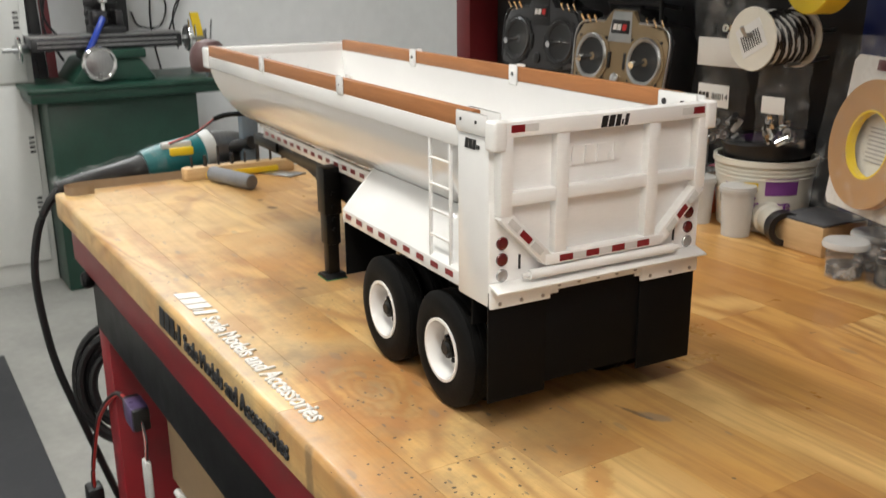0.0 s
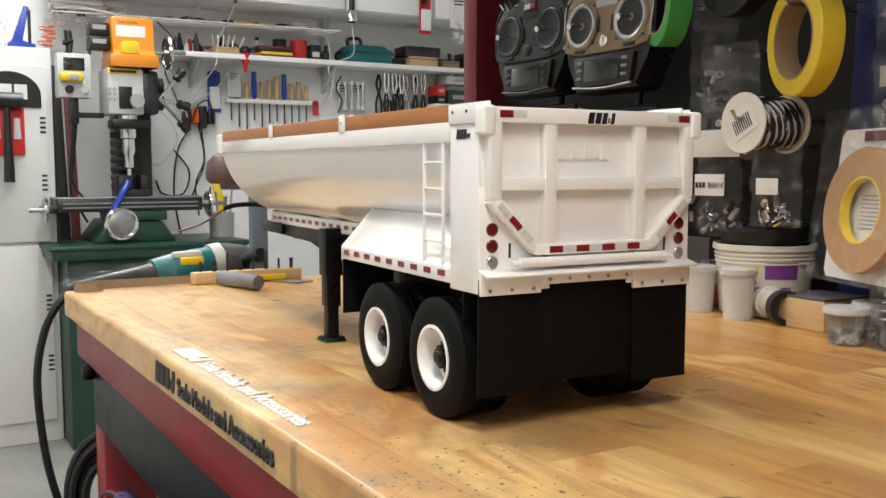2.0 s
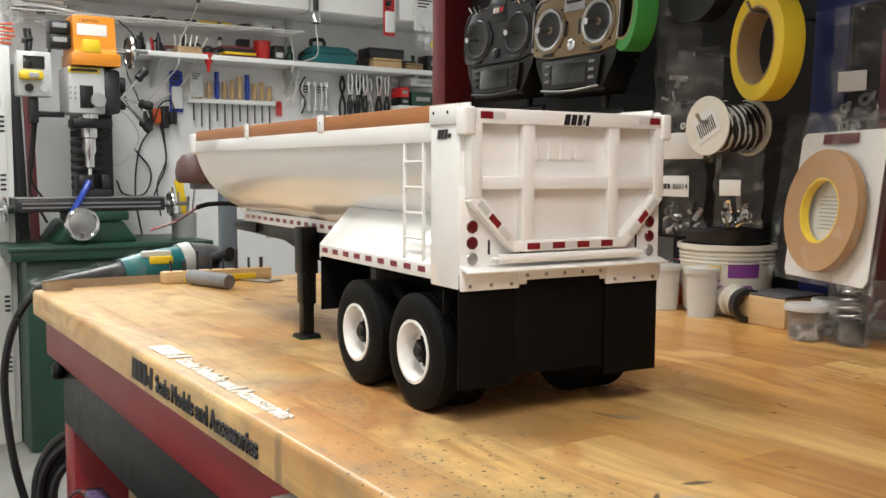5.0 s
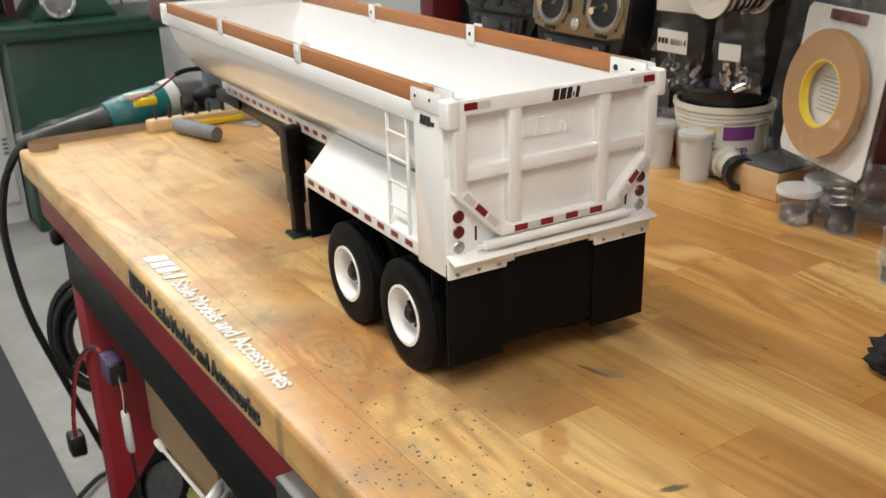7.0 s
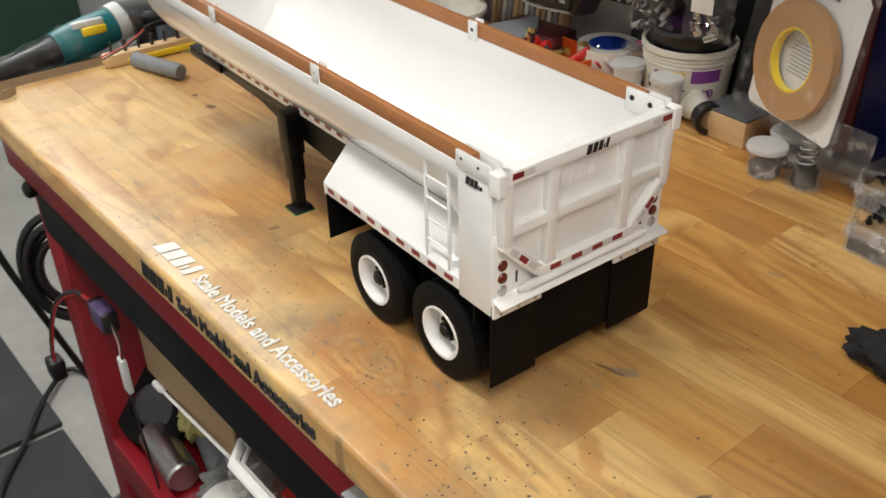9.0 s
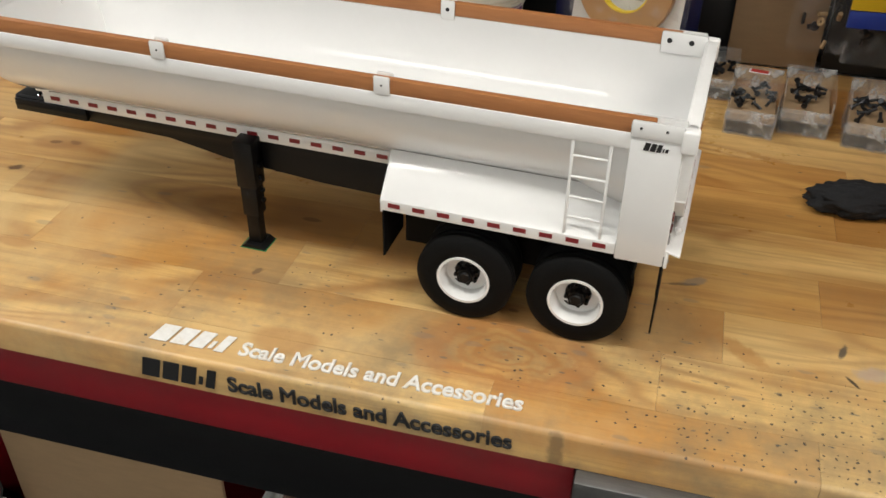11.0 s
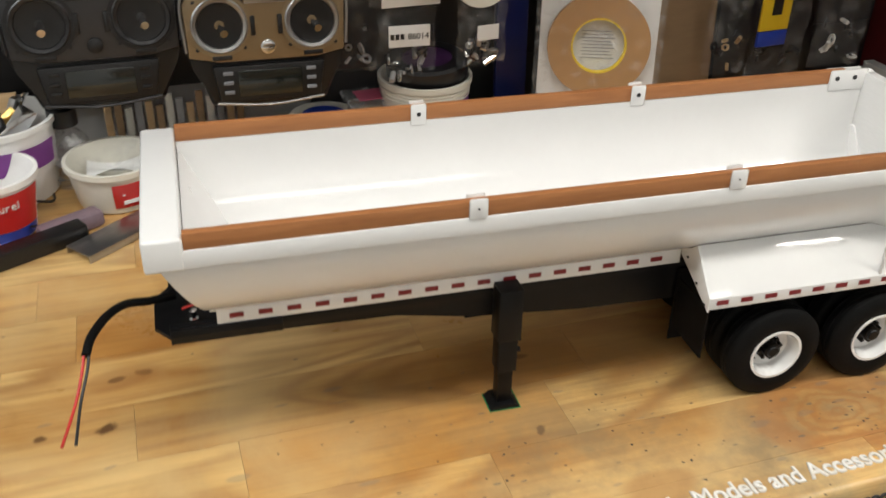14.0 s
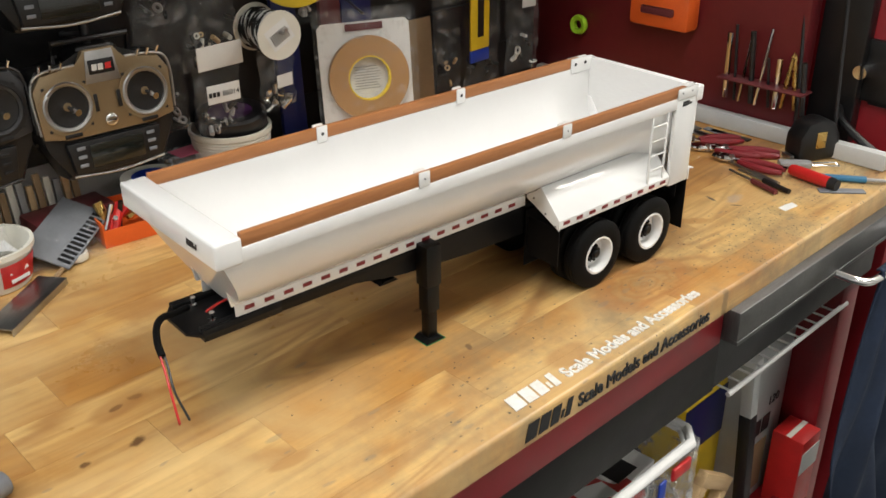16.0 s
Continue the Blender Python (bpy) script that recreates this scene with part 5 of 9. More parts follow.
tbx = shelf_box("tool_case", 1.72, 1.95, SZ, SZ + 0.065, M_TEAL, "teal plastic power tool case on the shelf", "case", 0.15)
bm = bmn(); prism(bm, [(0.0, 0.065), (0.23, 0.065), (0.20, 0.085), (0.02, 0.085)], 0.02, 0.13, "x", 0.006); part("hump", bm, M_TEAL, tbx)
bm = bmn(); sweep(bm, [(0.07, 0.03, 0.083), (0.07, 0.03, 0.115), (0.07, 0.09, 0.12), (0.07, 0.10, 0.083)], 0.009, 8); part("carry_handle", bm, M_BPLAS, tbx)
shelf_box("cutter_box", 2.06, 2.22, SZ, SZ + 0.05, M_PINE, "small brown wooden case on the shelf", "box")
shelf_box("metal_case", 2.04, 2.24, SZ + 0.05, SZ + 0.10, M_IRON, "dark grey metal case on a wooden one", "case", 0.12)
shelf_box("clamp_pile", 1.96, 2.05, SZ, SZ + 0.035, M_BPLAS, "black plastic clamps heaped on the shelf", "clamps", 0.10)
shelf_box("parts_box", 2.26, 2.36, SZ, SZ + 0.04, M_CARD, "open cardboard parts box on the shelf", "box", 0.11)
for k in range(7):
    b_ = thing("jar", pose(XS + 0.08 + 0.03 * (k % 2), 0.90 + 0.022 * k, SZ), "dark small bottle among the shelf clutter", "bottle", "bottles on the shelf")
    hgt = 0.05 + 0.02 * ((k * 7) % 3)
    bm = bmn(); lathe(bm, [(0.010, 0), (0.011, 0.002), (0.011, hgt * 0.7), (0.006, hgt * 0.85), (0.006, hgt), (0, hgt)], 14); part("body", bm, (M_REDP, M_IRON, M_BPLAS, M_LGREY)[k % 4], b_)
# clear tubing on the wire shelf
tu = thing("tubing_bundle", pose(XS + 0.13, 0.40, 1.708), "bundle of clear plastic tubes lying on the wire shelf", "tubing")
for k in range(9):
    bm = bmn(); sweep(bm, [(0.02 * (k % 3) - 0.02, 0.0, 0.008 + 0.016 * (k // 3)), (0.02 * (k % 3) - 0.015, 0.2, 0.014 + 0.016 * (k // 3)), (0.02 * (k % 3), 0.36 - 0.02 * k, 0.006 + 0.014 * (k // 3))], 0.008, 8); part("tube", bm, M_GLASS, tu)
lv = thing("spirit_level", pose(XS + 0.12, 1.18, 1.712), "small yellow level on the wire shelf", "level")
bm = bmn(); box(bm, -0.012, 0.012, 0, 0.16, 0, 0.022, 0.002); part("body", bm, M_YELLOW, lv)
for yy in (0.0, 0.16):
    bm = bmn(); cyl(bm, (0, yy - 0.008, 0.011), (0, yy + 0.008, 0.011), 0.014, seg=14); part("end_cap", bm, M_CREAM, lv)
pt = thing("plate_stack", pose(XS + 0.13, 1.48, 1.712), "stack of pale discs on the wire shelf", "discs")
for k in range(4):
    bm = bmn(); lathe(bm, [(0, k * 0.008), (0.055 - 0.003 * k, k * 0.008), (0.055 - 0.003 * k, k * 0.008 + 0.006), (0, k * 0.008 + 0.006)], 28); part("disc", bm, M_LGREY, pt)

# things hung on the wall
def hung(name, y0, y1, z0, z1, mt, label, cat, group="", x=0.012, marks_mt=None):
    t_ = thing(name, pose(XS + x, (y0 + y1) / 2, z0), label, cat, group)
    w = (y1 - y0) / 2
    bm = bmn(); prism(bm, [(-w, 0), (w, 0), (w, z1 - z0 - 0.01), (0.01, z1 - z0), (-0.01, z1 - z0), (-w, z1 - z0 - 0.01)], 0, 0.003, "x"); part("card", bm, mt, t_)
    bm = bmn(); prism(bm, [(-w * 0.8, (z1 - z0) * 0.08), (w * 0.8, (z1 - z0) * 0.08), (w * 0.8, (z1 - z0) * 0.6), (-w * 0.8, (z1 - z0) * 0.6)], 0.0032, 0.022, "x", 0.004); part("blister", bm, marks_mt or M_BAG, t_)
    for k in range(3):
        bm = bmn(); box(bm, 0.0032, 0.004, -w * 0.7, w * (0.1 + 0.25 * k), (z1 - z0) * (0.66 + 0.09 * k), (z1 - z0) * (0.70 + 0.09 * k)); part("print_bar", bm, M_INK, t_)
    return t_


hung("blister_pack", 1.085, 1.145, 1.33, 1.52, M_BLUE, "blue carded blade pack hanging on the wall", "blister pack", "hung packs", marks_mt=M_PAPER)
hung("blister_pack", 1.165, 1.225, 1.40, 1.52, M_LGREY, "grey carded pack hanging on the wall", "blister pack", "hung packs", x=0.06)
hung("blister_pack", 1.73, 1.79, 1.35, 1.50, M_LGREY, "clear carded wrench set hanging on the wall", "blister pack", "hung packs")
hung("blister_pack", 1.81, 1.88, 1.35, 1.50, M_LGREY, "clear carded wrench set hanging on the wall", "blister pack", "hung packs")
hung("brush_pack", 2.02, 2.08, 1.71, 1.90, M_REDP, "red carded paint brush hanging on the cabinet", "brush", x=0.325, marks_mt=M_PAPER)
hung("driver_pack", 2.19, 2.32, 1.75, 1.92, M_PAPER, "white carded screwdriver set hanging on the cabinet", "blister pack", x=0.325)
hung("price_tag", 1.60, 1.63, 1.33, 1.40, M_REDP, "small red tag hanging under the shelf", "tag")
for k in range(5):
    yy = 1.95 + 0.052 * k
    p_ = thing("pliers", pose(XS + 0.03, yy, 1.34), "steel pliers hanging under the shelf", "pliers", "hung pliers")
    for s in (-1, 1):
        bm = bmn(); sweep(bm, [(0, s * 0.002, 0.20), (0, s * 0.012, 0.15), (0, -s * 0.004, 0.10), (0, -s * 0.015, 0.05), (0, -s * 0.012, 0.0)], 0.006, 8); part("arm", bm, M_CHROME if k % 2 else M_BPLAS, p_)
fl = thing("flashlight", pose(XS + 0.33, 1.665, 1.74), "black hanging work light with a chrome head", "work light")
bm = bmn(); cyl(bm, (0, 0, 0.05), (0, 0, 0.20), 0.013, seg=14); part("body", bm, M_BPLAS, fl)
bm = bmn(); lathe(bm, [(0.012, 0.05), (0.026, 0.02), (0.026, 0.0), (0.022, -0.004), (0, -0.004)], 18); part("head", bm, M_CHROME, fl)
pw = thing("power_strip", pose(XS, 0.965, 1.255), "black and orange plugs on a wall socket", "plugs")
for k, mt in enumerate((M_BPLAS, M_ORP, M_BPLAS, M_BPLAS)):
    bm = bmn(); box(bm, 0.002, 0.045, 0.037 * k, 0.037 * k + 0.034, 0.02 * (k % 2), 0.075 + 0.012 * (k % 3), 0.006); part("plug", bm, mt, pw)
cd = thing("extension_cord", pose(XS + 0.02, 0.9, 0.6), "loose cords looping down the white wall", "cords")
for k, (mt, pts) in enumerate(((M_WIREW, [(0.18, 0.30, 1.05), (0.02, 0.24, 0.86), (0, 0.10, 0.75), (0, 0.08, 0.66)]), (M_BPLAS, [(0, 0.10, 0.66), (0, 0.04, 0.55), (0, 0.02, 0.35), (0, 0.06, 0.1)]), (M_BPLAS, [(0, 0.15, 0.66), (0, 0.16, 0.50), (0.01, 0.12, 0.40), (0, 0.08, 0.30)]), (M_WIREW, [(0.02, 0.76, 1.10), (0.02, 0.72, 0.95), (0.02, 0.78, 0.88), (0.02, 0.74, 0.78)]),
                               (M_BPLAS, [(0, 0.02, 0.56), (0, 0.09, 0.46), (0, 0.06, 0.36), (0, -0.03, 0.36), (0, -0.06, 0.42)]))):
    bm = bmn(); sweep(bm, pts, 0.004, 6); part("cord", bm, mt, cd)
# rods and a yellow rule standing in a can behind the trailer nose
cn = thing("rod_can", pose(-3.30, 1.165, 0.77), "can of metal rods and rules on the mill tray", "can")
cn.matrix_basis = pose(-3.36, 1.02, 0.785)
bm = bmn(); lathe(bm, [(0.05, 0), (0.052, 0.10), (0.050, 0.10), (0.048, 0.004), (0, 0.004)], 20); part("can", bm, M_GREYP, cn)
for k in range(8):
    a = k * 0.8
    bm = bmn(); sweep(bm, [(0.03 * math.cos(a), 0.03 * math.sin(a), 0.006), (0.045 * math.cos(a), 0.05 * math.sin(a), 0.17 + 0.02 * (k % 3))], 0.004, 6, False); part("rod", bm, M_CHROME if k % 2 else M_STEEL, cn)
bm = bmn(); prism(bm, [(0.0, 0.01), (0.035, 0.01), (-0.005, 0.24), (-0.04, 0.24)], -0.004, 0.004, "x"); part("rule", bm, M_YELLOW, cn, "yellow rule")

# ---------------------------------------------------------------- hung on the pegboard


def transmitter(x, y, z, shell, label, tilt=-8, lean=0.0, s=1.0, turn=0.0, dark=False):
    """A radio-control handset, its face towards -y."""
    t_ = thing("rc_transmitter", pose(x, y, z, tilt, lean, turn) @ Matrix.Scale(s, 4), label, "rc transmitter", "radio transmitters")
    face = [(-0.072, -0.030), (-0.060, -0.072), (0.060, -0.072), (0.072, -0.030), (0.086, -0.010), (0.086, 0.040), (0.074, 0.058), (0.030, 0.060), (0.022, 0.076), (-0.022, 0.076), (-0.030, 0.060), (-0.074, 0.058), (-0.086, 0.040), (-0.086, -0.010)]
    bm = bmn(); prism(bm, face, 0.0, 0.040, "y", 0.005); part("case", bm, M_BPLAS, t_)
    upper = [(-0.080, -0.018), (-0.050, -0.024), (0.050, -0.024), (0.080, -0.018), (0.082, 0.036), (0.070, 0.053), (0.028, 0.056), (0.019, 0.072), (-0.019, 0.072), (-0.028, 0.056), (-0.070, 0.053), (-0.082, 0.036)]
    bm = bmn(); prism(bm, upper, -0.005, 0.002, "y", 0.002); fp = part("faceplate", bm, shell, t_)
    for sx in (-1, 1):
        mm = pose(sx * 0.047, -0.006, 0.014, 90, 0, 0)
        bm = bmn(); lathe(bm, [(0.0275, -0.001), (0.0285, 0.0012), (0.0270, 0.0026), (0.0235, 0.0016), (0.0225, -0.001)], 32, mm); g = part("gimbal_ring", bm, M_IRON if dark else M_STEEL, t_, "dark metal gimbal ring" if dark else "steel gimbal ring")
        bm = bmn(); lathe(bm, [(0.0320, -0.001), (0.0325, 0.0006), (0.0286, 0.0008), (0.0284, -0.001)], 32, mm); part("bezel", bm, M_BPLAS if dark else shell, g)
        for q in range(4):
            w = math.pi / 4 + q * math.pi / 2
            bm = bmn(); cyl(bm, (sx * 0.047 + 0.0335 * math.cos(w), -0.0052, 0.014 + 0.0335 * math.sin(w)), (sx * 0.047 + 0.0335 * math.cos(w), -0.0066, 0.014 + 0.0335 * math.sin(w)), 0.0019, seg=8); part("screw", bm, M_INK, t_)
        bm = bmn(); lathe(bm, [(0.0228, 0.0006), (0.017, -0.0005), (0.0, -0.0012)], 28, mm); part("gimbal_cup", bm, M_BPLAS, g)
        bm = bmn(); sweep(bm, [(sx * 0.047, -0.006, 0.014), (sx * 0.047, -0.014, 0.013), (sx * 0.047 + 0.002, -0.028, 0.010)], lambda t: 0.0024 + 0.0016 * (t > 0.6), 10); part("stick", bm, M_CHROME, g)
        bm = bmn(); box(bm, sx * 0.047 - 0.010, sx * 0.047 + 0.010, -0.0072, -0.0048, -0.0215, -0.0165, 0.001); part("trim_switch", bm, M_BPLAS, t_)
        bm = bmn(); box(bm, sx * 0.014 - 0.0025, sx * 0.014 + 0.0025, -0.0072, -0.0048, 0.002, 0.022, 0.001); part("trim_switch", bm, M_BPLAS, t_)
        for k in range(3):
            bm = bmn(); sweep(bm, [(sx * (0.045 + 0.012 * k), -0.001, 0.052), (sx * (0.046 + 0.0125 * k), -0.010, 0.064)], 0.0018, 8, False); part("toggle", bm, M_CHROME, t_)
    lower = [(-0.052, -0.066), (0.052, -0.066), (0.058, -0.028), (-0.058, -0.028)]
    bm = bmn(); prism(bm, lower, -0.007, 0.002, "y", 0.002); sp = part("screen_bezel", bm, M_BPLAS, t_)
    bm = bmn(); box(bm, -0.033, 0.033, -0.0085, -0.0065, -0.060, -0.033, 0.001); part("screen", bm, M_SCREEN, sp)
    for sx in (-1, 1):
        for k in range(3):
            bm = bmn(); box(bm, sx * 0.043 - 0.005, sx * 0.043 + 0.005, -0.0088, -0.0068, -0.037 - 0.010 * k, -0.033 - 0.010 * k, 0.0008); part("button", bm, M_BPLAS if dark else M_GREYR, sp)
    bm = bmn(); sweep(bm, [(-0.056, -0.006, -0.066), (0, -0.009, -0.070), (0.056, -0.006, -0.066)], 0.0016, 8); part("trim_strip", bm, M_IRON if dark else M_STEEL, t_)
    for sx in (-1, 1):
        bm = bmn(); sweep(bm, [(sx * 0.082, -0.004, -0.012), (sx * 0.0835, -0.004, 0.036), (sx * 0.071, -0.004, 0.0545), (sx * 0.030, -0.004, 0.0575)], 0.0016, 8); part("edge_trim", bm, M_IRON if dark else M_STEEL, t_)
    bm = bmn(); prism(bm, [(-0.021, 0.034), (0.021, 0.034), (0.016, 0.070), (-0.016, 0.070)], -0.0058, -0.0048, "y", 0.0004); part("centre_plate", bm, M_BPLAS if dark else M_STEEL, t_)
    bm = bmn(); lathe(bm, [(0.0075, 0), (0.0075, 0.002), (0.0055, 0.003), (0, 0.003)], 16, pose(0, -0.0052, -0.010, 90, 0, 0)); part("roller", bm, M_BPLAS if dark else M_CHROME, t_)
    bm = bmn(); box(bm, -0.0150, 0.0150, -0.0068, -0.0058, 0.044, 0.060, 0.001); bd = part("badge", bm, M_BPLAS, t_)
    marks("mark", [0.006, 0.006], 0.007, M_PAPER, bd, pose(-0.012, -0.0069, 0.048, 90, 0, 0), gap=0.2, lean=0.1)
    marks("mark", [0.007], 0.007, M_REDP, bd, pose(0.004, -0.0069, 0.048, 90, 0, 0), lean=0.1)
    bm = bmn(); sweep(bm, [(-0.045, 0.016, 0.055), (-0.045, 0.012, 0.082), (0.045, 0.012, 0.082), (0.045, 0.016, 0.055)], 0.0035, 8, False); part("carry_handle", bm, M_IRON, t_)
    bm = bmn(); cyl(bm, (0, 0.02, 0.070), (0, 0.022, 0.125), 0.0055, seg=12); part("antenna", bm, M_BPLAS, t_)
    bm = bmn(); sweep(bm, [(0, 0.022, 0.082 * 1), (0, 0.04, 0.084), (0, 0.10 / s, 0.080)], 0.003, 6, False); part("hook", bm, M_STEEL, t_)
    return t_


transmitter(-0.361, 0.588, 1.057, M_GOLD, "champagne radio transmitter with chrome sticks hanging up", tilt=-6, lean=1)
transmitter(-0.528, 0.596, 1.070, M_SILVER, "dark grey radio transmitter with two sticks hanging up", tilt=-6, lean=0, dark=True)
transmitter(-0.386, 0.590, 1.232, M_GOLD, "champagne radio transmitter on the upper hooks", tilt=-4)
transmitter(-0.550, 0.590, 1.238, M_SILVER, "grey radio transmitter on the upper hooks", tilt=-4, dark=True)


def hook(x, y, z, parent):
    bm = bmn(); sweep(bm, [(x, YB - 0.025, z), (x, y - 0.012, z), (x, y - 0.018, z + 0.008)], 0.0022, 6, False)
    return part("peg_hook", bm, M_STEEL, parent)


def tape_roll(x, y, z, ro, ri, w, mt, label, turn=0, tilt=0):
    t_ = thing("tape_roll", pose(x, y, z, 90 + tilt, 0, turn), label, "tape roll", "hung tape rolls")
    bm = bmn(); lathe(bm, [(ri + 0.002, -w / 2), (ro - 0.001, -w / 2), (ro, -w / 2 + 0.001), (ro, w / 2 - 0.001), (ro - 0.001, w / 2), (ri + 0.002, w / 2)], 56, None, True); part("tape", bm, mt, t_)
    bm = bmn(); lathe(bm, [(ri, -w / 2 - 0.0005), (ri + 0.0022, -w / 2 - 0.0005), (ri + 0.0022, w / 2 + 0.0005), (ri, w / 2 + 0.0005)], 48, None, True); part("core", bm, M_CARD, t_)
    return t_


pegs = thing("peg_hooks", pose(0, 0, 0), "row of steel hooks in the pegboard", "hooks")
tape_roll(-0.087, 0.588, 1.189, 0.0565, 0.0380, 0.024, M_YTAPE, "wide yellow masking tape roll on a hook", -24)
hook(-0.087, 0.575, 1.222, pegs)
tape_roll(-0.282, 0.59, 1.258, 0.054, 0.0385, 0.026, M_GTAPE, "green masking tape roll on a hook", -26)
hook(-0.282, 0.58, 1.292, pegs)
tape_roll(-0.186, 0.6, 1.276, 0.050, 0.018, 0.026, M_KTAPE, "black tape roll on a hook", -8)
hook(-0.186, 0.585, 1.298, pegs)
# spool of black and white twisted wire
so = thing("wire_spool", pose(-0.136, 0.560, 1.108, 90, 0, -4) @ Matrix.Scale(0.86, 4), "white spool of black and white twisted wire", "spool")
for z0 in (0.0, -0.072):
    bm = bmn(); lathe(bm, [(0.006, z0), (0.036, z0), (0.0365, z0 + 0.0012), (0.036, z0 + 0.0024), (0.006, z0 + 0.0024)], 36, None, True); part("flange", bm, M_CREAM, so)
bm = bmn()
box(bm, -0.020, 0.020, -0.016, 0.018, 0.0026, 0.0030); lb = part("label", bm, M_PAPER, so, "white barcode label", m=pose(0, 0, 0, 0, 0, 28))
for k in range(9):
    bm = bmn(); box(bm, -0.015 + k * 0.0034, -0.0135 + k * 0.0034, -0.010, 0.008, 0.0031, 0.0034); part("print_bar", bm, M_INK, lb)
bm = bmn(); cyl(bm, (0, 0, -0.070), (0, 0, 0.0), 0.0225, seg=28); part("barrel", bm, M_BPLAS, so)
for s, mt in ((0, M_BPLAS), (1, M_LGREY), (2, M_BPLAS)):
    bm = bmn(); pts = []
    for i in range(620):
        a = i * 0.9 + s * 2 * math.pi / 3
        big = i / 620
        th = big * 2 * math.pi * 19
        r = 0.0268 + 0.0017 * math.cos(a) + 0.0022 * math.sin(th * 0.37) + 0.001 * math.sin(th * 0.11)
        pts.append((r * math.cos(th), r * math.sin(th), -0.066 + big * 0.063 + 0.0018 * math.sin(a)))
    sweep(bm, pts, 0.0015, 5, False); part("wire", bm, mt, so, "white wire" if s == 1 else "black wire")
hook(-0.136, 0.56, 1.112, pegs)


def hung_bag(x, y, z0, z1, w, label, fill=(), card=None, turn=0, n=14, bulge=0.012, seed=1):
    """A clear zip bag on a hook, its small contents heaped in the bottom."""
    r = random.Random(seed)
    t_ = thing("parts_bag", pose(x, y, z0, 0, 0, turn), label, "parts bag", "hung parts bags")
    h = z1 - z0
    for sgn in (-1, 1):
        bm = bmn()
        def fn(u, v, sgn=sgn):
            puff = bulge * math.sin(math.pi * u) * (math.sin(math.pi * min(1, v * 1.25 + 0.02)) ** 0.7 if v < 0.78 else 0.05)
            wr = 0.002 * math.sin(u * 17 + v * 11 + seed) + 0.0016 * math.sin(u * 5 - v * 23 + seed * 2)
            return ((u - 0.5) * w, sgn * (puff + 0.0006) + wr, v * h)
        sheet(bm, fn, 12, 14); part("film", bm, M_BAG, t_, angle=80)
    bm = bmn(); box(bm, -w / 2, w / 2, -0.0016, 0.0016, h * 0.86, h * 0.875, 0.0005); part("zip", bm, M_LENS if False else M_BAG, t_)
    for k in range(n):
        if not fill:
            break
        mt = fill[k % len(fill)]
        px, pz = r.uniform(-0.36, 0.36) * w, r.uniform(0.06, 0.34) * h
        sz = r.uniform(0.0035, 0.008)
        bm = bmn()
        if k % 3:
            cyl(bm, (-sz, 0, 0), (sz, 0, 0), sz * 0.45, seg=8)
        else:
            lathe(bm, [(sz * 0.5, -0.001), (sz, -0.001), (sz, 0.001), (sz * 0.5, 0.001)], 14, pose(0, 0, 0, 90, 0, 0), True)
        part("fitting", bm, mt, t_, m=pose(px, r.uniform(-0.4, 0.4) * bulge, pz, r.uniform(0, 90), r.uniform(0, 180), r.uniform(0, 180)))
    if card:
        cw, ch, cz = card
        bm = bmn(); box(bm, -cw / 2, cw / 2, -bulge - 0.004, -bulge - 0.0034, cz, cz + ch, 0.0002); c_ = part("label_card", bm, M_PAPER, t_, "printed paper label")
    else:
        c_ = None
    bm = bmn(); sweep(bm, [(0, 0.0, h * 0.95), (0, (YB - 0.02 - y) * 0.8, h * 0.95 + 0.004)], 0.002, 6, False); part("peg_hook", bm, M_STEEL, t_)
    return t_, c_


b_, c_ = hung_bag(-0.207, 0.603, 0.985, 1.088, 0.066, "clear bag of small washers with a paper label", (M_STEEL, M_GREYP, M_IRON), (0.046, 0.024, 0.046), -3, seed=3)
letters("lettering", "86014", 0.0095, M_INK, c_, pose(-0.002, -0.0163, 0.0545, 90, 0, 0), 0.0002)
marks("mark", [0.004, 0.004, 0.004], 0.006, M_INK, c_, pose(-0.021, -0.0163, 0.0548, 90, 0, 0), gap=0.25, lean=0)
hung_bag(-0.122, 0.594, 1.000, 1.085, 0.060, "clear bag of steel clips with a pale label", (M_CHROME, M_STEEL), (0.026, 0.017, 0.034), 6, seed=5, n=16)
hung_bag(-0.205, 0.612, 1.070, 1.200, 0.082, "clear bag of cream plastic pieces on a white card", (M_CREAM, M_BPLAS, M_CREAM, M_PINE), (0.066, 0.030, 0.004), 2, seed=8, n=22, bulge=0.016)
hung_bag(-0.262, 0.640, 0.990, 1.150, 0.060, "crumpled clear bag behind the others", (M_GREYP,), None, -6, seed=9, n=8)
hung_bag(0.150, 0.625, 1.10, 1.26, 0.085, "clear blister of chrome sockets with white labels", (M_CHROME, M_IRON), (0.05, 0.02, 0.02), 4, seed=12, n=14)
hung_bag(0.06, 0.640, 1.13, 1.28, 0.080, "clear bag of dark hardware", (M_IRON, M_BPLAS), (0.04, 0.02, 0.06), -4, seed=13, n=14)
hung_bag(0.295, 0.620, 0.935, 1.12, 0.085, "clear hanging pack with a yellow header", (M_BPLAS, M_IRON), None, 3, seed=14, n=12)
hung_bag(0.380, 0.610, 0.945, 1.13, 0.075, "clear hanging pack of dark parts", (M_PAPER, M_IRON), (0.03, 0.02, 0.11), -5, seed=15, n=10)
hung_bag(0.225, 0.630, 0.94, 1.10, 0.070, "crumpled clear hanging bag", (M_IRON, M_PINE), None, 5, seed=16, n=8)
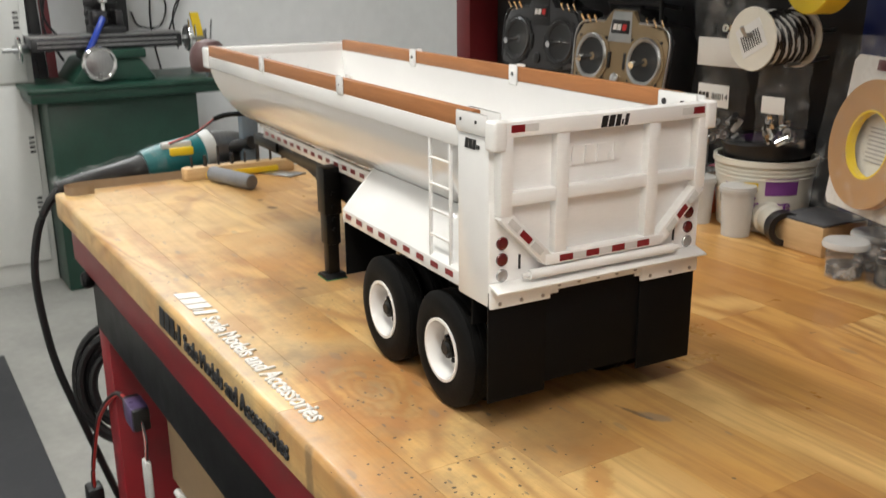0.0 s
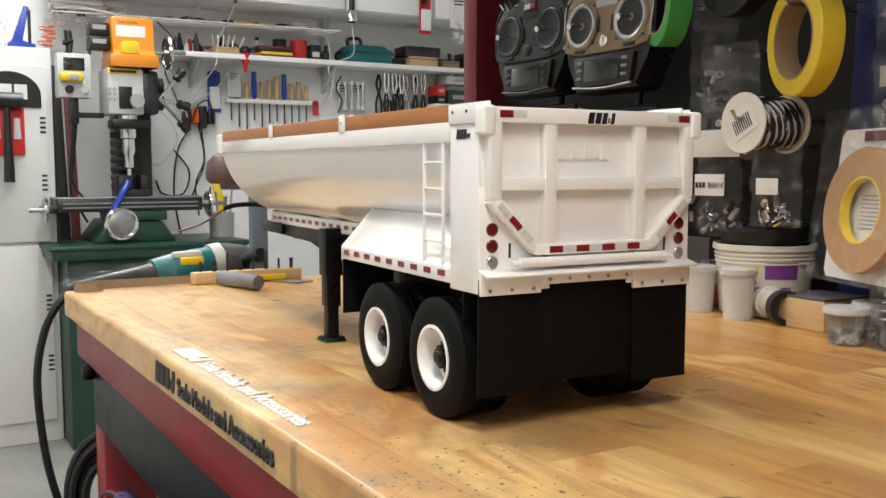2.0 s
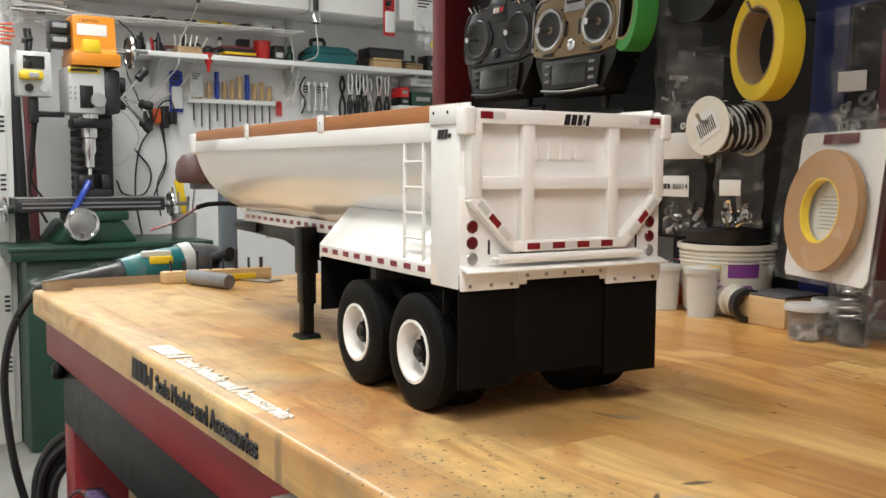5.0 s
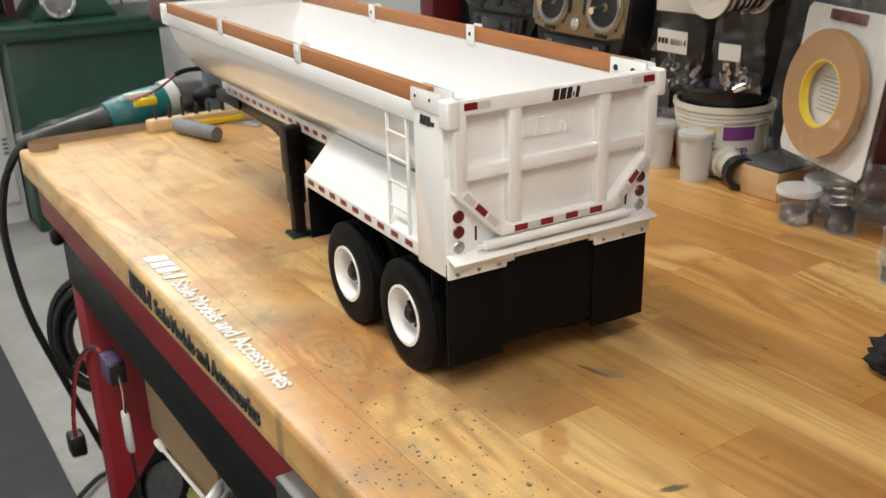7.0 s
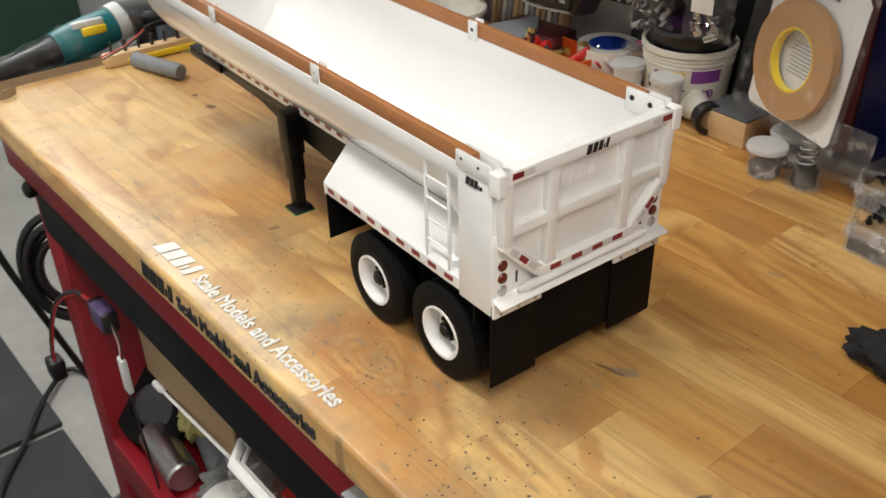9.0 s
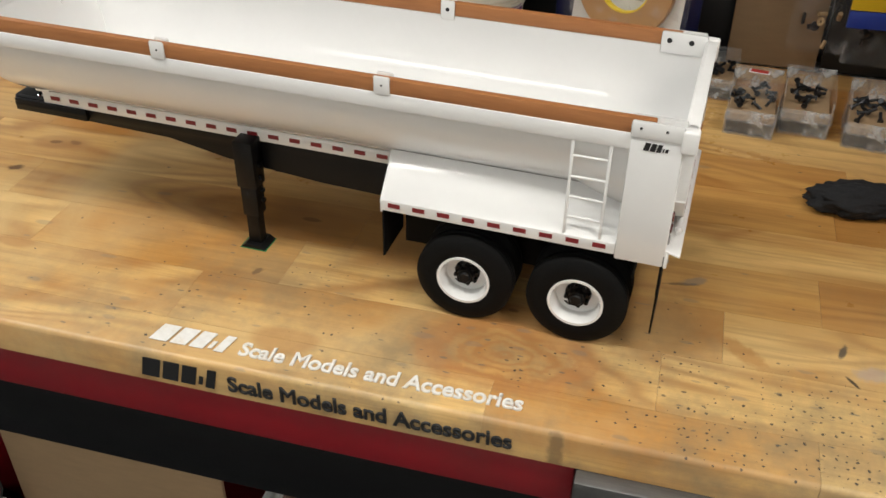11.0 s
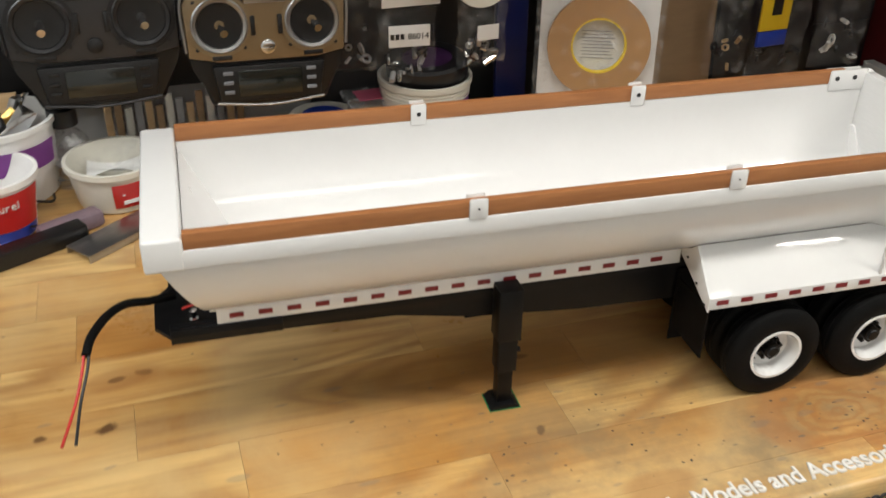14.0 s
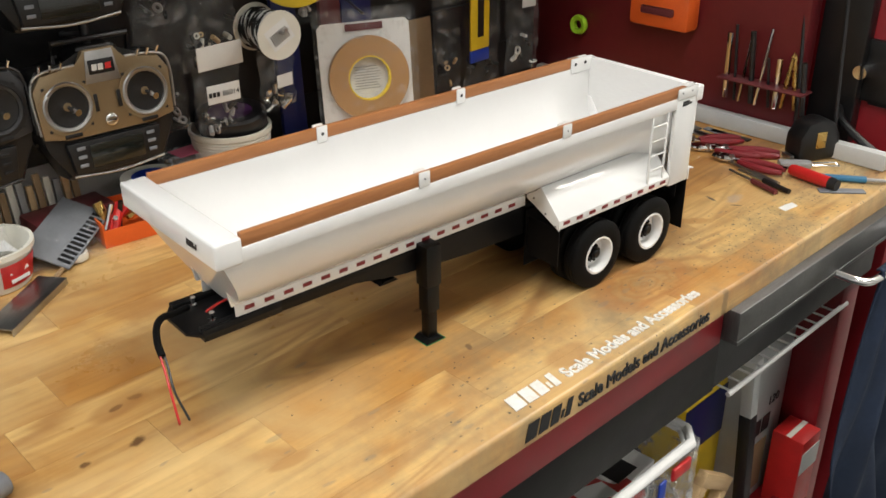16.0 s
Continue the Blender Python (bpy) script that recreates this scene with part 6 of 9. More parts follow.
hung_bag(0.06, 0.60, 1.30, 1.42, 0.07, "clear bag of small hardware high on the board", (M_IRON,), None, 5, seed=17, n=6)
hung_bag(-0.020, 0.650, 1.09, 1.23, 0.060, "clear bag of grey fittings", (M_GREYP, M_STEEL), (0.03, 0.02, 0.05), 5, seed=18, n=10)
hung_bag(-0.255, 0.640, 1.13, 1.27, 0.070, "clear bag hanging under the green tape", (M_BPLAS, M_GREYP), None, 5, seed=19, n=10)
yl = thing("carded_pack", pose(0.268, 0.600, 0.985, 0, 0, 4), "yellow and blue carded pack hanging on the board", "blister pack")
bm = bmn(); box(bm, -0.022, 0.022, -0.002, 0.002, 0.02, 0.135, 0.001); part("card", bm, M_YELLOW, yl)
bm = bmn(); box(bm, -0.007, 0.007, -0.0032, -0.0021, 0.04, 0.12); part("stripe", bm, M_BPLAS, yl)
bm = bmn(); box(bm, -0.022, 0.022, -0.0022, 0.0022, 0.0, 0.0195, 0.001); part("foot_band", bm, M_BLUE, yl)
bm = bmn(); sweep(bm, [(0, 0.0, 0.128), (0, 0.085, 0.130)], 0.002, 6, False); part("peg_hook", bm, M_STEEL, yl)
# a disc of brown tape in a clamshell
pk = thing("tape_pack", pose(0.005, 0.556, 0.957, -7, 0, -22) @ Matrix.Scale(0.79, 4), "clear clamshell pack holding a tan ring of tape", "tape pack")
bm = bmn(); prism(bm, [(-0.078, 0.0), (0.078, 0.0), (0.084, 0.008), (0.084, 0.172), (0.076, 0.180), (-0.076, 0.180), (-0.084, 0.172), (-0.084, 0.008)], 0.006, 0.0075, "y"); part("backing", bm, M_PAPER, pk, "white printed insert")
bm = bmn(); lathe(bm, [(0.0395, -0.006), (0.0730, -0.006), (0.0735, -0.0052), (0.0735, 0.0052), (0.0730, 0.006), (0.0395, 0.006)], 64, pose(0.0, -0.006, 0.083, 90, 0, 0), True); part("tape_ring", bm, M_TAN, pk, "tan transfer tape ring")
bm = bmn(); lathe(bm, [(0.0370, -0.0055), (0.0394, -0.0055), (0.0394, 0.0055), (0.0370, 0.0055)], 48, pose(0.0, -0.006, 0.083, 90, 0, 0), True); part("liner", bm, M_YTAPE, pk, "yellow printed liner")
for k in range(9):
    bm = bmn(); box(bm, -0.024 + 0.002 * (k % 2), 0.024 - 0.003 * (k % 3), 0.0050, 0.0058, 0.062 + 0.0048 * k, 0.0632 + 0.0048 * k); part("print_bar", bm, M_GREYP, pk)
bm = bmn(); prism(bm, [(-0.034, 0.0), (0.034, 0.0), (0.034, 0.012), (-0.034, 0.012)], 0.0030, 0.0056, "y", 0.0005, pose(0, 0, 0.165)); part("header", bm, M_DUSKRED, pk, "dark red printed header")
bm = bmn()
sheet(bm, lambda u, v: ((u - 0.5) * 0.180, -0.016 - 0.004 * math.sin(math.pi * u) + 0.0012 * math.sin(u * 19 + v * 13), -0.004 + v * 0.205), 10, 10)
part("clamshell", bm, M_BAG, pk, angle=80)
bm = bmn(); prism(bm, [(-0.091, -0.006), (0.091, -0.006), (0.091, 0.203), (-0.091, 0.203)], 0.0095, 0.0105, "y"); part("clamshell_back", bm, M_BAG, pk)
bm = bmn(); sweep(bm, [(0, 0.0, 0.193), (0, 0.13, 0.215)], 0.0022, 6, False); part("peg_hook", bm, M_STEEL, pk)
# blue square standing by the wall
bs = thing("blue_straightedge", pose(-0.062, 0.648, 0.90, -3, 0, 0), "dark blue flat bar standing against the wall", "straightedge")
bm = bmn(); box(bm, -0.020, 0.020, -0.004, 0.004, 0.0, 0.33, 0.001); part("bar", bm, M_NAVY, bs)
bm = bmn(); box(bm, -0.020, 0.10, -0.0042, 0.0042, 0.33, 0.37, 0.001); part("arm", bm, M_NAVY, bs)
rb = thing("red_straightedge", pose(0.016, 0.650, 0.90, -2, 0, 0), "dark red flat bar standing against the wall", "straightedge")
bm = bmn(); box(bm, -0.018, 0.018, -0.004, 0.004, 0, 0.30, 0.001); part("bar", bm, M_DUSKRED, rb)
bm = bmn(); box(bm, 0.020, 0.075, -0.004, 0.004, 0, 0.27, 0.001); part("panel", bm, M_NAVY, rb)
dk = thing("black_board", pose(0.30, 0.672, 0.90, -4, 0, 0), "black flat panel leaning on the wall", "panel")
bm = bmn(); box(bm, -0.06, 0.09, -0.004, 0.004, 0, 0.155, 0.001); part("sheet", bm, M_BPLAS, dk)
ct = thing("card_sheet", pose(0.19, 0.672, 0.90, -4, 0, 0), "brown fibreboard sheet leaning on the wall", "board")
bm = bmn(); box(bm, -0.06, 0.045, -0.004, 0.004, 0, 0.15, 0.001); part("sheet", bm, M_CARD, ct)
# green ring and an orange pouch on the east panel
gr_ = thing("green_ring", pose(0.488, 0.575, 1.010, 0, 90, 0), "lime green ring hanging on the maroon panel", "ring")
bm = bmn(); lathe(bm, [(0.008, -0.004), (0.015, -0.006), (0.017, 0.0), (0.015, 0.006), (0.008, 0.004)], 24, None, True); part("ring", bm, mat("lime_plastic", (0.35, 0.62, 0.03), 0.4), gr_)
op = thing("orange_block", pose(0.478, 0.40, 1.038), "orange sanding block hanging on the maroon panel", "sanding block")
bm = bmn(); box(bm, -0.018, 0.018, -0.055, 0.055, 0.0, 0.060, 0.008); part("body", bm, M_ORP, op)
bm = bmn(); box(bm, -0.0205, -0.0182, -0.030, 0.030, 0.022, 0.034, 0.003); part("slot", bm, M_DUSKRED, op)
# bit rack on the east panel
rk = thing("bit_rack", pose(0.497, 0.232, 0.982), "rusty steel rack holding taps and drill bits", "bit rack")
bm = bmn(); box(bm, -0.034, -0.002, -0.085, 0.055, 0.0, 0.003, 0.0008); part("plate", bm, M_DUSKRED, rk)
r = random.Random(4)
for k in range(10):
    yy = -0.078 + k * 0.0138
    ht = r.uniform(0.03, 0.085)
    bt_ = thing("drill_bit", pose(0.480, 0.232 + yy, 0.985, r.uniform(-7, 7), r.uniform(-6, 6), 0), ("brass-coloured step drill" if k in (2, 3) else "steel drill bit") + " standing in the wall rack", "drill bit", "bits in the wall rack")
    bm = bmn()
    if k in (1, 2):
        lathe(bm, [(0.002, -0.03), (0.003, 0.0)] + [(0.0032 + 0.0012 * (q % 2) - 0.0002 * q, 0.006 * q + 0.004) for q in range(8)] + [(0, 0.055)], 14)
    else:
        cyl(bm, (0, 0, -0.035), (0, 0, ht), 0.0022 + 0.002 * (k % 3 == 0), seg=8)
    part("shank", bm, M_BRASS if k in (1, 2) else (M_CHROME if k % 2 else M_IRON), bt_)
for k, (yy, zz, ln_) in enumerate(((0.10, 1.02, 0.30), (0.06, 1.05, 0.26))):
    rd = thing("steel_rod", pose(0.490, 0.10 + 0.06 * k, 0.904, -6, 3, 0), "long thin steel rod leaning on the maroon panel", "rod")
    bm = bmn(); cyl(bm, (0, 0, 0), (0, 0, ln_), 0.0028, seg=8); part("rod", bm, M_IRON, rd)
# red cabinet beyond the bench end
rc_ = thing("red_cabinet", pose(0.56, 0.0, 0.0), "dark red steel tool cabinet beside the bench", "tool cabinet")
bm = bmn(); box(bm, 0.0, 0.45, 0.02, 0.66, 0.0, 1.45, 0.006); part("body", bm, M_RED, rc_)
bm = bmn(); box(bm, -0.012, -0.0005, 0.05, 0.115, 0.97, 1.06, 0.004); d = part("lock_plate", bm, M_BPLAS, rc_)
bm = bmn(); cyl(bm, (-0.03, 0.10, 1.015), (-0.012, 0.10, 1.015), 0.010, seg=14); part("knob", bm, M_CHROME, d)
bm = bmn(); box(bm, -0.010, -0.0005, 0.02, 0.09, 0.965, 0.985, 0.004); part("pull", bm, M_BPLAS, rc_)
bm = bmn(); box(bm, -0.0025, -0.0005, 0.085, 0.135, 1.035, 1.047); part("name_plate", bm, M_LGREY, rc_)
bm = bmn(); sweep(bm, [(-0.03, 0.12, 0.96), (-0.05, 0.10, 0.945), (-0.06, 0.05, 0.92), (-0.06, 0.01, 0.905)], 0.006, 8); part("hose", bm, M_BPLAS, rc_)
bm = bmn(); box(bm, -0.026, -0.0005, 0.10, 0.17, 0.905, 1.30, 0.003); part("edge_strip", bm, M_BPLAS, rc_)
# pale skirting along the east end of the bench
bm = bmn(); box(bm, 0.478, 0.4955, 0.02, 0.66, 0.9005, 0.925, 0.002)
structure("trim", bm, M_LGREY, "pale grey upstand along the bench end", "trim")

# ---------------------------------------------------------------- standing on the bench
Z = TOP + 0.0003


def tub(name, x, y, h, r0, r1, mt, label, cat, band=None, group=""):
    t_ = thing(name, pose(x, y, Z), label, cat, group)
    bm = bmn(); lathe(bm, [(0, 0), (r0, 0), (r0 + 0.002, 0.002), (r1, h - 0.006), (r1 + 0.0028, h - 0.006), (r1 + 0.0028, h), (r1 - 0.0012, h), (r0 - 0.001, 0.003), (0, 0.003)], 40); part("body", bm, mt, t_)
    if band:
        z0, z1, a0, a1, bmt = band
        bm = bmn()
        def fn(u, v):
            a = math.radians(a0 + (a1 - a0) * u); z = z0 + (z1 - z0) * v
            rr = r0 + 0.0026 + (r1 - r0) * z / h
            return (rr * math.cos(a), rr * math.sin(a), z)
        sheet(bm, fn, 16, 2, 0.0003); part("label", bm, bmt, t_)
    return t_


# large white tub with purple print and a black lid ring lying on it
bk = tub("plastic_bucket", -0.174, 0.640, 0.078, 0.046, 0.053, M_CREAM, "white plastic bucket with purple print by the wall", "bucket")
for k in range(3):
    bm = bmn(); rr = 0.0525 - 0.0004 * k
    lathe(bm, [(rr - 0.002, 0.0660 - 0.0045 * k), (rr + 0.0014, 0.0664 - 0.0045 * k), (rr + 0.0014, 0.0682 - 0.0045 * k), (rr - 0.002, 0.0686 - 0.0045 * k)], 40, None, True); part("rim_ring", bm, M_CREAM, bk)


def on_bucket(name, a0, a1, z0, z1, mt, label=""):
    bm = bmn()
    def fn(u, v):
        a = math.radians(a0 + (a1 - a0) * u); z = z0 + (z1 - z0) * v
        rr = 0.0484 + 0.005 * z / 0.072
        return (rr * math.cos(a), rr * math.sin(a), z)
    sheet(bm, fn, 10, 2, 0.0003); part(name, bm, mt, bk, label)


on_bucket("print_panel", 312, 352, 0.042, 0.060, M_LILAC, "purple printed panel")
on_bucket("print_panel", 250, 275, 0.028, 0.042, M_INK, "dark barcode")
on_bucket("print_panel", 288, 304, 0.046, 0.055, M_YELLOW, "yellow printed oval")
on_bucket("print_panel", 262, 284, 0.045, 0.052, M_LILAC)
for k, ch in enumerate("Creme"):
    a = math.radians(286 + k * 12)
    rr = 0.0508
    letters("lettering", ch, 0.023 if k == 0 else 0.019, M_LILAC, bk, Matrix.Translation((rr * math.cos(a), rr * math.sin(a), 0.025)) @ pose(0, 0, 0, 90, 0, math.degrees(a) + 90), 0.0003)
kl = thing("plastic_ring", pose(-0.171, 0.640, Z + 0.078, 4, -3, 0), "dark plastic ring resting on the bucket", "lid")
bm = bmn(); lathe(bm, [(0.030, 0.0), (0.046, 0.0), (0.048, 0.003), (0.048, 0.018), (0.044, 0.021), (0.030, 0.021)], 40, None, True); part("ring", bm, M_KTAPE, kl)
bm = bmn(); lathe(bm, [(0, 0.017), (0.0295, 0.017), (0.0295, 0.020), (0, 0.020)], 30); part("disc", bm, mat("purple_lid_plastic", (0.06, 0.02, 0.08), 0.3), kl)
# frosted cups
for x, y, h, r in ((-0.217, 0.585, 0.050, 0.0175), (-0.154, 0.577, 0.052, 0.0175)):
    t_ = thing("plastic_cup", pose(x, y, Z), "empty frosted plastic cup on the bench", "cup", "frosted cups")
    bm = bmn(); lathe(bm, [(0, 0.001), (r * 0.85, 0), (r, h - 0.004), (r + 0.002, h - 0.004), (r + 0.002, h), (r - 0.0012, h), (r * 0.85 - 0.0012, 0.002), (0, 0.002)], 30); part("wall", bm, M_FROST, t_)
    bm = bmn(); lathe(bm, [(0, h + 0.0003), (r + 0.001, h + 0.0003), (r + 0.001, h + 0.002), (0, h + 0.002)], 30); part("lid", bm, M_FROST, t_)
pp = thing("pipe_fitting", pose(-0.126, 0.600, Z + 0.018, 90, 0, 62), "white plastic pipe elbow lying on its side", "pipe fitting")
bm = bmn(); lathe(bm, [(0.012, -0.022), (0.0175, -0.022), (0.0175, -0.006), (0.0145, -0.004), (0.0145, 0.022), (0.012, 0.022)], 28, None, True); part("pipe", bm, M_CREAM, pp)
bm = bmn(); lathe(bm, [(0.0115, 0.0225), (0.0178, 0.0225), (0.0178, 0.036), (0.0115, 0.036)], 28, None, True); part("coupling", bm, M_KTAPE, pp)
bm = bmn(); lathe(bm, [(0, -0.020), (0.0119, -0.020), (0.0119, -0.018), (0, -0.018)], 24); part("plug", bm, M_CREAM, pp)
wb = thing("sanding_block", pose(-0.076, 0.611, Z, 0, 0, -4), "pine block faced with dark abrasive paper", "sanding block")
bm = bmn(); box(bm, -0.031, 0.031, -0.030, 0.034, 0, 0.030, 0.001); part("block", bm, M_PINE, wb)
bm = bmn(); box(bm, -0.0305, 0.0305, -0.0295, 0.0335, 0.0302, 0.0325, 0.0005); part("abrasive", bm, mat("grey_abrasive", (0.10, 0.10, 0.105), 0.9, var=0.3, scale=300, bump=0.5), wb)
for k, (x, y, h, r, lid) in enumerate(((0.000, 0.549, 0.028, 0.0185, True), (0.001, 0.590, 0.030, 0.0190, True))):
    t_ = thing("sample_jar", pose(x, y, Z), "small clear jar of dark grit with a frosted lid", "jar", "sample jars")
    bm = bmn(); lathe(bm, [(0, 0.001), (r * 0.9, 0), (r * 0.95, h), (r * 0.9, h), (r * 0.86, 0.002), (0, 0.002)], 28); part("glass", bm, M_GLASS, t_)
    bm = bmn(); lathe(bm, [(0, 0.003), (r * 0.84, 0.003), (r * 0.86, 0.012), (0, 0.013)], 24); part("contents", bm, M_BPLAS, t_)
    bm = bmn(); lathe(bm, [(0, h + 0.0003), (r * 1.12, h + 0.0003), (r * 1.15, h + 0.003), (r * 1.08, h + 0.006), (0, h + 0.006)], 28); part("lid", bm, M_FROST, t_)
sj = thing("spring_jar", pose(0.041, 0.557, Z), "tall clear tube holding a brass coil spring", "jar")
bm = bmn(); lathe(bm, [(0, 0.001), (0.0205, 0), (0.0205, 0.066), (0.0190, 0.066), (0.0190, 0.002), (0, 0.002)], 28); part("glass", bm, M_BAG, sj)
bm = bmn(); sweep(bm, [((0.0055 + 0.0055 * (1 - q / 90)) * math.cos(q * 0.42), (0.0055 + 0.0055 * (1 - q / 90)) * math.sin(q * 0.42), 0.022 + q * 0.0005) for q in range(90)], 0.0013, 6, False); part("spring", bm, M_STEEL, sj)
bm = bmn(); cyl(bm, (0, 0, 0.003), (0, 0, 0.022), 0.0125, seg=20); part("plug", bm, M_BPLAS, sj)
cp = thing("acrylic_strip", pose(0.052, 0.592, Z, -6, 0, -6), "clear acrylic strip standing behind the jars", "acrylic strip")
bm = bmn(); box(bm, -0.03, 0.035, -0.0015, 0.0015, 0, 0.058, 0.0004); part("strip", bm, M_GLASS, cp)
tb_ = thing("grey_tube", pose(0.062, 0.612, Z + 0.009, 0, 90, 4), "short grey steel tube lying by the wall", "tube")
bm = bmn(); lathe(bm, [(0.006, -0.035), (0.009, -0.035), (0.009, 0.035), (0.006, 0.035)], 20, None, True); part("tube", bm, M_STEEL, tb_)


def bin_box(x, y, turn, fill, label, w=0.052, d=0.075, h=0.048):
    """A clear drawer bin with a white front lip and screws heaped inside."""
    t_ = thing("parts_bin", pose(x, y, Z, 0, 0, turn), label, "parts bin", "clear parts bins")
    bm = bmn()
    for a in ((-w / 2, w / 2, -d / 2, d / 2, 0, 0.0015), (-w / 2, -w / 2 + 0.0013, -d / 2, d / 2, 0.0015, h), (w / 2 - 0.0013, w / 2, -d / 2, d / 2, 0.0015, h), (-w / 2 + 0.0013, w / 2 - 0.0013, d / 2 - 0.0013, d / 2, 0.0015, h), (-w / 2 + 0.0013, w / 2 - 0.0013, -d / 2, -d / 2 + 0.0013, 0.0015, h * 0.62)):
        box(bm, *a)
    part("tray", bm, M_GLASS, t_)
    bm = bmn(); box(bm, -w / 2 - 0.001, w / 2 + 0.001, -d / 2 - 0.005, -d / 2 - 0.0004, h * 0.36, h * 0.62, 0.0015); part("front_lip", bm, M_GLASS, t_)
    bm = bmn(); box(bm, -w / 2 + 0.002, w / 2 - 0.002, -d / 2 + 0.002, d / 2 - 0.002, 0.0018, h * 0.33, 0.001); part("floor_insert", bm, M_BPLAS, t_)
    bm = bmn(); box(bm, -w / 2 + 0.002, w / 2 - 0.002, -d / 2 + 0.003, d / 2 - 0.003, h * 0.335, h * 0.5, 0.001); part("divider", bm, M_CARD, t_)
    r = random.Random(int(x * 1000))
    for k in range(16):
        bm = bmn(); cyl(bm, (-0.005, 0, 0), (0.005, 0, 0), 0.0018, seg=6); cyl(bm, (0.005, 0, 0), (0.007, 0, 0), 0.0033, seg=6)
        part("screw", bm, fill, t_, m=pose(r.uniform(-0.35, 0.35) * w, r.uniform(-0.3, 0.36) * d, h * 0.5 + r.uniform(0.003, 0.009), r.uniform(-30, 30), r.uniform(-40, 40), r.uniform(0, 360)))
    return t_


bin_box(0.160, 0.512, -4, M_KTAPE, "clear plastic bin heaped with small black screws")
bin_box(0.216, 0.529, -4, M_IRON, "clear plastic bin half full of black screws")
bin_box(0.282, 0.514, -6, M_IRON, "clear plastic bin of mixed dark screws")
bin_box(0.120, 0.586, -3, M_KTAPE, "clear plastic bin of dark fittings by the wall", 0.045, 0.06, 0.04)
pb = thing("screw_bag", pose(0.160, 0.504, Z + 0.034, -12, 0, -8), "loose clear bag of black screws with a red-edged sticker", "parts bag")
bm = bmn(); sheet(bm, lambda u, v: ((u - 0.5) * 0.050, (v - 0.5) * 0.070, 0.006 + 0.018 * math.sin(math.pi * u) * math.sin(math.pi * v) + 0.003 * math.sin(u * 14 + v * 9)), 10, 10); part("film", bm, M_BAG, pb, angle=80)
bm = bmn(); box(bm, -0.012, 0.010, -0.008, 0.010, 0.0262, 0.0268, 0.0002); part("sticker", bm, M_PAPER, pb)
bm = bmn(); box(bm, -0.010, 0.008, -0.006, 0.008, 0.0268, 0.0271); part("sticker_centre", bm, M_REDP, pb)
# black fuzzy cloth
fz = thing("fuzzy_cloth", pose(0.262, 0.352, Z, 0, 0, 8), "crumpled black fleece cloth lying on the bench", "cloth")
bm = bmn()
bmesh.ops.create_icosphere(bm, subdivisions=5, radius=1)
for v in bm.verts:
    n = noise.fractal(v.co * 2.3, 1.0, 2.0, 4) * 0.22 + noise.noise(v.co * 19) * 0.05
    q = v.co * (1 + n)
    v.co = Vector((q.x * 0.050, q.y * 0.021, max(0.0, q.z * 0.016 + 0.013)))
part("cloth", bm, M_FLEECE, fz, angle=180)

# tubs of scrap at the west end
t1 = tub("yogurt_tub", -0.642, 0.532, 0.066, 0.031, 0.042, M_WPLAS, "empty white plastic tub with a red label", "tub", (0.016, 0.056, 225, 345, M_REDP))
for k, ch in enumerate("Naturel"):
    a = math.radians(256 + k * 8.2); rr = 0.031 + 0.0034 + 0.011 * 0.042 / 0.066
    letters("lettering", ch, 0.0115, M_PAPER, t1, Matrix.Translation((rr * math.cos(a), rr * math.sin(a), 0.040)) @ pose(0, 0, 0, 90, 0, math.degrees(a) + 90), 0.0003)
bm = bmn()
def t1band(u, v):
    a = math.radians(225 + 120 * u); z = 0.004 + 0.0115 * v
    rr = 0.031 + 0.0026 + 0.011 * z / 0.066
    return (rr * math.cos(a), rr * math.sin(a), z)
sheet(bm, t1band, 16, 2, 0.0003); part("label_foot", bm, M_BLUE, t1, "blue lower label band")
t2 = tub("scrap_tub", -0.640, 0.622, 0.085, 0.048, 0.057, M_WPLAS, "white plastic tub full of metal offcuts", "tub", (0.040, 0.066, 250, 340, M_LILAC))
r = random.Random(11)
for k in range(22):
    a, q = r.uniform(0, 6.28), r.uniform(0, 0.030)
    bm = bmn()
    p0 = Vector((q * math.cos(a), q * math.sin(a), 0.06)); d = Vector((r.uniform(-0.6, 0.6), r.uniform(-0.6, 0.6), 0.9)).normalized()
    if k % 2:
        sweep(bm, [p0 - d * 0.02, p0 + d * r.uniform(0.03, 0.06)], r.uniform(0.0014, 0.0028), 6, False)
    else:
        box(bm, -0.003, 0.003, -0.010, 0.010, -0.02, 0.045, 0.0004, 2, Matrix.Translation(p0) @ pose(0, 0, 0, r.uniform(-50, 50), r.uniform(-50, 50), r.uniform(0, 180)))
    part("offcut", bm, (M_STEEL, M_IRON, M_CHROME, M_BRASS, M_PINE)[k % 5], t2)
t3 = tub("cream_tub", -0.530, 0.575, 0.048, 0.038, 0.047, M_CREAM, "white plastic tub with a red label holding packets", "tub", (0.008, 0.036, 265, 330, M_REDP))
for k in range(3):
    bm = bmn(); sheet(bm, lambda u, v, k=k: ((u - 0.5) * 0.055, (v - 0.5) * 0.05, 0.035 + 0.008 * k + 0.010 * math.sin(3 * u + k) * math.cos(4 * v + k)), 8, 8); part("packet", bm, M_BAG if k else M_PAPER, t3, angle=80, m=pose(0, 0, 0, 0, 0, 40 * k))
for k in range(2):
    bm = bmn(); box(bm, -0.012, 0.012, -0.0006, 0.0006, 0.010 + 0.010 * k, 0.014 + 0.010 * k); part("print_bar", bm, M_PAPER, t3, m=pose(0.0165, -0.0405, 0.003, 0, 0, 20))
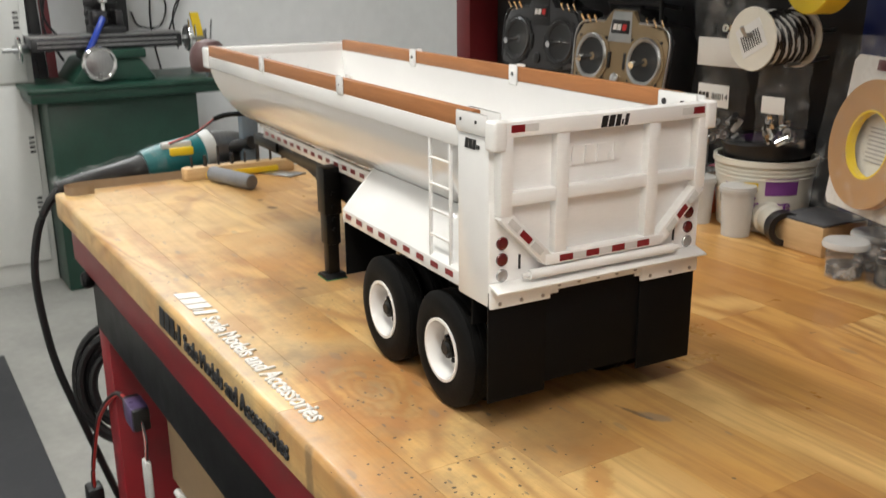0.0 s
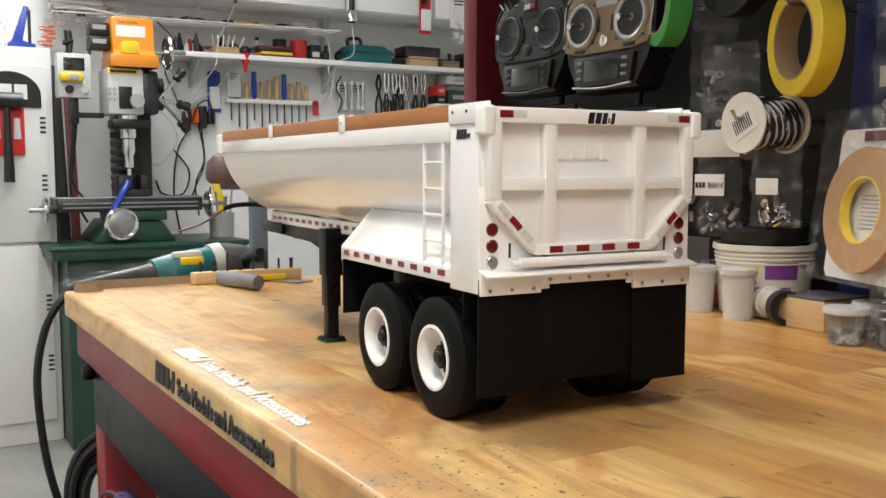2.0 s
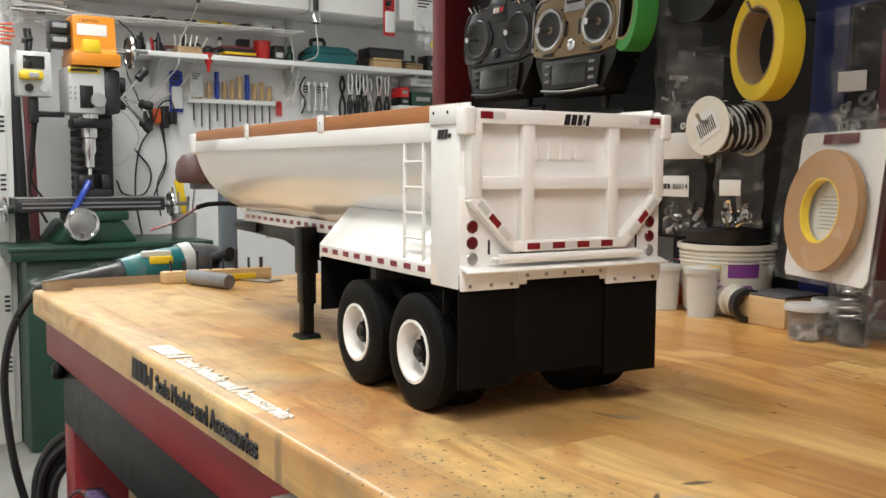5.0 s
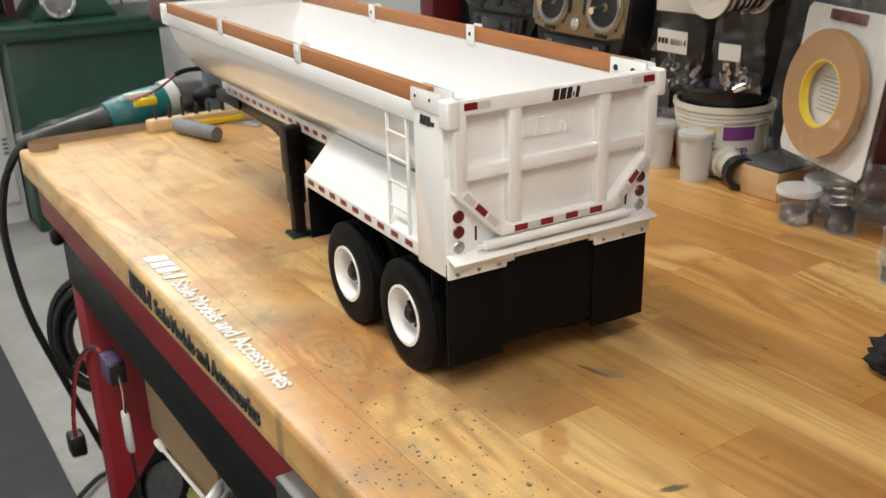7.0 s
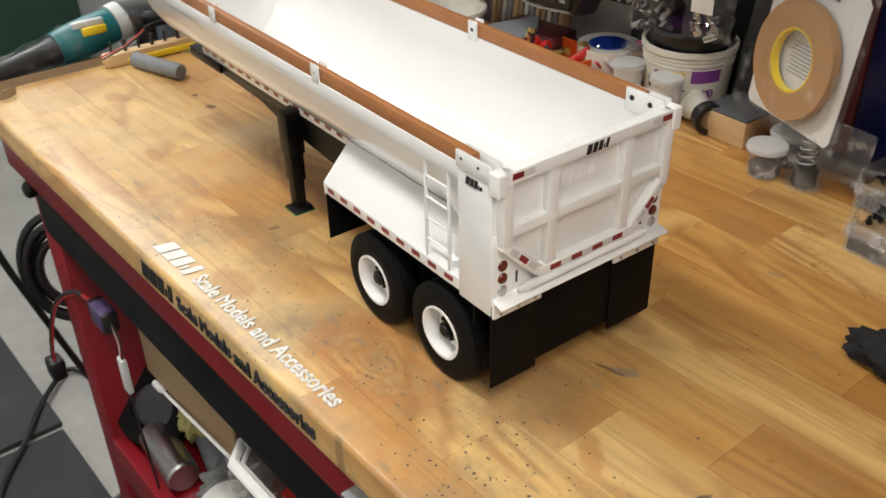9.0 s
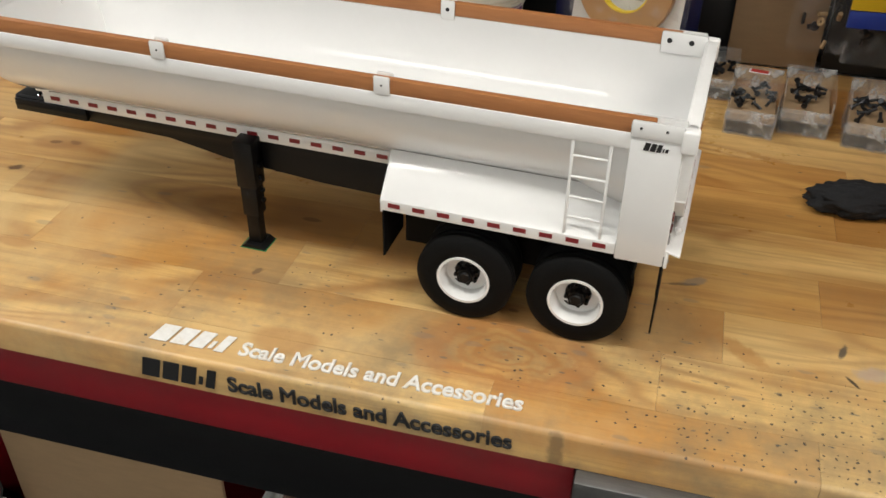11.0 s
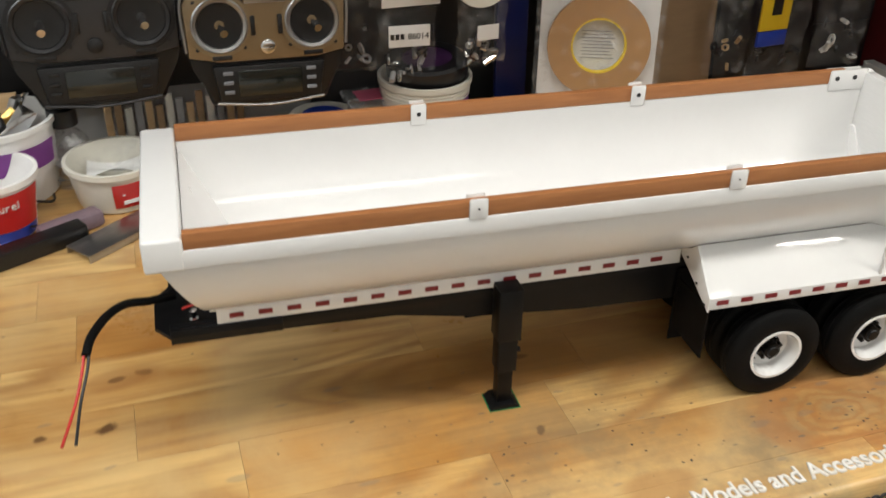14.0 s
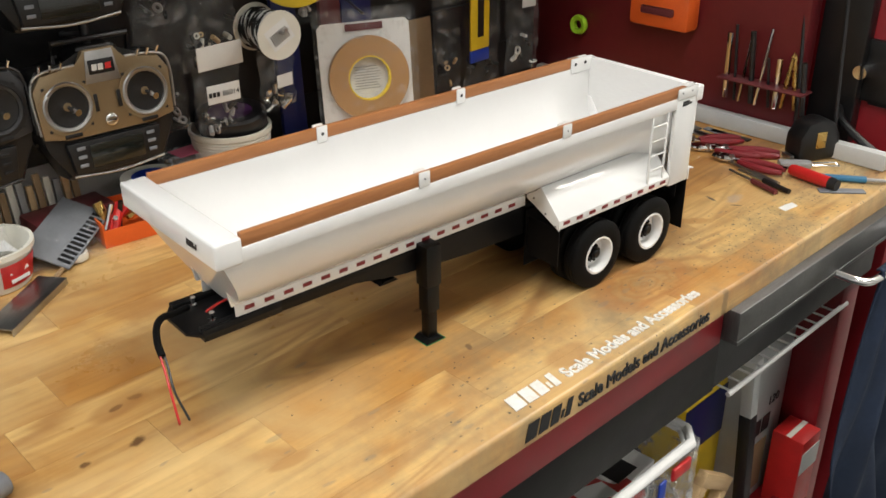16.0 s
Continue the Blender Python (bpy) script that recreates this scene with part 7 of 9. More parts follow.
b3 = thing("glue_bottle", pose(-0.575, 0.625, Z), "small clear bottle with a dark cap", "bottle")
bm = bmn(); lathe(bm, [(0, 0), (0.020, 0), (0.022, 0.004), (0.022, 0.050), (0.012, 0.062), (0.012, 0.068), (0, 0.068)], 24); part("body", bm, M_GLASS, b3)
bm = bmn(); lathe(bm, [(0.015, 0.068), (0.015, 0.086), (0.012, 0.088), (0, 0.088)], 20); part("cap", bm, M_BPLAS, b3)
t4 = tub("pot", -0.735, 0.590, 0.070, 0.030, 0.040, M_CREAM, "white pot at the end of the bench", "tub")
tr_ = thing("steel_channel", pose(-0.527, 0.492, Z, 0, 0, 38), "flat grey aluminium channel lying on the bench", "channel")
bm = bmn(); prism(bm, [(-0.017, 0.0), (0.017, 0.0), (0.017, 0.008), (0.0158, 0.008), (0.0158, 0.0012), (-0.0158, 0.0012), (-0.0158, 0.008), (-0.017, 0.008)], -0.055, 0.055, "x", 0.0002, pose(0, 0, 0.008, 180, 0, 0)); part("channel", bm, M_STEEL, tr_)
kn = thing("black_square_tube", pose(-0.640, 0.462, Z, 0, 0, 27), "black square steel tube lying on the bench", "steel tube")
bm = bmn(); box(bm, -0.085, 0.085, -0.010, 0.010, 0, 0.017, 0.002); part("tube", bm, M_BPLAS, kn)
bm = bmn(); box(bm, 0.0852, 0.0865, -0.006, 0.006, 0.004, 0.013, 0.001); part("end_plug", bm, M_CHROME, kn)
pk2 = thing("mauve_stone", pose(-0.575, 0.512, Z, 0, 0, 28), "dusty mauve sharpening stone on the bench", "stone")
bm = bmn(); box(bm, -0.034, 0.030, -0.011, 0.011, 0, 0.017, 0.005); part("stone", bm, mat("mauve_stone", (0.22, 0.16, 0.19), 0.8, var=0.15, scale=60, bump=0.3), pk2)
wr = thing("wire_tangle", pose(-0.672, 0.505, Z), "red and black wires tangled on the bench", "wires")
r = random.Random(21)
for k in range(7):
    p = [(r.uniform(-0.06, 0.0), r.uniform(-0.03, 0.03), 0.003 + 0.004 * k)]
    for q in range(4):
        p.append((p[-1][0] + r.uniform(-0.01, 0.035), p[-1][1] + r.uniform(-0.03, 0.03), 0.002 + r.uniform(0, 0.014)))
    bm = bmn(); sweep(bm, p, 0.0014, 6); part("wire", bm, M_WRED if k % 3 else M_WBLK, wr)
pc = thing("paper_slip", pose(-0.660, 0.500, Z + 0.002, 0, 0, 12), "white paper slip under the wires", "paper")
bm = bmn(); box(bm, -0.03, 0.03, -0.012, 0.012, 0, 0.0006); part("sheet", bm, M_PAPER, pc)
# heap behind the trailer nose: tray, clear bags, orange box, small rolls
ob_ = thing("orange_parts_box", pose(-0.345, 0.592, Z, 0, 0, -6), "orange open plastic box of small tools", "box")
bm = bmn()
for a in ((-0.055, 0.055, -0.035, 0.035, 0, 0.002), (-0.055, -0.053, -0.035, 0.035, 0.002, 0.030), (0.053, 0.055, -0.035, 0.035, 0.002, 0.030), (-0.053, 0.053, -0.035, -0.033, 0.002, 0.022), (-0.053, 0.053, 0.033, 0.035, 0.002, 0.034)):
    box(bm, *a)
part("tray", bm, M_ORP, ob_)
r = random.Random(31)
for k in range(12):
    bm = bmn(); cyl(bm, (0, 0, -0.02), (0, 0, 0.022), 0.003 + 0.003 * (k % 2), seg=8)
    part("tool", bm, (M_CHROME, M_REDP, M_IRON, M_BRASS)[k % 4], ob_, m=pose(r.uniform(-0.045, 0.045), r.uniform(-0.025, 0.025), 0.026, r.uniform(-60, 60), r.uniform(-70, 70), 0))
o2 = thing("orange_parts_box", pose(-0.262, 0.610, Z, 0, 0, 5), "small orange plastic scoop box of wire pieces", "box")
bm = bmn()
for a in ((-0.030, 0.030, -0.028, 0.028, 0, 0.002), (-0.030, -0.028, -0.028, 0.028, 0.002, 0.026), (0.028, 0.030, -0.028, 0.028, 0.002, 0.026), (-0.028, 0.028, -0.028, -0.026, 0.002, 0.020), (-0.028, 0.028, 0.026, 0.028, 0.002, 0.026)):
    box(bm, *a)
part("tray", bm, M_ORP, o2)
for k in range(10):
    bm = bmn(); cyl(bm, (0, 0, -0.016), (0, 0, 0.018), 0.002, seg=6)
    part("piece", bm, (M_CHROME, M_REDP, M_PAPER)[k % 3], o2, m=pose(r.uniform(-0.02, 0.02), r.uniform(-0.018, 0.018), 0.022, r.uniform(-60, 60), r.uniform(-60, 60), 0))
tn = thing("tape_roll", pose(-0.296, 0.640, Z + 0.020, 0, 0, 0), "tan packing tape roll with a blue core standing by the wall", "tape roll")
bm = bmn(); lathe(bm, [(0.026, -0.020), (0.040, -0.020), (0.040, 0.020), (0.026, 0.020)], 40, None, True); part("tape", bm, M_CREAM, tn)
bm = bmn(); lathe(bm, [(0.023, -0.0205), (0.0258, -0.0205), (0.0258, 0.0205), (0.023, 0.0205)], 36, None, True); part("core", bm, M_BLUE, tn, "blue printed core")
pb2 = thing("parts_box", pose(-0.232, 0.655, Z, 0, 0, 4), "clear lidded box with a pink label", "box")
bm = bmn(); box(bm, -0.034, 0.034, -0.026, 0.026, 0, 0.046, 0.003); part("body", bm, M_GLASS, pb2)
bm = bmn(); box(bm, -0.035, 0.035, -0.027, 0.027, 0.0465, 0.052, 0.002); part("lid", bm, M_GLASS, pb2)
bm = bmn(); box(bm, -0.022, 0.022, -0.016, 0.016, 0.0523, 0.0530); part("label", bm, mat("pink_label", (0.62, 0.14, 0.22), 0.5), pb2)
for k in range(5):
    bm = bmn(); box(bm, -0.026, 0.026, -0.02, 0.02, 0.004 + 0.008 * k, 0.010 + 0.008 * k, 0.001); part("layer", bm, (M_IRON, M_CARD, M_GREYP)[k % 3], pb2)
ch = thing("card_chips", pose(-0.46, 0.655, Z, -8, 0, 0), "row of wood and card samples standing by the wall", "samples")
for k in range(14):
    bm = bmn(); box(bm, -0.075 + 0.011 * k, -0.067 + 0.011 * k, -0.003, 0.003, 0.0, 0.075 - 0.006 * (k % 3), 0.0006); part("sample", bm, (M_PINE, M_CARD, M_CREAM, M_GREYP)[k % 4], ch)
rd_ = thing("red_case", pose(-0.415, 0.635, Z, 0, 0, 3), "dark red plastic case lying by the wall", "case")
bm = bmn(); box(bm, -0.05, 0.05, -0.03, 0.02, 0, 0.036, 0.004); part("body", bm, M_DUSKRED, rd_)
bm = bmn(); box(bm, -0.051, 0.051, -0.031, 0.021, 0.020, 0.023, 0.001); part("seam", bm, M_BPLAS, rd_)
ht = thing("heatsink_card", pose(-0.438, 0.592, Z + 0.012, 20, -14, 34), "black circuit card with gold fingers on clear bags", "circuit card")
bm = bmn(); box(bm, -0.050, 0.050, -0.030, 0.030, 0.014, 0.0165, 0.0004); part("board", bm, M_GREYR, ht)
for k in range(12):
    bm = bmn(); box(bm, -0.044 + 0.0075 * k, -0.040 + 0.0075 * k, -0.028, -0.012, 0.0166, 0.0172); part("finger", bm, M_IRON, ht)
r = random.Random(41)
for k, (x, y) in enumerate(((-0.452, 0.582), (-0.405, 0.590), (-0.480, 0.605))):
    g = thing("loose_bag", pose(x, y, Z, 0, 0, 35 * k), "crumpled clear plastic bag lying on the bench", "plastic bag", "loose bags")
    bm = bmn(); sheet(bm, lambda u, v, k=k: ((u - 0.5) * 0.085, (v - 0.5) * 0.060, 0.001 + 0.020 * (math.sin(math.pi * u) * math.sin(math.pi * v)) * (1 + 0.5 * math.sin(9 * u + 7 * v + k)) + 0.003 * abs(math.sin(21 * u + 5 * k) * math.sin(17 * v))), 16, 16); part("film", bm, M_BAG, g, angle=80)
cr = thing("strip_coil", pose(-0.440, 0.560, Z, 0, 0, 20), "tan paper strip coiled on the bench", "paper strip")
bm = bmn(); sweep(bm, [((0.013 - 0.00006 * q) * math.cos(q * 0.2), (0.013 - 0.00006 * q) * math.sin(q * 0.2), 0.005) for q in range(60)], 0.0016, 6, False)
bmesh.ops.scale(bm, vec=(1, 1, 3.0), verts=bm.verts[:]); bmesh.ops.translate(bm, vec=(0, 0, -0.009), verts=bm.verts[:]); part("coil", bm, M_CREAM, cr)
bm = bmn(); sweep(bm, [(-0.013, 0, 0.004), (-0.045, -0.014, 0.004), (-0.085, -0.030, 0.003)], 0.0028, 6); part("tail", bm, M_CARD, cr)

# west edge of the bench
cu_ = thing("banding_strip", pose(0, 0, Z), "thin tan edge-banding strip curled along the bench edge", "banding strip")
bm = bmn()
line = [(-0.776, 0.190), (-0.778, 0.12), (-0.780, 0.06), (-0.780, 0.030), (-0.776, 0.012), (-0.764, 0.004), (-0.750, 0.012), (-0.747, 0.028), (-0.756, 0.040)]
P = smooth_path([(x, y, 0) for x, y in line], 6)
vs = []
for p in P:
    vs.append((bm.verts.new((p.x, p.y, 0.0003)), bm.verts.new((p.x, p.y, 0.012))))
fs = [bm.faces.new((a[0], b[0], b[1], a[1])) for a, b in zip(vs, vs[1:])]
bmesh.ops.solidify(bm, geom=fs, thickness=0.0009); part("strip", bm, mat("pale_veneer", (0.42, 0.32, 0.22), 0.5, var=0.1, scale=40), cu_)
pbk = thing("pin_block", pose(-0.762, 0.240, Z, 0, 0, 87), "pine block with upright pins at the bench end", "pin block")
bm = bmn(); prism(bm, [(-0.075, -0.010), (0.080, -0.010), (0.080, 0.010), (-0.075, 0.010), (-0.080, 0.005), (-0.080, -0.005)], 0, 0.017, "z", 0.002); part("block", bm, M_PINE, pbk)
for k in range(8):
    bm = bmn(); cyl(bm, (-0.066 + 0.019 * k, 0.0, 0.0165), (-0.066 + 0.019 * k, 0.0, 0.032 + 0.012 * (k % 3 == 2)), 0.0018 + 0.001 * (k % 2), seg=8); part("pin", bm, M_IRON, pbk)
bm = bmn(); box(bm, -0.05, 0.055, -0.0135, -0.0102, 0.002, 0.010, 0.001); part("pencil", bm, M_YELLOW, pbk, "yellow pencil")
ru = thing("rubber_stick", pose(-0.697, 0.207, Z + 0.0105, 0, 90, 16), "grey round abrasive stick lying on the bench", "abrasive stick")
bm = bmn(); lathe(bm, [(0, -0.045), (0.009, -0.045), (0.0104, -0.043), (0.0104, 0.043), (0.009, 0.045), (0, 0.045)], 24); part("stick", bm, M_GREYR, ru)
sc = thing("scraper_blade", pose(-0.735, 0.290, Z, 0, 0, 30), "flat steel scraper blade on the bench", "blade")
bm = bmn(); prism(bm, [(-0.05, -0.011), (0.032, -0.016), (0.036, 0.016), (-0.05, 0.008)], 0, 0.0018, "z", 0.0003); part("blade", bm, M_STEEL, sc)
# added post at the bench end; its round cap makes the mauve reflection under the nose
po = thing("dome_stand", pose(-0.835, 0.288, 0.8616), "added blue-grey post carrying a mauve dome for the shape under the trailer nose", "tool post")
M_MAUVE = mat("mauve_dome", (0.10, 0.055, 0.055), 0.45, var=0.2, scale=60, bump=0.06)
M_SLATE = mat("slate_blue_paint", (0.12, 0.16, 0.20), 0.5, var=0.12, scale=40, bump=0.05)
bm = bmn(); box(bm, -0.030, 0.030, -0.020, 0.012, 0, 0.008, 0.002); part("base", bm, M_SLATE, po)
bm = bmn(); box(bm, -0.010, 0.010, -0.016, 0.009, 0.008, 0.180, 0.003); part("post", bm, M_SLATE, po)
bm = bmn(); box(bm, -0.008, 0.008, -0.060, 0.006, 0.170, 0.184, 0.003); part("arm", bm, M_SLATE, po)
bm = bmn(); lathe(bm, [(0, 0), (0.022, 0.0005), (0.0265, 0.006), (0.0275, 0.018), (0.0245, 0.032), (0.016, 0.042), (0, 0.046)], 28, pose(0, -0.055, 0.179)); part("cap", bm, M_MAUVE, po, "dusky mauve rounded cap")
# angle grinder on the end bracket, its cable to the floor
gd = thing("angle_grinder", pose(-0.868, 0.118, 0.862, 0, 0, 0), "teal angle grinder with a black handle and cord", "angle grinder")
bm = bmn(); sweep(bm, [(0.020, -0.110, 0.030), (0.014, -0.07, 0.034), (0.004, -0.01, 0.040), (0.0, 0.02, 0.043)], lambda t: 0.010 + 0.011 * t, 20); part("handle", bm, M_BPLAS, gd)
bm = bmn(); sweep(bm, [(0.0, 0.015, 0.043), (-0.004, 0.06, 0.050), (-0.008, 0.105, 0.058)], lambda t: 0.024 + 0.003 * math.sin(3 * t), 24); part("motor_housing", bm, M_TEAL, gd, "teal plastic motor housing")
bm = bmn(); sweep(bm, [(-0.008, 0.103, 0.058), (-0.010, 0.120, 0.061)], 0.0275, 24, False); part("collar", bm, M_LGREY, gd)
bm = bmn(); sweep(bm, [(-0.010, 0.119, 0.061), (-0.012, 0.150, 0.060), (-0.013, 0.178, 0.054)], lambda t: 0.026 - 0.006 * t, 20); part("gear_head", bm, M_STEEL, gd)
bm = bmn(); lathe(bm, [(0, 0.0), (0.030, 0.0), (0.045, 0.012), (0.045, 0.016), (0.018, 0.022), (0.018, 0.05), (0, 0.05)], 28, pose(-0.013, 0.155, 0.003)); part("guard", bm, M_IRON, gd)
bm = bmn(); cyl(bm, (0.008, 0.15, 0.060), (0.050, 0.165, 0.072), 0.010, seg=14); part("side_handle", bm, M_IRON, gd)
bm = bmn(); box(bm, 0.016, 0.0225, 0.050, 0.085, 0.058, 0.070, 0.002); part("label", bm, M_YELLOW, gd)
bm = bmn(); box(bm, 0.006, 0.016, 0.04, 0.085, 0.068, 0.078, 0.003); part("slide_switch", bm, M_LGREY, gd)
bm = bmn(); sweep(bm, [(0.020, -0.105, 0.030), (0.020, -0.125, 0.008), (0.018, -0.142, -0.030), (0.018, -0.152, -0.09), (0.018, -0.148, -0.17), (0.018, -0.137, -0.24), (0.018, -0.113, -0.33), (0.018, -0.080, -0.45), (0.018, -0.045, -0.57), (0.0, -0.01, -0.72), (-0.05, 0.05, -0.850)], lambda t: 0.0075 - 0.002 * min(1, t * 8), 10); part("cord", bm, M_BPLAS, gd)
bm = bmn(); sweep(bm, [(0.022, -0.116, 0.030), (0.014, -0.07, 0.036), (0.004, -0.01, 0.042), (0.0, 0.02, 0.044), (-0.004, 0.05, 0.049)], lambda t: 0.014 + 0.015 * t + 0.002 * math.sin(t * 31), 24); part("film_wrap", bm, M_BAG, gd, "crumpled clear plastic wrap")

# tools at the east end
def pliers(x, y, turn, label, grip=M_GRIP, s=1.0, open_=0.10):
    t_ = thing("pliers", pose(x, y, Z, 0, 0, turn) @ Matrix.Scale(s, 4), label, "pliers", "pliers on the bench")
    for sg in (-1, 1):
        bm = bmn(); sweep(bm, [(-0.055, sg * 0.002, 0.009), (-0.035, sg * 0.006, 0.009), (-0.018, sg * 0.002, 0.009), (0.0, -sg * 0.005, 0.009)], lambda t: 0.003 + 0.004 * math.sin(math.pi * min(1, t + 0.15)), 10); part("jaw", bm, M_CHROME, t_)
        bm = bmn(); sweep(bm, [(0.0, -sg * 0.006, 0.009), (0.03, -sg * 0.013, 0.0085), (0.065, -sg * 0.015, 0.008), (0.092, -sg * 0.010, 0.0075)], lambda t: 0.0045 + 0.0028 * math.sin(math.pi * t), 10); part("grip", bm, grip, t_)
    bm = bmn(); cyl(bm, (-0.016, 0, 0.002), (-0.016, 0, 0.017), 0.006, seg=14); part("pivot", bm, M_STEEL, t_)
    return t_


pliers(0.396, 0.205, -61, "maroon-handled pliers lying on the bench", s=0.70)
pliers(0.396, 0.262, -41, "maroon-handled side cutters lying open", s=0.70)
pliers(0.363, 0.176, -82, "maroon-handled long-nose pliers on the bench", s=0.70)
pliers(0.380, 0.225, -66, "dark red handled cutters at the bench end", s=0.68)
dr = thing("screwdriver", pose(0.374, 0.074, Z + 0.0093, 0, 0, -98) @ Matrix.Scale(0.72, 4), "large red-handled screwdriver with a black butt", "screwdriver")
bm = bmn(); sweep(bm, [(-0.045, 0, 0), (-0.040, 0, 0), (-0.02, 0, 0), (0.02, 0, 0), (0.040, 0, 0)], lambda t: 0.008 + 0.0035 * math.sin(min(1.0, 0.15 + t) * math.pi * 0.62), 16); part("handle", bm, M_REDP, dr)
bm = bmn(); cyl(bm, (0.0402, 0, 0), (0.056, 0, 0), 0.0120, 0.0105, seg=18); part("butt", bm, M_BPLAS, dr)
bm = bmn(); sweep(bm, [(-0.045, 0, 0), (-0.13, 0, -0.008)], 0.0028, 8, False); part("shaft", bm, M_CHROME, dr)
for k, (x, y, turn, mt) in enumerate(((0.316, 0.128, -108, M_DUSKRED), (0.328, 0.118, -104, M_IRON), (0.342, 0.140, -106, M_STEEL))):
    t_ = thing("needle_file", pose(x, y, Z + 0.004, 0, 0, turn), "thin file with a dark handle on the bench", "file", "small files")
    bm = bmn(); sweep(bm, [(-0.045, 0, 0), (0.0, 0, 0)], 0.0018, 6, False); part("blade", bm, M_STEEL, t_)
    bm = bmn(); sweep(bm, [(0.0, 0, 0), (0.045, 0, 0)], 0.0036, 8, False); part("handle", bm, mt, t_)
br = thing("wire_brush", pose(0.428, 0.100, Z, 0, 0, -46), "steel brush with a wire handle loop on the bench", "brush")
bm = bmn(); prism(bm, [(-0.045, -0.010), (-0.005, -0.008), (0.0, -0.004), (0.0, 0.004), (-0.005, 0.008), (-0.045, 0.010)], 0, 0.008, "z", 0.001); part("head", bm, M_GREYP, br)
bm = bmn(); sweep(bm, [(0, -0.004, 0.004), (0.022, -0.006, 0.004), (0.036, -0.007, 0.004), (0.036, 0.007, 0.004), (0.022, 0.006, 0.004), (0, 0.004, 0.004)], 0.0014, 6, False); part("loop", bm, M_CHROME, br)
bl = thing("blue_marker", pose(0.408, 0.045, Z + 0.005, 0, 0, -56), "slim blue scribing tool on the bench", "marker")
bm = bmn(); sweep(bm, [(-0.045, 0, 0), (0.030, 0, 0)], 0.0046, 10, False); part("barrel", bm, mat("steel_blue_plastic", (0.03, 0.16, 0.30), 0.35), bl)
bm = bmn(); sweep(bm, [(0.030, 0, 0), (0.055, 0, 0)], 0.0028, 8, False); part("tip", bm, M_STEEL, bl)
fb = thing("flat_bar", pose(0.375, 0.030, Z, 0, 0, -48), "small grey steel flat on the bench", "steel flat")
bm = bmn(); box(bm, -0.03, 0.03, -0.007, 0.007, 0, 0.002, 0.0004); part("flat", bm, M_GREYR, fb)
ps = thing("paper_scrap", pose(0.280, 0.055, Z, 0, 0, -10), "torn white paper scrap on the bench", "paper")
bm = bmn(); prism(bm, [(-0.014, -0.006), (0.012, -0.005), (0.015, 0.006), (0.002, 0.007), (-0.013, 0.005)], 0, 0.0005, "z"); part("scrap", bm, M_PAPER, ps)
tm = thing("tape_measure", pose(0.462, 0.120, Z, 0, 0, -25), "black tape measure with a yellow badge standing up", "tape measure")
bm = bmn(); prism(bm, [(-0.030, 0.0), (0.030, 0.0), (0.034, 0.010), (0.034, 0.036), (0.022, 0.056), (0.0, 0.062), (-0.022, 0.056), (-0.034, 0.036), (-0.034, 0.010)], -0.018, 0.018, "y", 0.006); part("case", bm, M_BPLAS, tm)
bm = bmn(); box(bm, -0.008, 0.008, -0.0190, -0.0180, 0.020, 0.044, 0.0003); part("badge", bm, M_BRASS, tm, "dull yellow badge")
bm = bmn(); box(bm, -0.042, -0.0345, -0.010, 0.010, 0.004, 0.010, 0.001); part("hook", bm, M_STEEL, tm)
for k in range(9):
    r = random.Random(50 + k)
    t_ = thing("offcut", pose(0.40 + r.uniform(0, 0.06), 0.26 + r.uniform(-0.02, 0.14), Z, 0, 0, r.uniform(40, 110)), "thin grey metal offcut lying on the bench", "offcut", "metal offcuts")
    bm = bmn(); box(bm, -r.uniform(0.02, 0.05), 0.03, -0.006, 0.006, 0, 0.002, 0.0003); part("strip", bm, (M_STEEL, M_GREYR, M_IRON)[k % 3], t_)
# a clear ring and dark scrap near the east front
rg = thing("clear_ring", pose(0.318, 0.262, Z), "small clear plastic ring on the bench", "ring")
bm = bmn(); lathe(bm, [(0.0125, 0.0), (0.0142, 0.0), (0.0150, 0.010), (0.0132, 0.010)], 28, None, True); part("ring", bm, M_GLASS, rg)
bm = bmn(); lathe(bm, [(0, 0.0005), (0.0118, 0.0005), (0.0118, 0.003), (0, 0.0034)], 24); part("filling", bm, M_CARD, rg, "tan disc inside")

# ---------------------------------------------------------------- under the bench and in front of it
# towel bar with a denim cloth
tbx_ = thing("towel_bar", pose(0, 0, 0), "bent chrome towel bar on the bench front", "towel bar")
bm = bmn(); sweep(bm, [(0.290, -0.014, 0.828), (0.302, -0.044, 0.822), (0.325, -0.056, 0.820), (0.40, -0.056, 0.820), (0.465, -0.056, 0.820), (0.480, -0.044, 0.822), (0.486, -0.014, 0.828)], 0.0055, 12); part("bar", bm, M_CHROME, tbx_)
dn = thing("denim_cloth", pose(0, 0, 0), "dark blue denim cloth draped over the chrome bar", "denim cloth")
bm = bmn()
def drape(u, v):
    x = 0.424 + 0.085 * (u - 0.5) * (1.0 + 0.55 * min(1, v * 1.6)) * 2
    x += 0.012 * math.sin(v * 7) * v
    fold = 0.016 * math.sin(u * 15 + 1.1 * math.sin(v * 4)) * (0.35 + v) + 0.007 * math.sin(u * 33 + v * 5)
    if v < 0.06:
        a = v / 0.06 * math.pi
        return (x, -0.056 + 0.008 * math.cos(a), 0.826 + 0.004 * math.sin(a))
    vv = (v - 0.06) / 0.94
    return (x, -0.066 - 0.015 * vv + fold * 0.8, 0.826 - vv * (0.44 + 0.04 * math.sin(u * 9 + 0.5)))
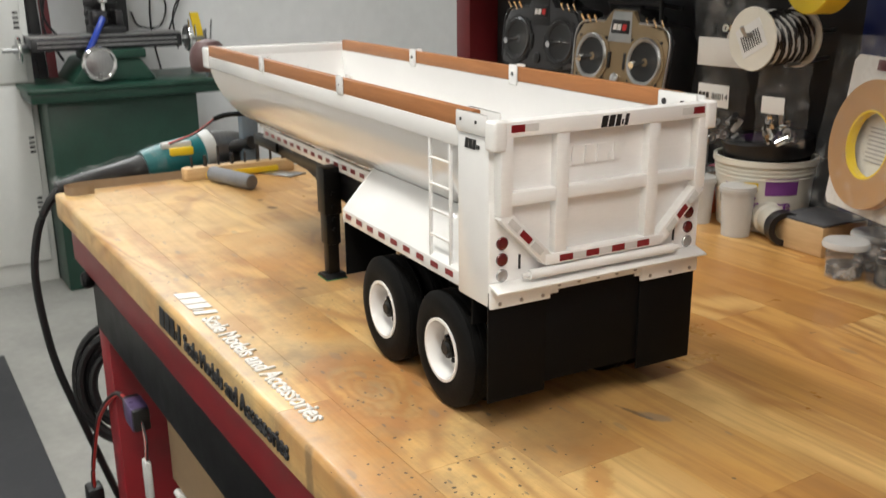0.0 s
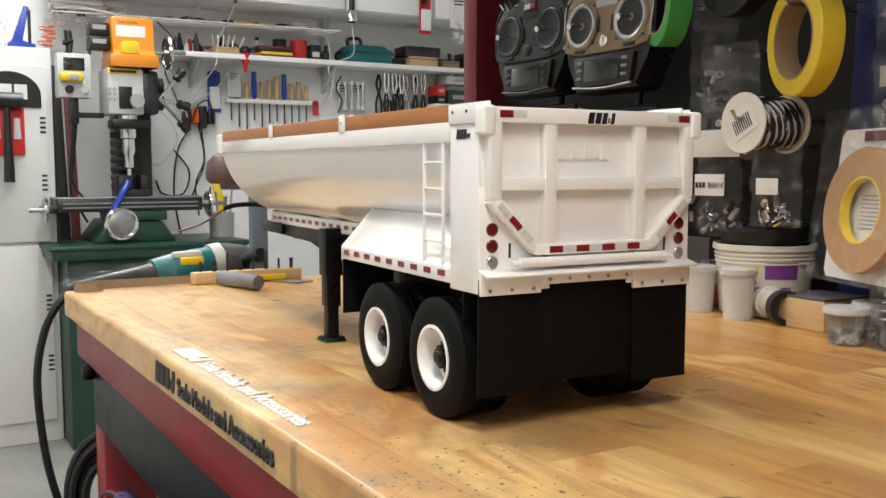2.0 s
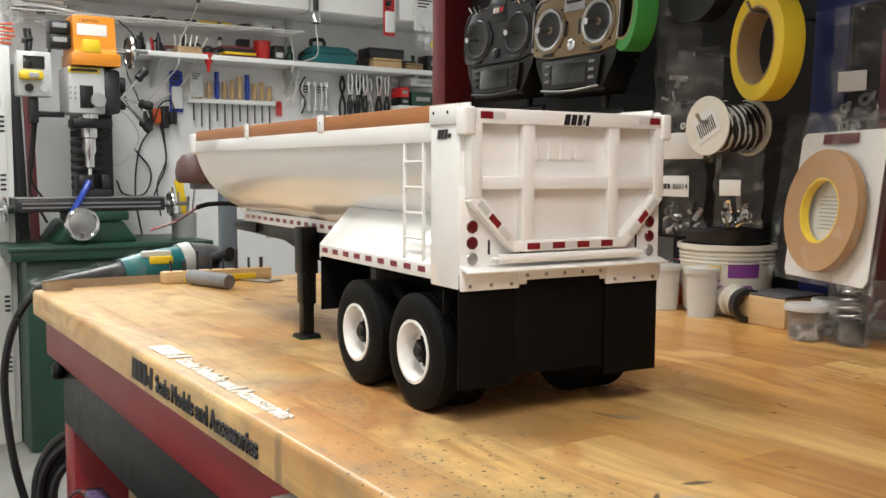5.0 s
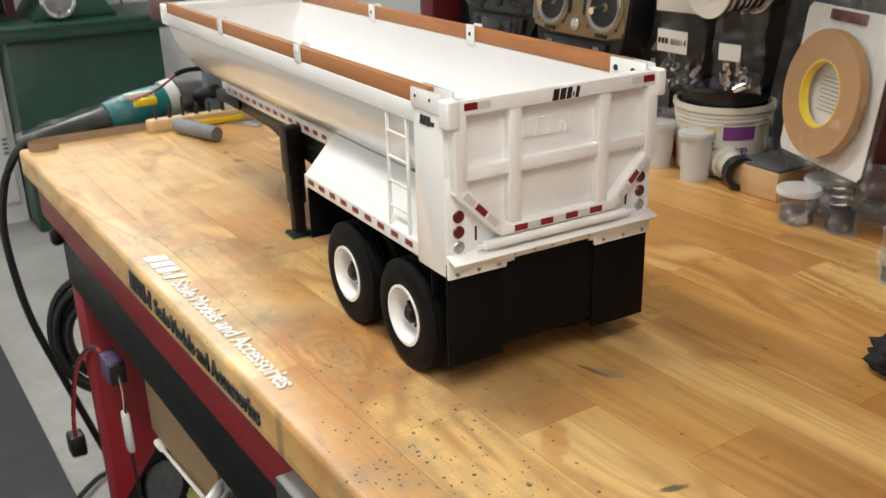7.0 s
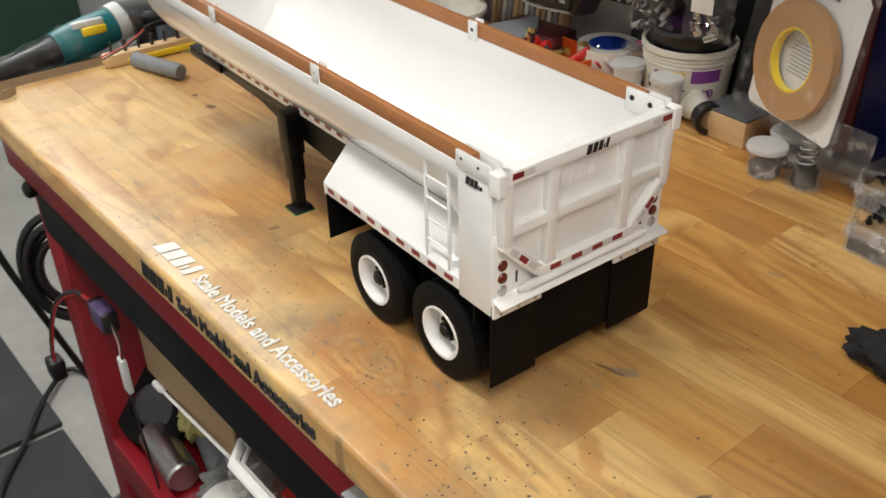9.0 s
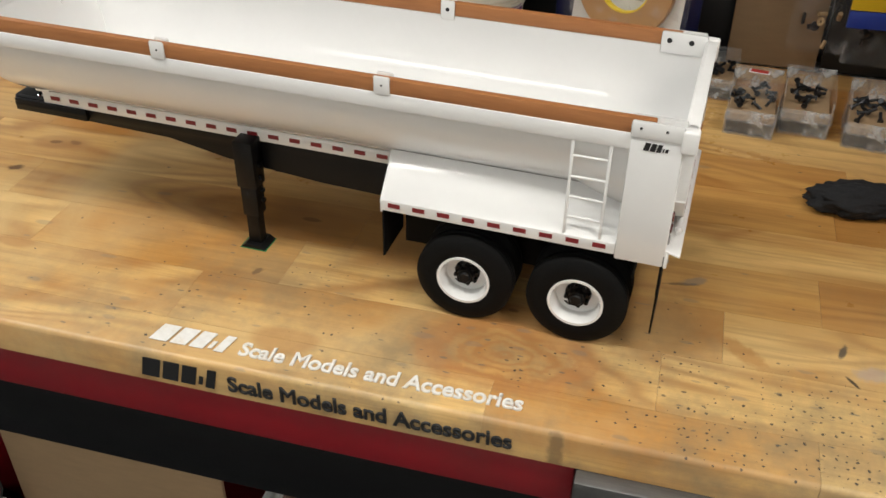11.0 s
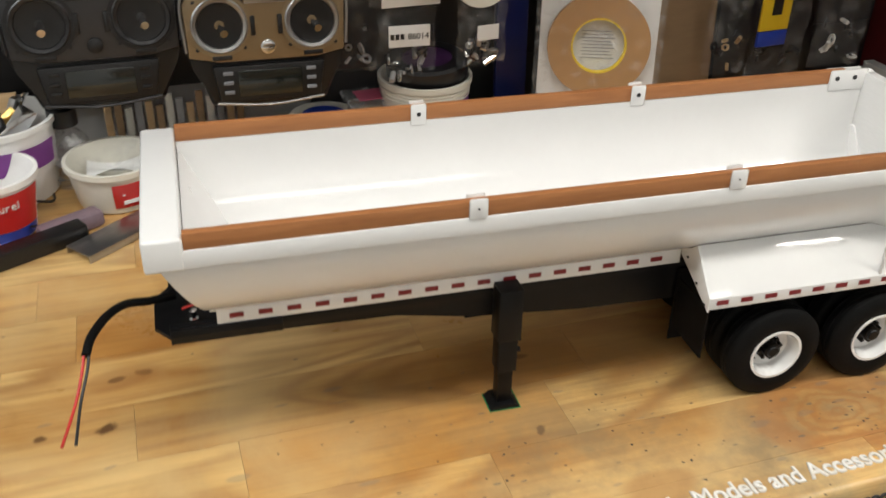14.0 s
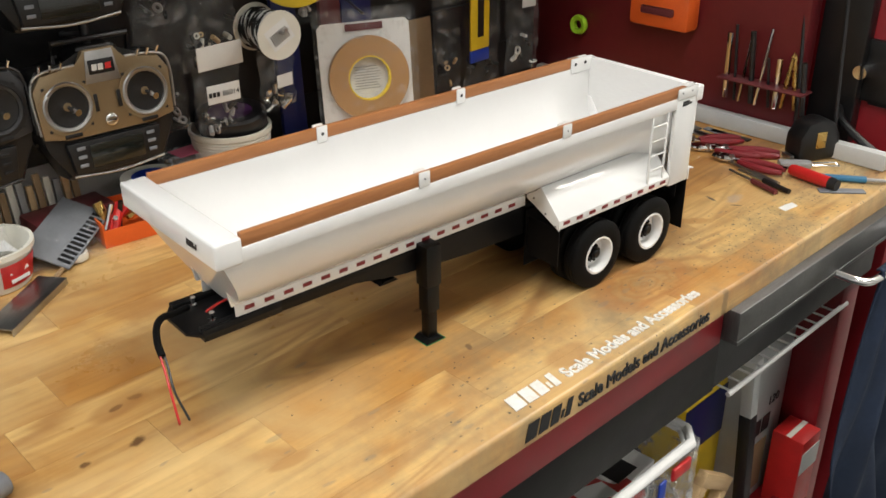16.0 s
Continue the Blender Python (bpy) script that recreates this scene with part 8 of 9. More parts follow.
sheet(bm, drape, 60, 50, 0.0025); part("cloth", bm, M_DENIM, dn, angle=180)
# wire shelf edge, tub, cartons
wsx = thing("wire_basket", pose(0, 0, 0), "white wire shelf under the bench", "wire shelf")
for yy in (0.020, 0.066, 0.28):
    bm = bmn(); sweep(bm, [(0.125, yy, 0.702), (0.45, yy, 0.702)], 0.0036, 8, False); part("long_wire", bm, M_WPLAS, wsx)
bm = bmn(); sweep(bm, [(-0.476, 0.043, 0.590), (-0.44, 0.041, 0.597), (-0.246, 0.036, 0.628)], 0.0022, 8, False); part("front_wire", bm, M_WPLAS, wsx)
bm = bmn(); cyl(bm, (-0.492, 0.0435, 0.588), (-0.470, 0.0430, 0.591), 0.0048, seg=12); part("end_cap", bm, M_WPLAS, wsx)
for k in range(13):
    bm = bmn(); sweep(bm, [(0.135 + 0.0255 * k, 0.020, 0.702), (0.135 + 0.0255 * k, 0.28, 0.702)], 0.0016, 6, False); part("cross_wire", bm, M_WPLAS, wsx)


def carton(x0, x1, y0, y1, z0, z1, mt, label, stripe=None, cat="box", turn=0):
    t_ = thing("carton", pose((x0 + x1) / 2, (y0 + y1) / 2, z0, 0, 0, turn), label, cat)
    w, d, h = (x1 - x0) / 2, (y1 - y0) / 2, z1 - z0
    bm = bmn(); box(bm, -w, w, -d, d, 0, h, 0.002); part("body", bm, mt, t_)
    bm = bmn(); box(bm, -w * 0.98, w * 0.98, -0.004, 0.004, h + 0.0002, h + 0.0008); part("flap_seam", bm, M_CREAM, t_)
    if stripe:
        bm = bmn(); box(bm, -w * 0.99, w * 0.99, -d - 0.0012, -d - 0.0004, h * 0.55, h * 0.85); part("print_band", bm, stripe, t_)
    return t_


SH = 0.3555
carton(-0.34, -0.21, 0.27, 0.48, SH, 0.62, M_CARD, "plain brown cardboard box under the bench")
pl_ = thing("storage_tub", pose(-0.086, 0.132, SH), "white plastic storage tub of packets and odds and ends", "storage tub")
TW, TD, TH = 0.146, 0.118, 0.318
bm = bmn()
for a in ((-TW, TW, -TD, -TD + 0.0025, 0, TH), (-TW, TW, TD - 0.0025, TD, 0, TH), (-TW, -TW + 0.0025, -TD + 0.0025, TD - 0.0025, 0, TH), (TW - 0.0025, TW, -TD + 0.0025, TD - 0.0025, 0, TH), (-TW, TW, -TD, TD, 0, 0.003)):
    box(bm, *a)
part("body", bm, film_mat("clear_tub_plastic", (0.80, 0.79, 0.77), 0.30, 0.25), pl_)
bm = bmn(); ROUND = [(TW, -TD + 0.02), (TW, TD - 0.02), (TW - 0.02, TD), (-TW + 0.02, TD), (-TW, TD - 0.02), (-TW, -TD + 0.02), (-TW + 0.02, -TD), (TW - 0.02, -TD), (TW, -TD + 0.02)]
sweep(bm, [(x, y, TH + 0.004) for x, y in ROUND], 0.0065, 10, False); part("rim", bm, M_WPLAS, pl_)
bm = bmn(); sweep(bm, [(x * 0.955, y * 0.945, TH + 0.001) for x, y in ROUND], 0.0035, 8, False); part("inner_rim", bm, M_WPLAS, pl_)
r = random.Random(61)
for k, (mt, dx, dy) in enumerate(((M_CARD, -0.09, 0.0), (M_PAPER, 0.0, 0.02), (M_CARD, 0.08, 0.0), (M_GREYP, 0.05, 0.05), (M_REDP, -0.10, -0.03), (M_PAPER, -0.05, -0.05), (M_REDP, -0.03, -0.03), (M_CREAM, 0.04, -0.04), (M_PAPER, 0.09, -0.04), (M_REDP, 0.03, -0.06), (M_CARD, 0.07, 0.02), (M_PAPER, -0.085, 0.0), (M_CREAM, 0.0, 0.05), (M_CARD, -0.06, 0.06))):
    bm = bmn(); box(bm, -0.045, 0.045, -0.030, 0.030, -0.005, 0.005, 0.0015)
    pkt = part("packet", bm, mt, pl_, m=pose(dx, dy, 0.20 + 0.0075 * k, r.uniform(-16, 16), r.uniform(-16, 16), r.uniform(-30, 30)))
    bm = bmn(); box(bm, -0.040, 0.010, -0.022, 0.012, 0.0052, 0.0056); part("print_panel", bm, (M_PAPER, M_REDP, M_INK)[k % 3], pkt)
bm = bmn(); box(bm, 0.085, 0.122, -TD - 0.006, -TD - 0.0005, TH - 0.030, TH - 0.012, 0.002); part("clip", bm, M_REDP, pl_, "red snap clip")
bm = bmn(); box(bm, 0.060, 0.074, -TD - 0.004, -TD - 0.0005, TH - 0.075, TH - 0.020, 0.002); part("strap", bm, M_BLUE, pl_, "blue strap end")
fr = thing("pine_frame", pose(0.120, 0.060, SH + 0.036, 4, 36, 4), "pine picture frame leaning under the bench", "frame")
bm = bmn()
for a in ((-0.055, 0.055, -0.008, 0.008, 0.0, 0.022), (-0.055, 0.055, -0.008, 0.008, 0.12, 0.142), (-0.055, -0.033, -0.008, 0.008, 0.022, 0.12), (0.033, 0.055, -0.008, 0.008, 0.022, 0.12)):
    box(bm, *a, 0.001)
part("frame", bm, M_PINE, fr)
sx = carton(0.298, 0.418, 0.072, 0.332, SH, 0.655, M_LGREY, "white carton of sandpaper with a dark mark and the number 120", None)
letters("lettering", "120", 0.022, M_INK, sx, pose(0.006, -0.1312, 0.178, 90, 0, 0), 0.0004)
marks("mark", [0.022, 0.022], 0.030, M_INK, sx, pose(-0.030, -0.1312, 0.132, 90, 0, 0), gap=0.15, lean=0, depth=0.0006)
bm = bmn(); box(bm, -0.030, 0.020, -0.1316, -0.1308, 0.02, 0.115, 0.0002); part("sample_panel", bm, M_CARD, sx)
carton(0.182, 0.292, 0.105, 0.33, SH, 0.640, M_YELLOW, "yellow and blue carton standing under the bench", M_NAVY)
carton(0.372, 0.428, 0.008, 0.060, SH, 0.490, M_REDP, "red and white carton under the bench", M_PAPER)
bl_ = thing("light_box", pose(0.285, 0.048, SH, -3, -2, 0), "slim white and black packaged bar standing under the bench", "package")
bm = bmn(); box(bm, -0.009, 0.009, -0.009, 0.009, 0, 0.300, 0.001); part("case", bm, M_LGREY, bl_)
bm = bmn(); box(bm, -0.0095, 0.0095, -0.0095, 0.0095, 0.02, 0.215, 0.001); part("sleeve", bm, M_INK, bl_)
bm = bmn(); box(bm, -0.011, 0.011, -0.011, 0.011, 0.3002, 0.312, 0.002); part("end_cap", bm, M_WPLAS, bl_)
dkk = thing("dark_cloth", pose(0.107, 0.175, SH) @ Matrix.Diagonal((0.62, 1, 1.25, 1)), "heap of black rags under the bench", "rags")
bm = bmn(); bmesh.ops.create_icosphere(bm, subdivisions=4, radius=1)
for v in bm.verts:
    q = v.co * (1 + 0.25 * noise.fractal(v.co * 2.1 + Vector((3, 1, 5)), 1, 2, 4)); v.co = Vector((q.x * 0.06, q.y * 0.07, max(0, q.z * 0.09 + 0.085)))
part("heap", bm, M_FLEECE, dkk, angle=180)
# west end, under the bench
wh_ = thing("grinding_wheel", pose(-0.655, 0.090, SH + 0.060, 58, 0, 38) @ Matrix.Scale(0.68, 4), "black rubber wheel standing on the lower shelf", "wheel")
bm = bmn(); lathe(bm, [(0.05, -0.03), (0.088, -0.03), (0.094, -0.02), (0.094, 0.02), (0.088, 0.03), (0.05, 0.03)], 40, None, True); part("tyre", bm, M_RUBBER, wh_)
bm = bmn(); lathe(bm, [(0, -0.02), (0.0495, -0.02), (0.0495, 0.02), (0, 0.025)], 30); part("hub", bm, M_IRON, wh_)
for k, (x, y, z, rx, rz, ln_) in enumerate(((-0.582, 0.066, SH + 0.026, 0, 86, 0.115), (-0.535, 0.124, SH + 0.026, 0, 78, 0.105), (-0.40, 0.20, SH + 0.031, 0, 60, 0.12))):
    t_ = thing("metal_canister", pose(x, y, z, 90, 0, rz), "grey steel canister lying on the lower shelf", "canister", "canisters")
    bm = bmn(); lathe(bm, [(0, -ln_ / 2), (0.022, -ln_ / 2), (0.025, -ln_ / 2 + 0.004), (0.025, ln_ / 2 - 0.004), (0.022, ln_ / 2), (0.006, ln_ / 2 - 0.002), (0, ln_ / 2 - 0.002)], 28); part("can", bm, M_GREYR if k else M_STEEL, t_)
rg_ = thing("yellow_rag", pose(-0.590, 0.125, SH + 0.020) @ Matrix.Scale(0.6, 4), "pale yellow crumpled rag on the lower shelf", "rag")
bm = bmn(); bmesh.ops.create_icosphere(bm, subdivisions=4, radius=1)
for v in bm.verts:
    q = v.co * (1 + 0.3 * noise.fractal(v.co * 2.5, 1, 2, 4)); v.co = Vector((q.x * 0.045, q.y * 0.05, max(0, q.z * 0.06 + 0.055)))
part("rag", bm, mat("pale_yellow_cloth", (0.45, 0.40, 0.16), 0.9, var=0.15, scale=40, bump=0.3), rg_, angle=180)
ld = thing("plastic_disc", pose(-0.412, 0.068, SH + 0.0655, 14, -10, 0) @ Matrix.Scale(0.68, 4), "round white plastic lid lying on a grey can", "lid")
bm = bmn(); lathe(bm, [(0, 0.006), (0.048, 0.006), (0.052, 0.004), (0.052, -0.008), (0.050, -0.008), (0.050, 0.003), (0, 0.003)], 36); part("lid", bm, M_WPLAS, ld)
bm = bmn(); lathe(bm, [(0, -0.094), (0.045, -0.094), (0.047, -0.01), (0, -0.01)], 28); part("can", bm, M_GREYP, ld)
gy = thing("grey_rag", pose(-0.475, 0.120, SH), "crumpled grey shop rag on the lower shelf", "rag")
bm = bmn(); bmesh.ops.create_icosphere(bm, subdivisions=4, radius=1)
for v in bm.verts:
    q = v.co * (1 + 0.4 * noise.fractal(v.co * 2.8 + Vector((7, 2, 1)), 1, 2, 5)); v.co = Vector((q.x * 0.036, q.y * 0.052, max(0, q.z * 0.030 + 0.022)))
part("rag", bm, mat("grey_shop_cloth", (0.20, 0.20, 0.19), 0.9, var=0.25, scale=50, bump=0.3), gy, angle=180)
crd = thing("cardboard_sheet", pose(-0.39, 0.047, 0.51, 0, 0, 0), "brown hardboard sheet hanging below the drawer", "board")
bm = bmn(); box(bm, -0.125, 0.115, -0.002, 0.002, 0.085, 0.235, 0.001); part("sheet", bm, M_CARD, crd)
# battery charger lead hanging from the leg
cg = thing("connector_lead", pose(-0.556, 0.020, 0.671), "small purple-wrapped connector with red and black wires", "connector")
M_PURP = mat("purple_shrink_wrap", (0.10, 0.07, 0.16), 0.3, var=0.3, scale=90, bump=0.1)
bm = bmn(); box(bm, -0.026, 0.026, -0.010, 0.010, -0.014, 0.014, 0.003); part("wrap", bm, M_BPLAS, cg)
bm = bmn(); box(bm, -0.016, 0.020, -0.0105, 0.0102, -0.0142, 0.0145, 0.001); part("label", bm, M_PURP, cg, "purple printed sleeve")
for k, (mt, dx) in enumerate(((M_WRED, 0.0), (M_WBLK, 0.006))):
    bm = bmn(); sweep(bm, [(-0.026, 0.0, 0.002 - dx), (-0.085 - dx, -0.004, -0.010), (-0.190 - dx, -0.010, -0.085), (-0.262 - dx, -0.014, -0.190), (-0.283 - dx, -0.014, -0.240)], 0.0022 + 0.001 * k, 8); part("wire", bm, mt, cg)
bm = bmn(); box(bm, -0.304, -0.272, -0.026, -0.002, -0.272, -0.236, 0.005); part("plug", bm, M_BPLAS, cg)
for k in range(3):
    bm = bmn(); sweep(bm, [(0.024, 0.0, 0.0), (0.040 + 0.004 * k, -0.002, -0.018), (0.038 + 0.002 * k, -0.003, -0.046)], 0.0013, 6); part("lead", bm, (M_WIREW, M_WRED, M_WBLK)[k], cg)
bm = bmn(); box(bm, 0.030, 0.048, -0.007, 0.001, -0.098, -0.044, 0.003); part("tag", bm, M_LGREY, cg)
bm = bmn(); sweep(bm, [(0.038, -0.003, -0.098), (0.030, 0.0, -0.16), (0.020, 0.006, -0.24), (0.016, 0.010, -0.32)], 0.0018, 6); part("tail", bm, M_WBLK, cg)
# hose reel beside the leg
hr = thing("hose_reel", pose(-0.815, 0.055, 0.60, 90, 0, 65) @ Matrix.Scale(0.72, 4), "black coiled hose hanging at the bench end", "hose")
for k in range(4):
    bm = bmn(); rr = 0.085 - 0.012 * k
    sweep(bm, [(rr * math.cos(w), rr * 1.5 * math.sin(w), 0.012 * (k % 2)) for w in [2 * math.pi * q / 30 for q in range(31)]], 0.009, 8, False); part("coil", bm, M_BPLAS, hr)
bm = bmn(); sweep(bm, [(0, 0.13, 0.0), (0, 0.15, -0.04), (0, 0.15, -0.07)], 0.006, 8, False); part("hook", bm, M_STEEL, hr)
fc = thing("floor_cable", pose(0, 0, 0), "long black cable lying in loops on the floor mat", "cable")
bm = bmn(); sweep(bm, [(-0.70, 0.16, 0.42), (-0.95, 0.19, 0.10), (-1.25, 0.175, 0.010), (-1.377, 0.140, 0.012), (-1.30, 0.05, 0.020), (-1.20, -0.02, 0.021), (-1.083, -0.11, 0.021), (-0.99, -0.125, 0.021), (-0.925, -0.091, 0.021), (-0.90, -0.02, 0.021), (-0.924, 0.061, 0.021), (-0.90, 0.13, 0.06), (-0.72, 0.10, 0.32)], 0.006, 8); part("cable", bm, M_BPLAS, fc)
rt = thing("red_scrap", pose(-0.945, 0.03, 0.0143, 0, 0, 70) @ Matrix.Scale(0.5, 4), "small red plastic scrap on the floor mat", "scrap")
bm = bmn(); prism(bm, [(-0.03, -0.008), (0.025, -0.01), (0.03, 0.006), (-0.02, 0.010)], 0, 0.003, "z"); part("scrap", bm, M_REDP, rt)

# ---------------------------------------------------------------- clutter on the west wall
def cord(label, pts, mt, rad=0.0028, cat="cord"):
    t_ = thing("hanging_cord", pose(0, 0, 0), label, cat, "hanging cords")
    bm = bmn(); sweep(bm, pts, rad, 6); part("strand", bm, mt, t_)
    return t_


WX = -3.60
cord("thin pale cord looping from the cabinet to the plugs", [(-3.42, 1.142, 1.83), (-3.50, 1.115, 1.72), (WX, 1.09, 1.62), (WX + 0.05, 1.066, 1.52), (WX - 0.06, 1.02, 1.43), (-3.69, 0.968, 1.355), (-3.70, 0.98, 1.30)], M_WIREW)
cord("white cord hanging beside the shelf standard", [(WX, 1.619, 1.70), (WX + 0.02, 1.625, 1.60), (WX + 0.05, 1.604, 1.52), (WX, 1.66, 1.47), (WX, 1.625, 1.40)], M_WIREW)
cord("white pull cord hanging from the work light", [(-3.42, 1.665, 1.73), (-3.45, 1.685, 1.60), (WX, 1.677, 1.575), (WX, 1.65, 1.49), (WX, 1.632, 1.38)], M_WIREW, 0.0035)
cord("pale cord hanging over the cabinet door", [(-3.425, 1.02, 1.95), (-3.425, 0.99, 1.82), (-3.50, 0.98, 1.75), (WX, 0.965, 1.72)], M_WIREW, 0.002)
cord("black cord draped under the wire shelf", [(WX, 0.83, 1.70), (WX, 0.90, 1.62), (WX, 0.86, 1.50), (-3.68, 0.92, 1.40), (-3.70, 0.95, 1.33)], M_BPLAS)
cord("black cable dangling from the plugs", [(-3.70, 1.03, 1.26), (-3.69, 1.05, 1.12), (-3.70, 1.01, 1.00), (-3.69, 1.02, 0.86)], M_BPLAS, 0.0035)
cord("black cable hooped against the wall", [(-3.70, 1.10, 1.27), (-3.69, 1.08, 1.37), (-3.69, 1.03, 1.36), (-3.70, 1.00, 1.28)], M_BPLAS, 0.0035)
cord("clear air line curling behind the mill levers", [(-3.55, 0.72, 1.36), (-3.55, 0.84, 1.30), (-3.58, 0.90, 1.20), (-3.60, 0.84, 1.10), (-3.60, 0.74, 1.08)], M_LGREY, 0.002)
cord("black cord hanging among the packs", [(-3.66, 1.72, 1.52), (-3.66, 1.69, 1.46), (-3.66, 1.72, 1.40), (-3.66, 1.70, 1.34)], M_BPLAS, 0.004)

for k, (yy, zz) in enumerate(((0.372, 1.572), (0.385, 1.602), (0.380, 1.630))):
    t_ = thing("spring_clamp", pose(-3.56, yy, zz), "orange spring clamp gripped on the shelf edge", "clamp", "orange clamps")
    for sg in (-1, 1):
        bm = bmn(); prism(bm, [(-0.028, sg * 0.004), (0.0, sg * 0.012), (0.030, sg * 0.013), (0.030, sg * 0.006), (0.0, sg * 0.004)], 0, 0.018, "x", 0.001); part("jaw", bm, M_ORP, t_)
    bm = bmn(); cyl(bm, (-0.002, 0.0, 0.0), (0.020, 0.0, 0.0), 0.006, seg=10); part("spring", bm, M_STEEL, t_)
for yy, zz, rad in ((0.431, 1.680, 0.030), (0.520, 1.678, 0.026)):
    t_ = thing("glass_jar", pose(-3.58, yy, zz - rad * 1.1), "clear glass jar hung under the wire shelf", "jar", "hung jars")
    bm = bmn(); lathe(bm, [(0, 0), (rad * 0.7, 0), (rad, rad * 0.5), (rad, rad * 1.2), (rad * 0.6, rad * 1.8), (rad * 0.6, rad * 2)], 20); part("bowl", bm, M_GLASS, t_)
    bm = bmn(); lathe(bm, [(rad * 0.62, rad * 1.7), (rad * 0.68, rad * 1.75), (rad * 0.68, rad * 2.1), (0, rad * 2.1)], 20); part("cap", bm, M_BPLAS, t_)
for k, (yy, ln_) in enumerate(((0.455, 0.13), (0.472, 0.11), (0.545, 0.12))):
    t_ = thing("bar_clamp", pose(-3.57, yy, 1.63), "small dark clamp dangling beside the mill", "clamp", "dark clamps")
    bm = bmn(); sweep(bm, [(0, 0, 0), (0, 0.004, -ln_ * 0.5), (0, -0.006, -ln_)], 0.007, 8); part("bar", bm, M_IRON, t_)
    bm = bmn(); box(bm, -0.008, 0.012, -0.012, 0.012, -ln_ * 0.45, -ln_ * 0.3, 0.003); part("jaw", bm, M_CHROME if k == 2 else M_BPLAS, t_)
# bundle of bagged tubing stacked on the wire shelf over the mill
r = random.Random(71)
for k in range(14):
    t_ = thing("plastic_tube", pose(-3.60 + 0.012 * (k % 4), 0.42 + r.uniform(-0.02, 0.05), 1.712 + 0.012 * (k // 4), 0, 0, r.uniform(-8, 8)), "clear plastic tube lying on the wire shelf", "tube", "tubes on the wire shelf")
    bm = bmn(); ln_ = r.uniform(0.16, 0.26); sweep(bm, [(0, 0, 0.006), (0.004, ln_ * 0.5, 0.008), (0.01, ln_, 0.004 - 0.012 * (k % 3 == 0))], 0.006, 8); part("wall", bm, (M_GLASS, M_LGREY, M_GLASS, M_PAPER)[k % 4], t_)
# crowded back of the long shelf: dark boxes, bottles, coils
for k in range(26):
    yy = 0.90 + 0.058 * k + r.uniform(-0.01, 0.01)
    hgt = r.uniform(0.035, 0.105)
    if k % 3 == 0:
        t_ = thing("parts_case", pose(-3.715, yy, 1.5775), "dark small parts case at the back of the shelf", "case", "cases on the shelf")
        bm = bmn(); box(bm, 0, 0.05, -0.026, 0.026, 0, hgt, 0.003); part("body", bm, (M_IRON, M_BPLAS, M_GREYR, M_DUSKRED)[k % 4], t_)
        bm = bmn(); box(bm, 0.0502, 0.0515, -0.018, 0.018, hgt * 0.3, hgt * 0.6); part("label", bm, (M_PAPER, M_GREYP)[k % 2], t_)
    elif k % 3 == 1:
        t_ = thing("bottle", pose(-3.685, yy, 1.5775), "small dark bottle at the back of the shelf", "bottle", "bottles on the shelf")
        bm = bmn(); lathe(bm, [(0, 0), (0.018, 0), (0.019, 0.003), (0.019, hgt * 0.65), (0.008, hgt * 0.85), (0.008, hgt), (0, hgt)], 16); part("body", bm, (M_BPLAS, M_GREEN, M_IRON, M_LGREY)[k % 4], t_)
        bm = bmn(); lathe(bm, [(0.010, hgt), (0.010, hgt + 0.014), (0, hgt + 0.014)], 12); part("cap", bm, (M_REDP, M_BPLAS, M_YELLOW)[k % 3], t_)
    else:
        t_ = thing("wire_coil", pose(-3.68, yy, 1.5775 + 0.032, 90, 0, 90 + r.uniform(-20, 20)), "dark coil of wire standing on the shelf", "coil", "coils on the shelf")
        bm = bmn(); sweep(bm, [((0.024 + 0.003 * math.sin(w * 0.3)) * math.cos(w), (0.026 + 0.003 * math.cos(w * 0.4)) * math.sin(w), 0.0015 * w / 3) for w in [q * 0.45 for q in range(56)]], 0.0025, 5); part("loop", bm, (M_BPLAS, M_IRON, M_WBLK)[k % 3], t_)
# things lying on the wire shelf
for k in range(12):
    yy = 0.86 + 0.062 * k
    t_ = thing("shop_tool", pose(-3.66 + 0.02 * (k % 3), yy, 1.722, 0, 0, r.uniform(50, 130)), "dark hand tool lying on the wire shelf", "tool", "tools on the wire shelf")
    bm = bmn(); sweep(bm, [(-0.05, 0, 0), (0.0, 0.004, 0.002), (0.02, 0, 0.003)], 0.005, 8, False); part("shaft", bm, (M_IRON, M_STEEL, M_BPLAS)[k % 3], t_)
    bm = bmn(); sweep(bm, [(0.02, 0, 0.003), (0.045, 0, 0.004), (0.07, 0, 0.003)], lambda t: 0.007 + 0.004 * math.sin(3 * t), 10, False); part("handle", bm, (M_BPLAS, M_DUSKRED, M_IRON, M_PINE)[k % 4], t_)
fn = thing("funnel", pose(-3.57, 1.21, 1.50), "red plastic funnel hanging at the shelf edge", "funnel")
bm = bmn(); lathe(bm, [(0.004, 0), (0.006, 0), (0.010, 0.035), (0.020, 0.055), (0.024, 0.085), (0.022, 0.085)], 18); part("cone", bm, M_REDP, fn)
bm = bmn(); lathe(bm, [(0.020, 0.085), (0.026, 0.088), (0.026, 0.105), (0.012, 0.115), (0, 0.115)], 18); part("cap", bm, M_BPLAS, fn)
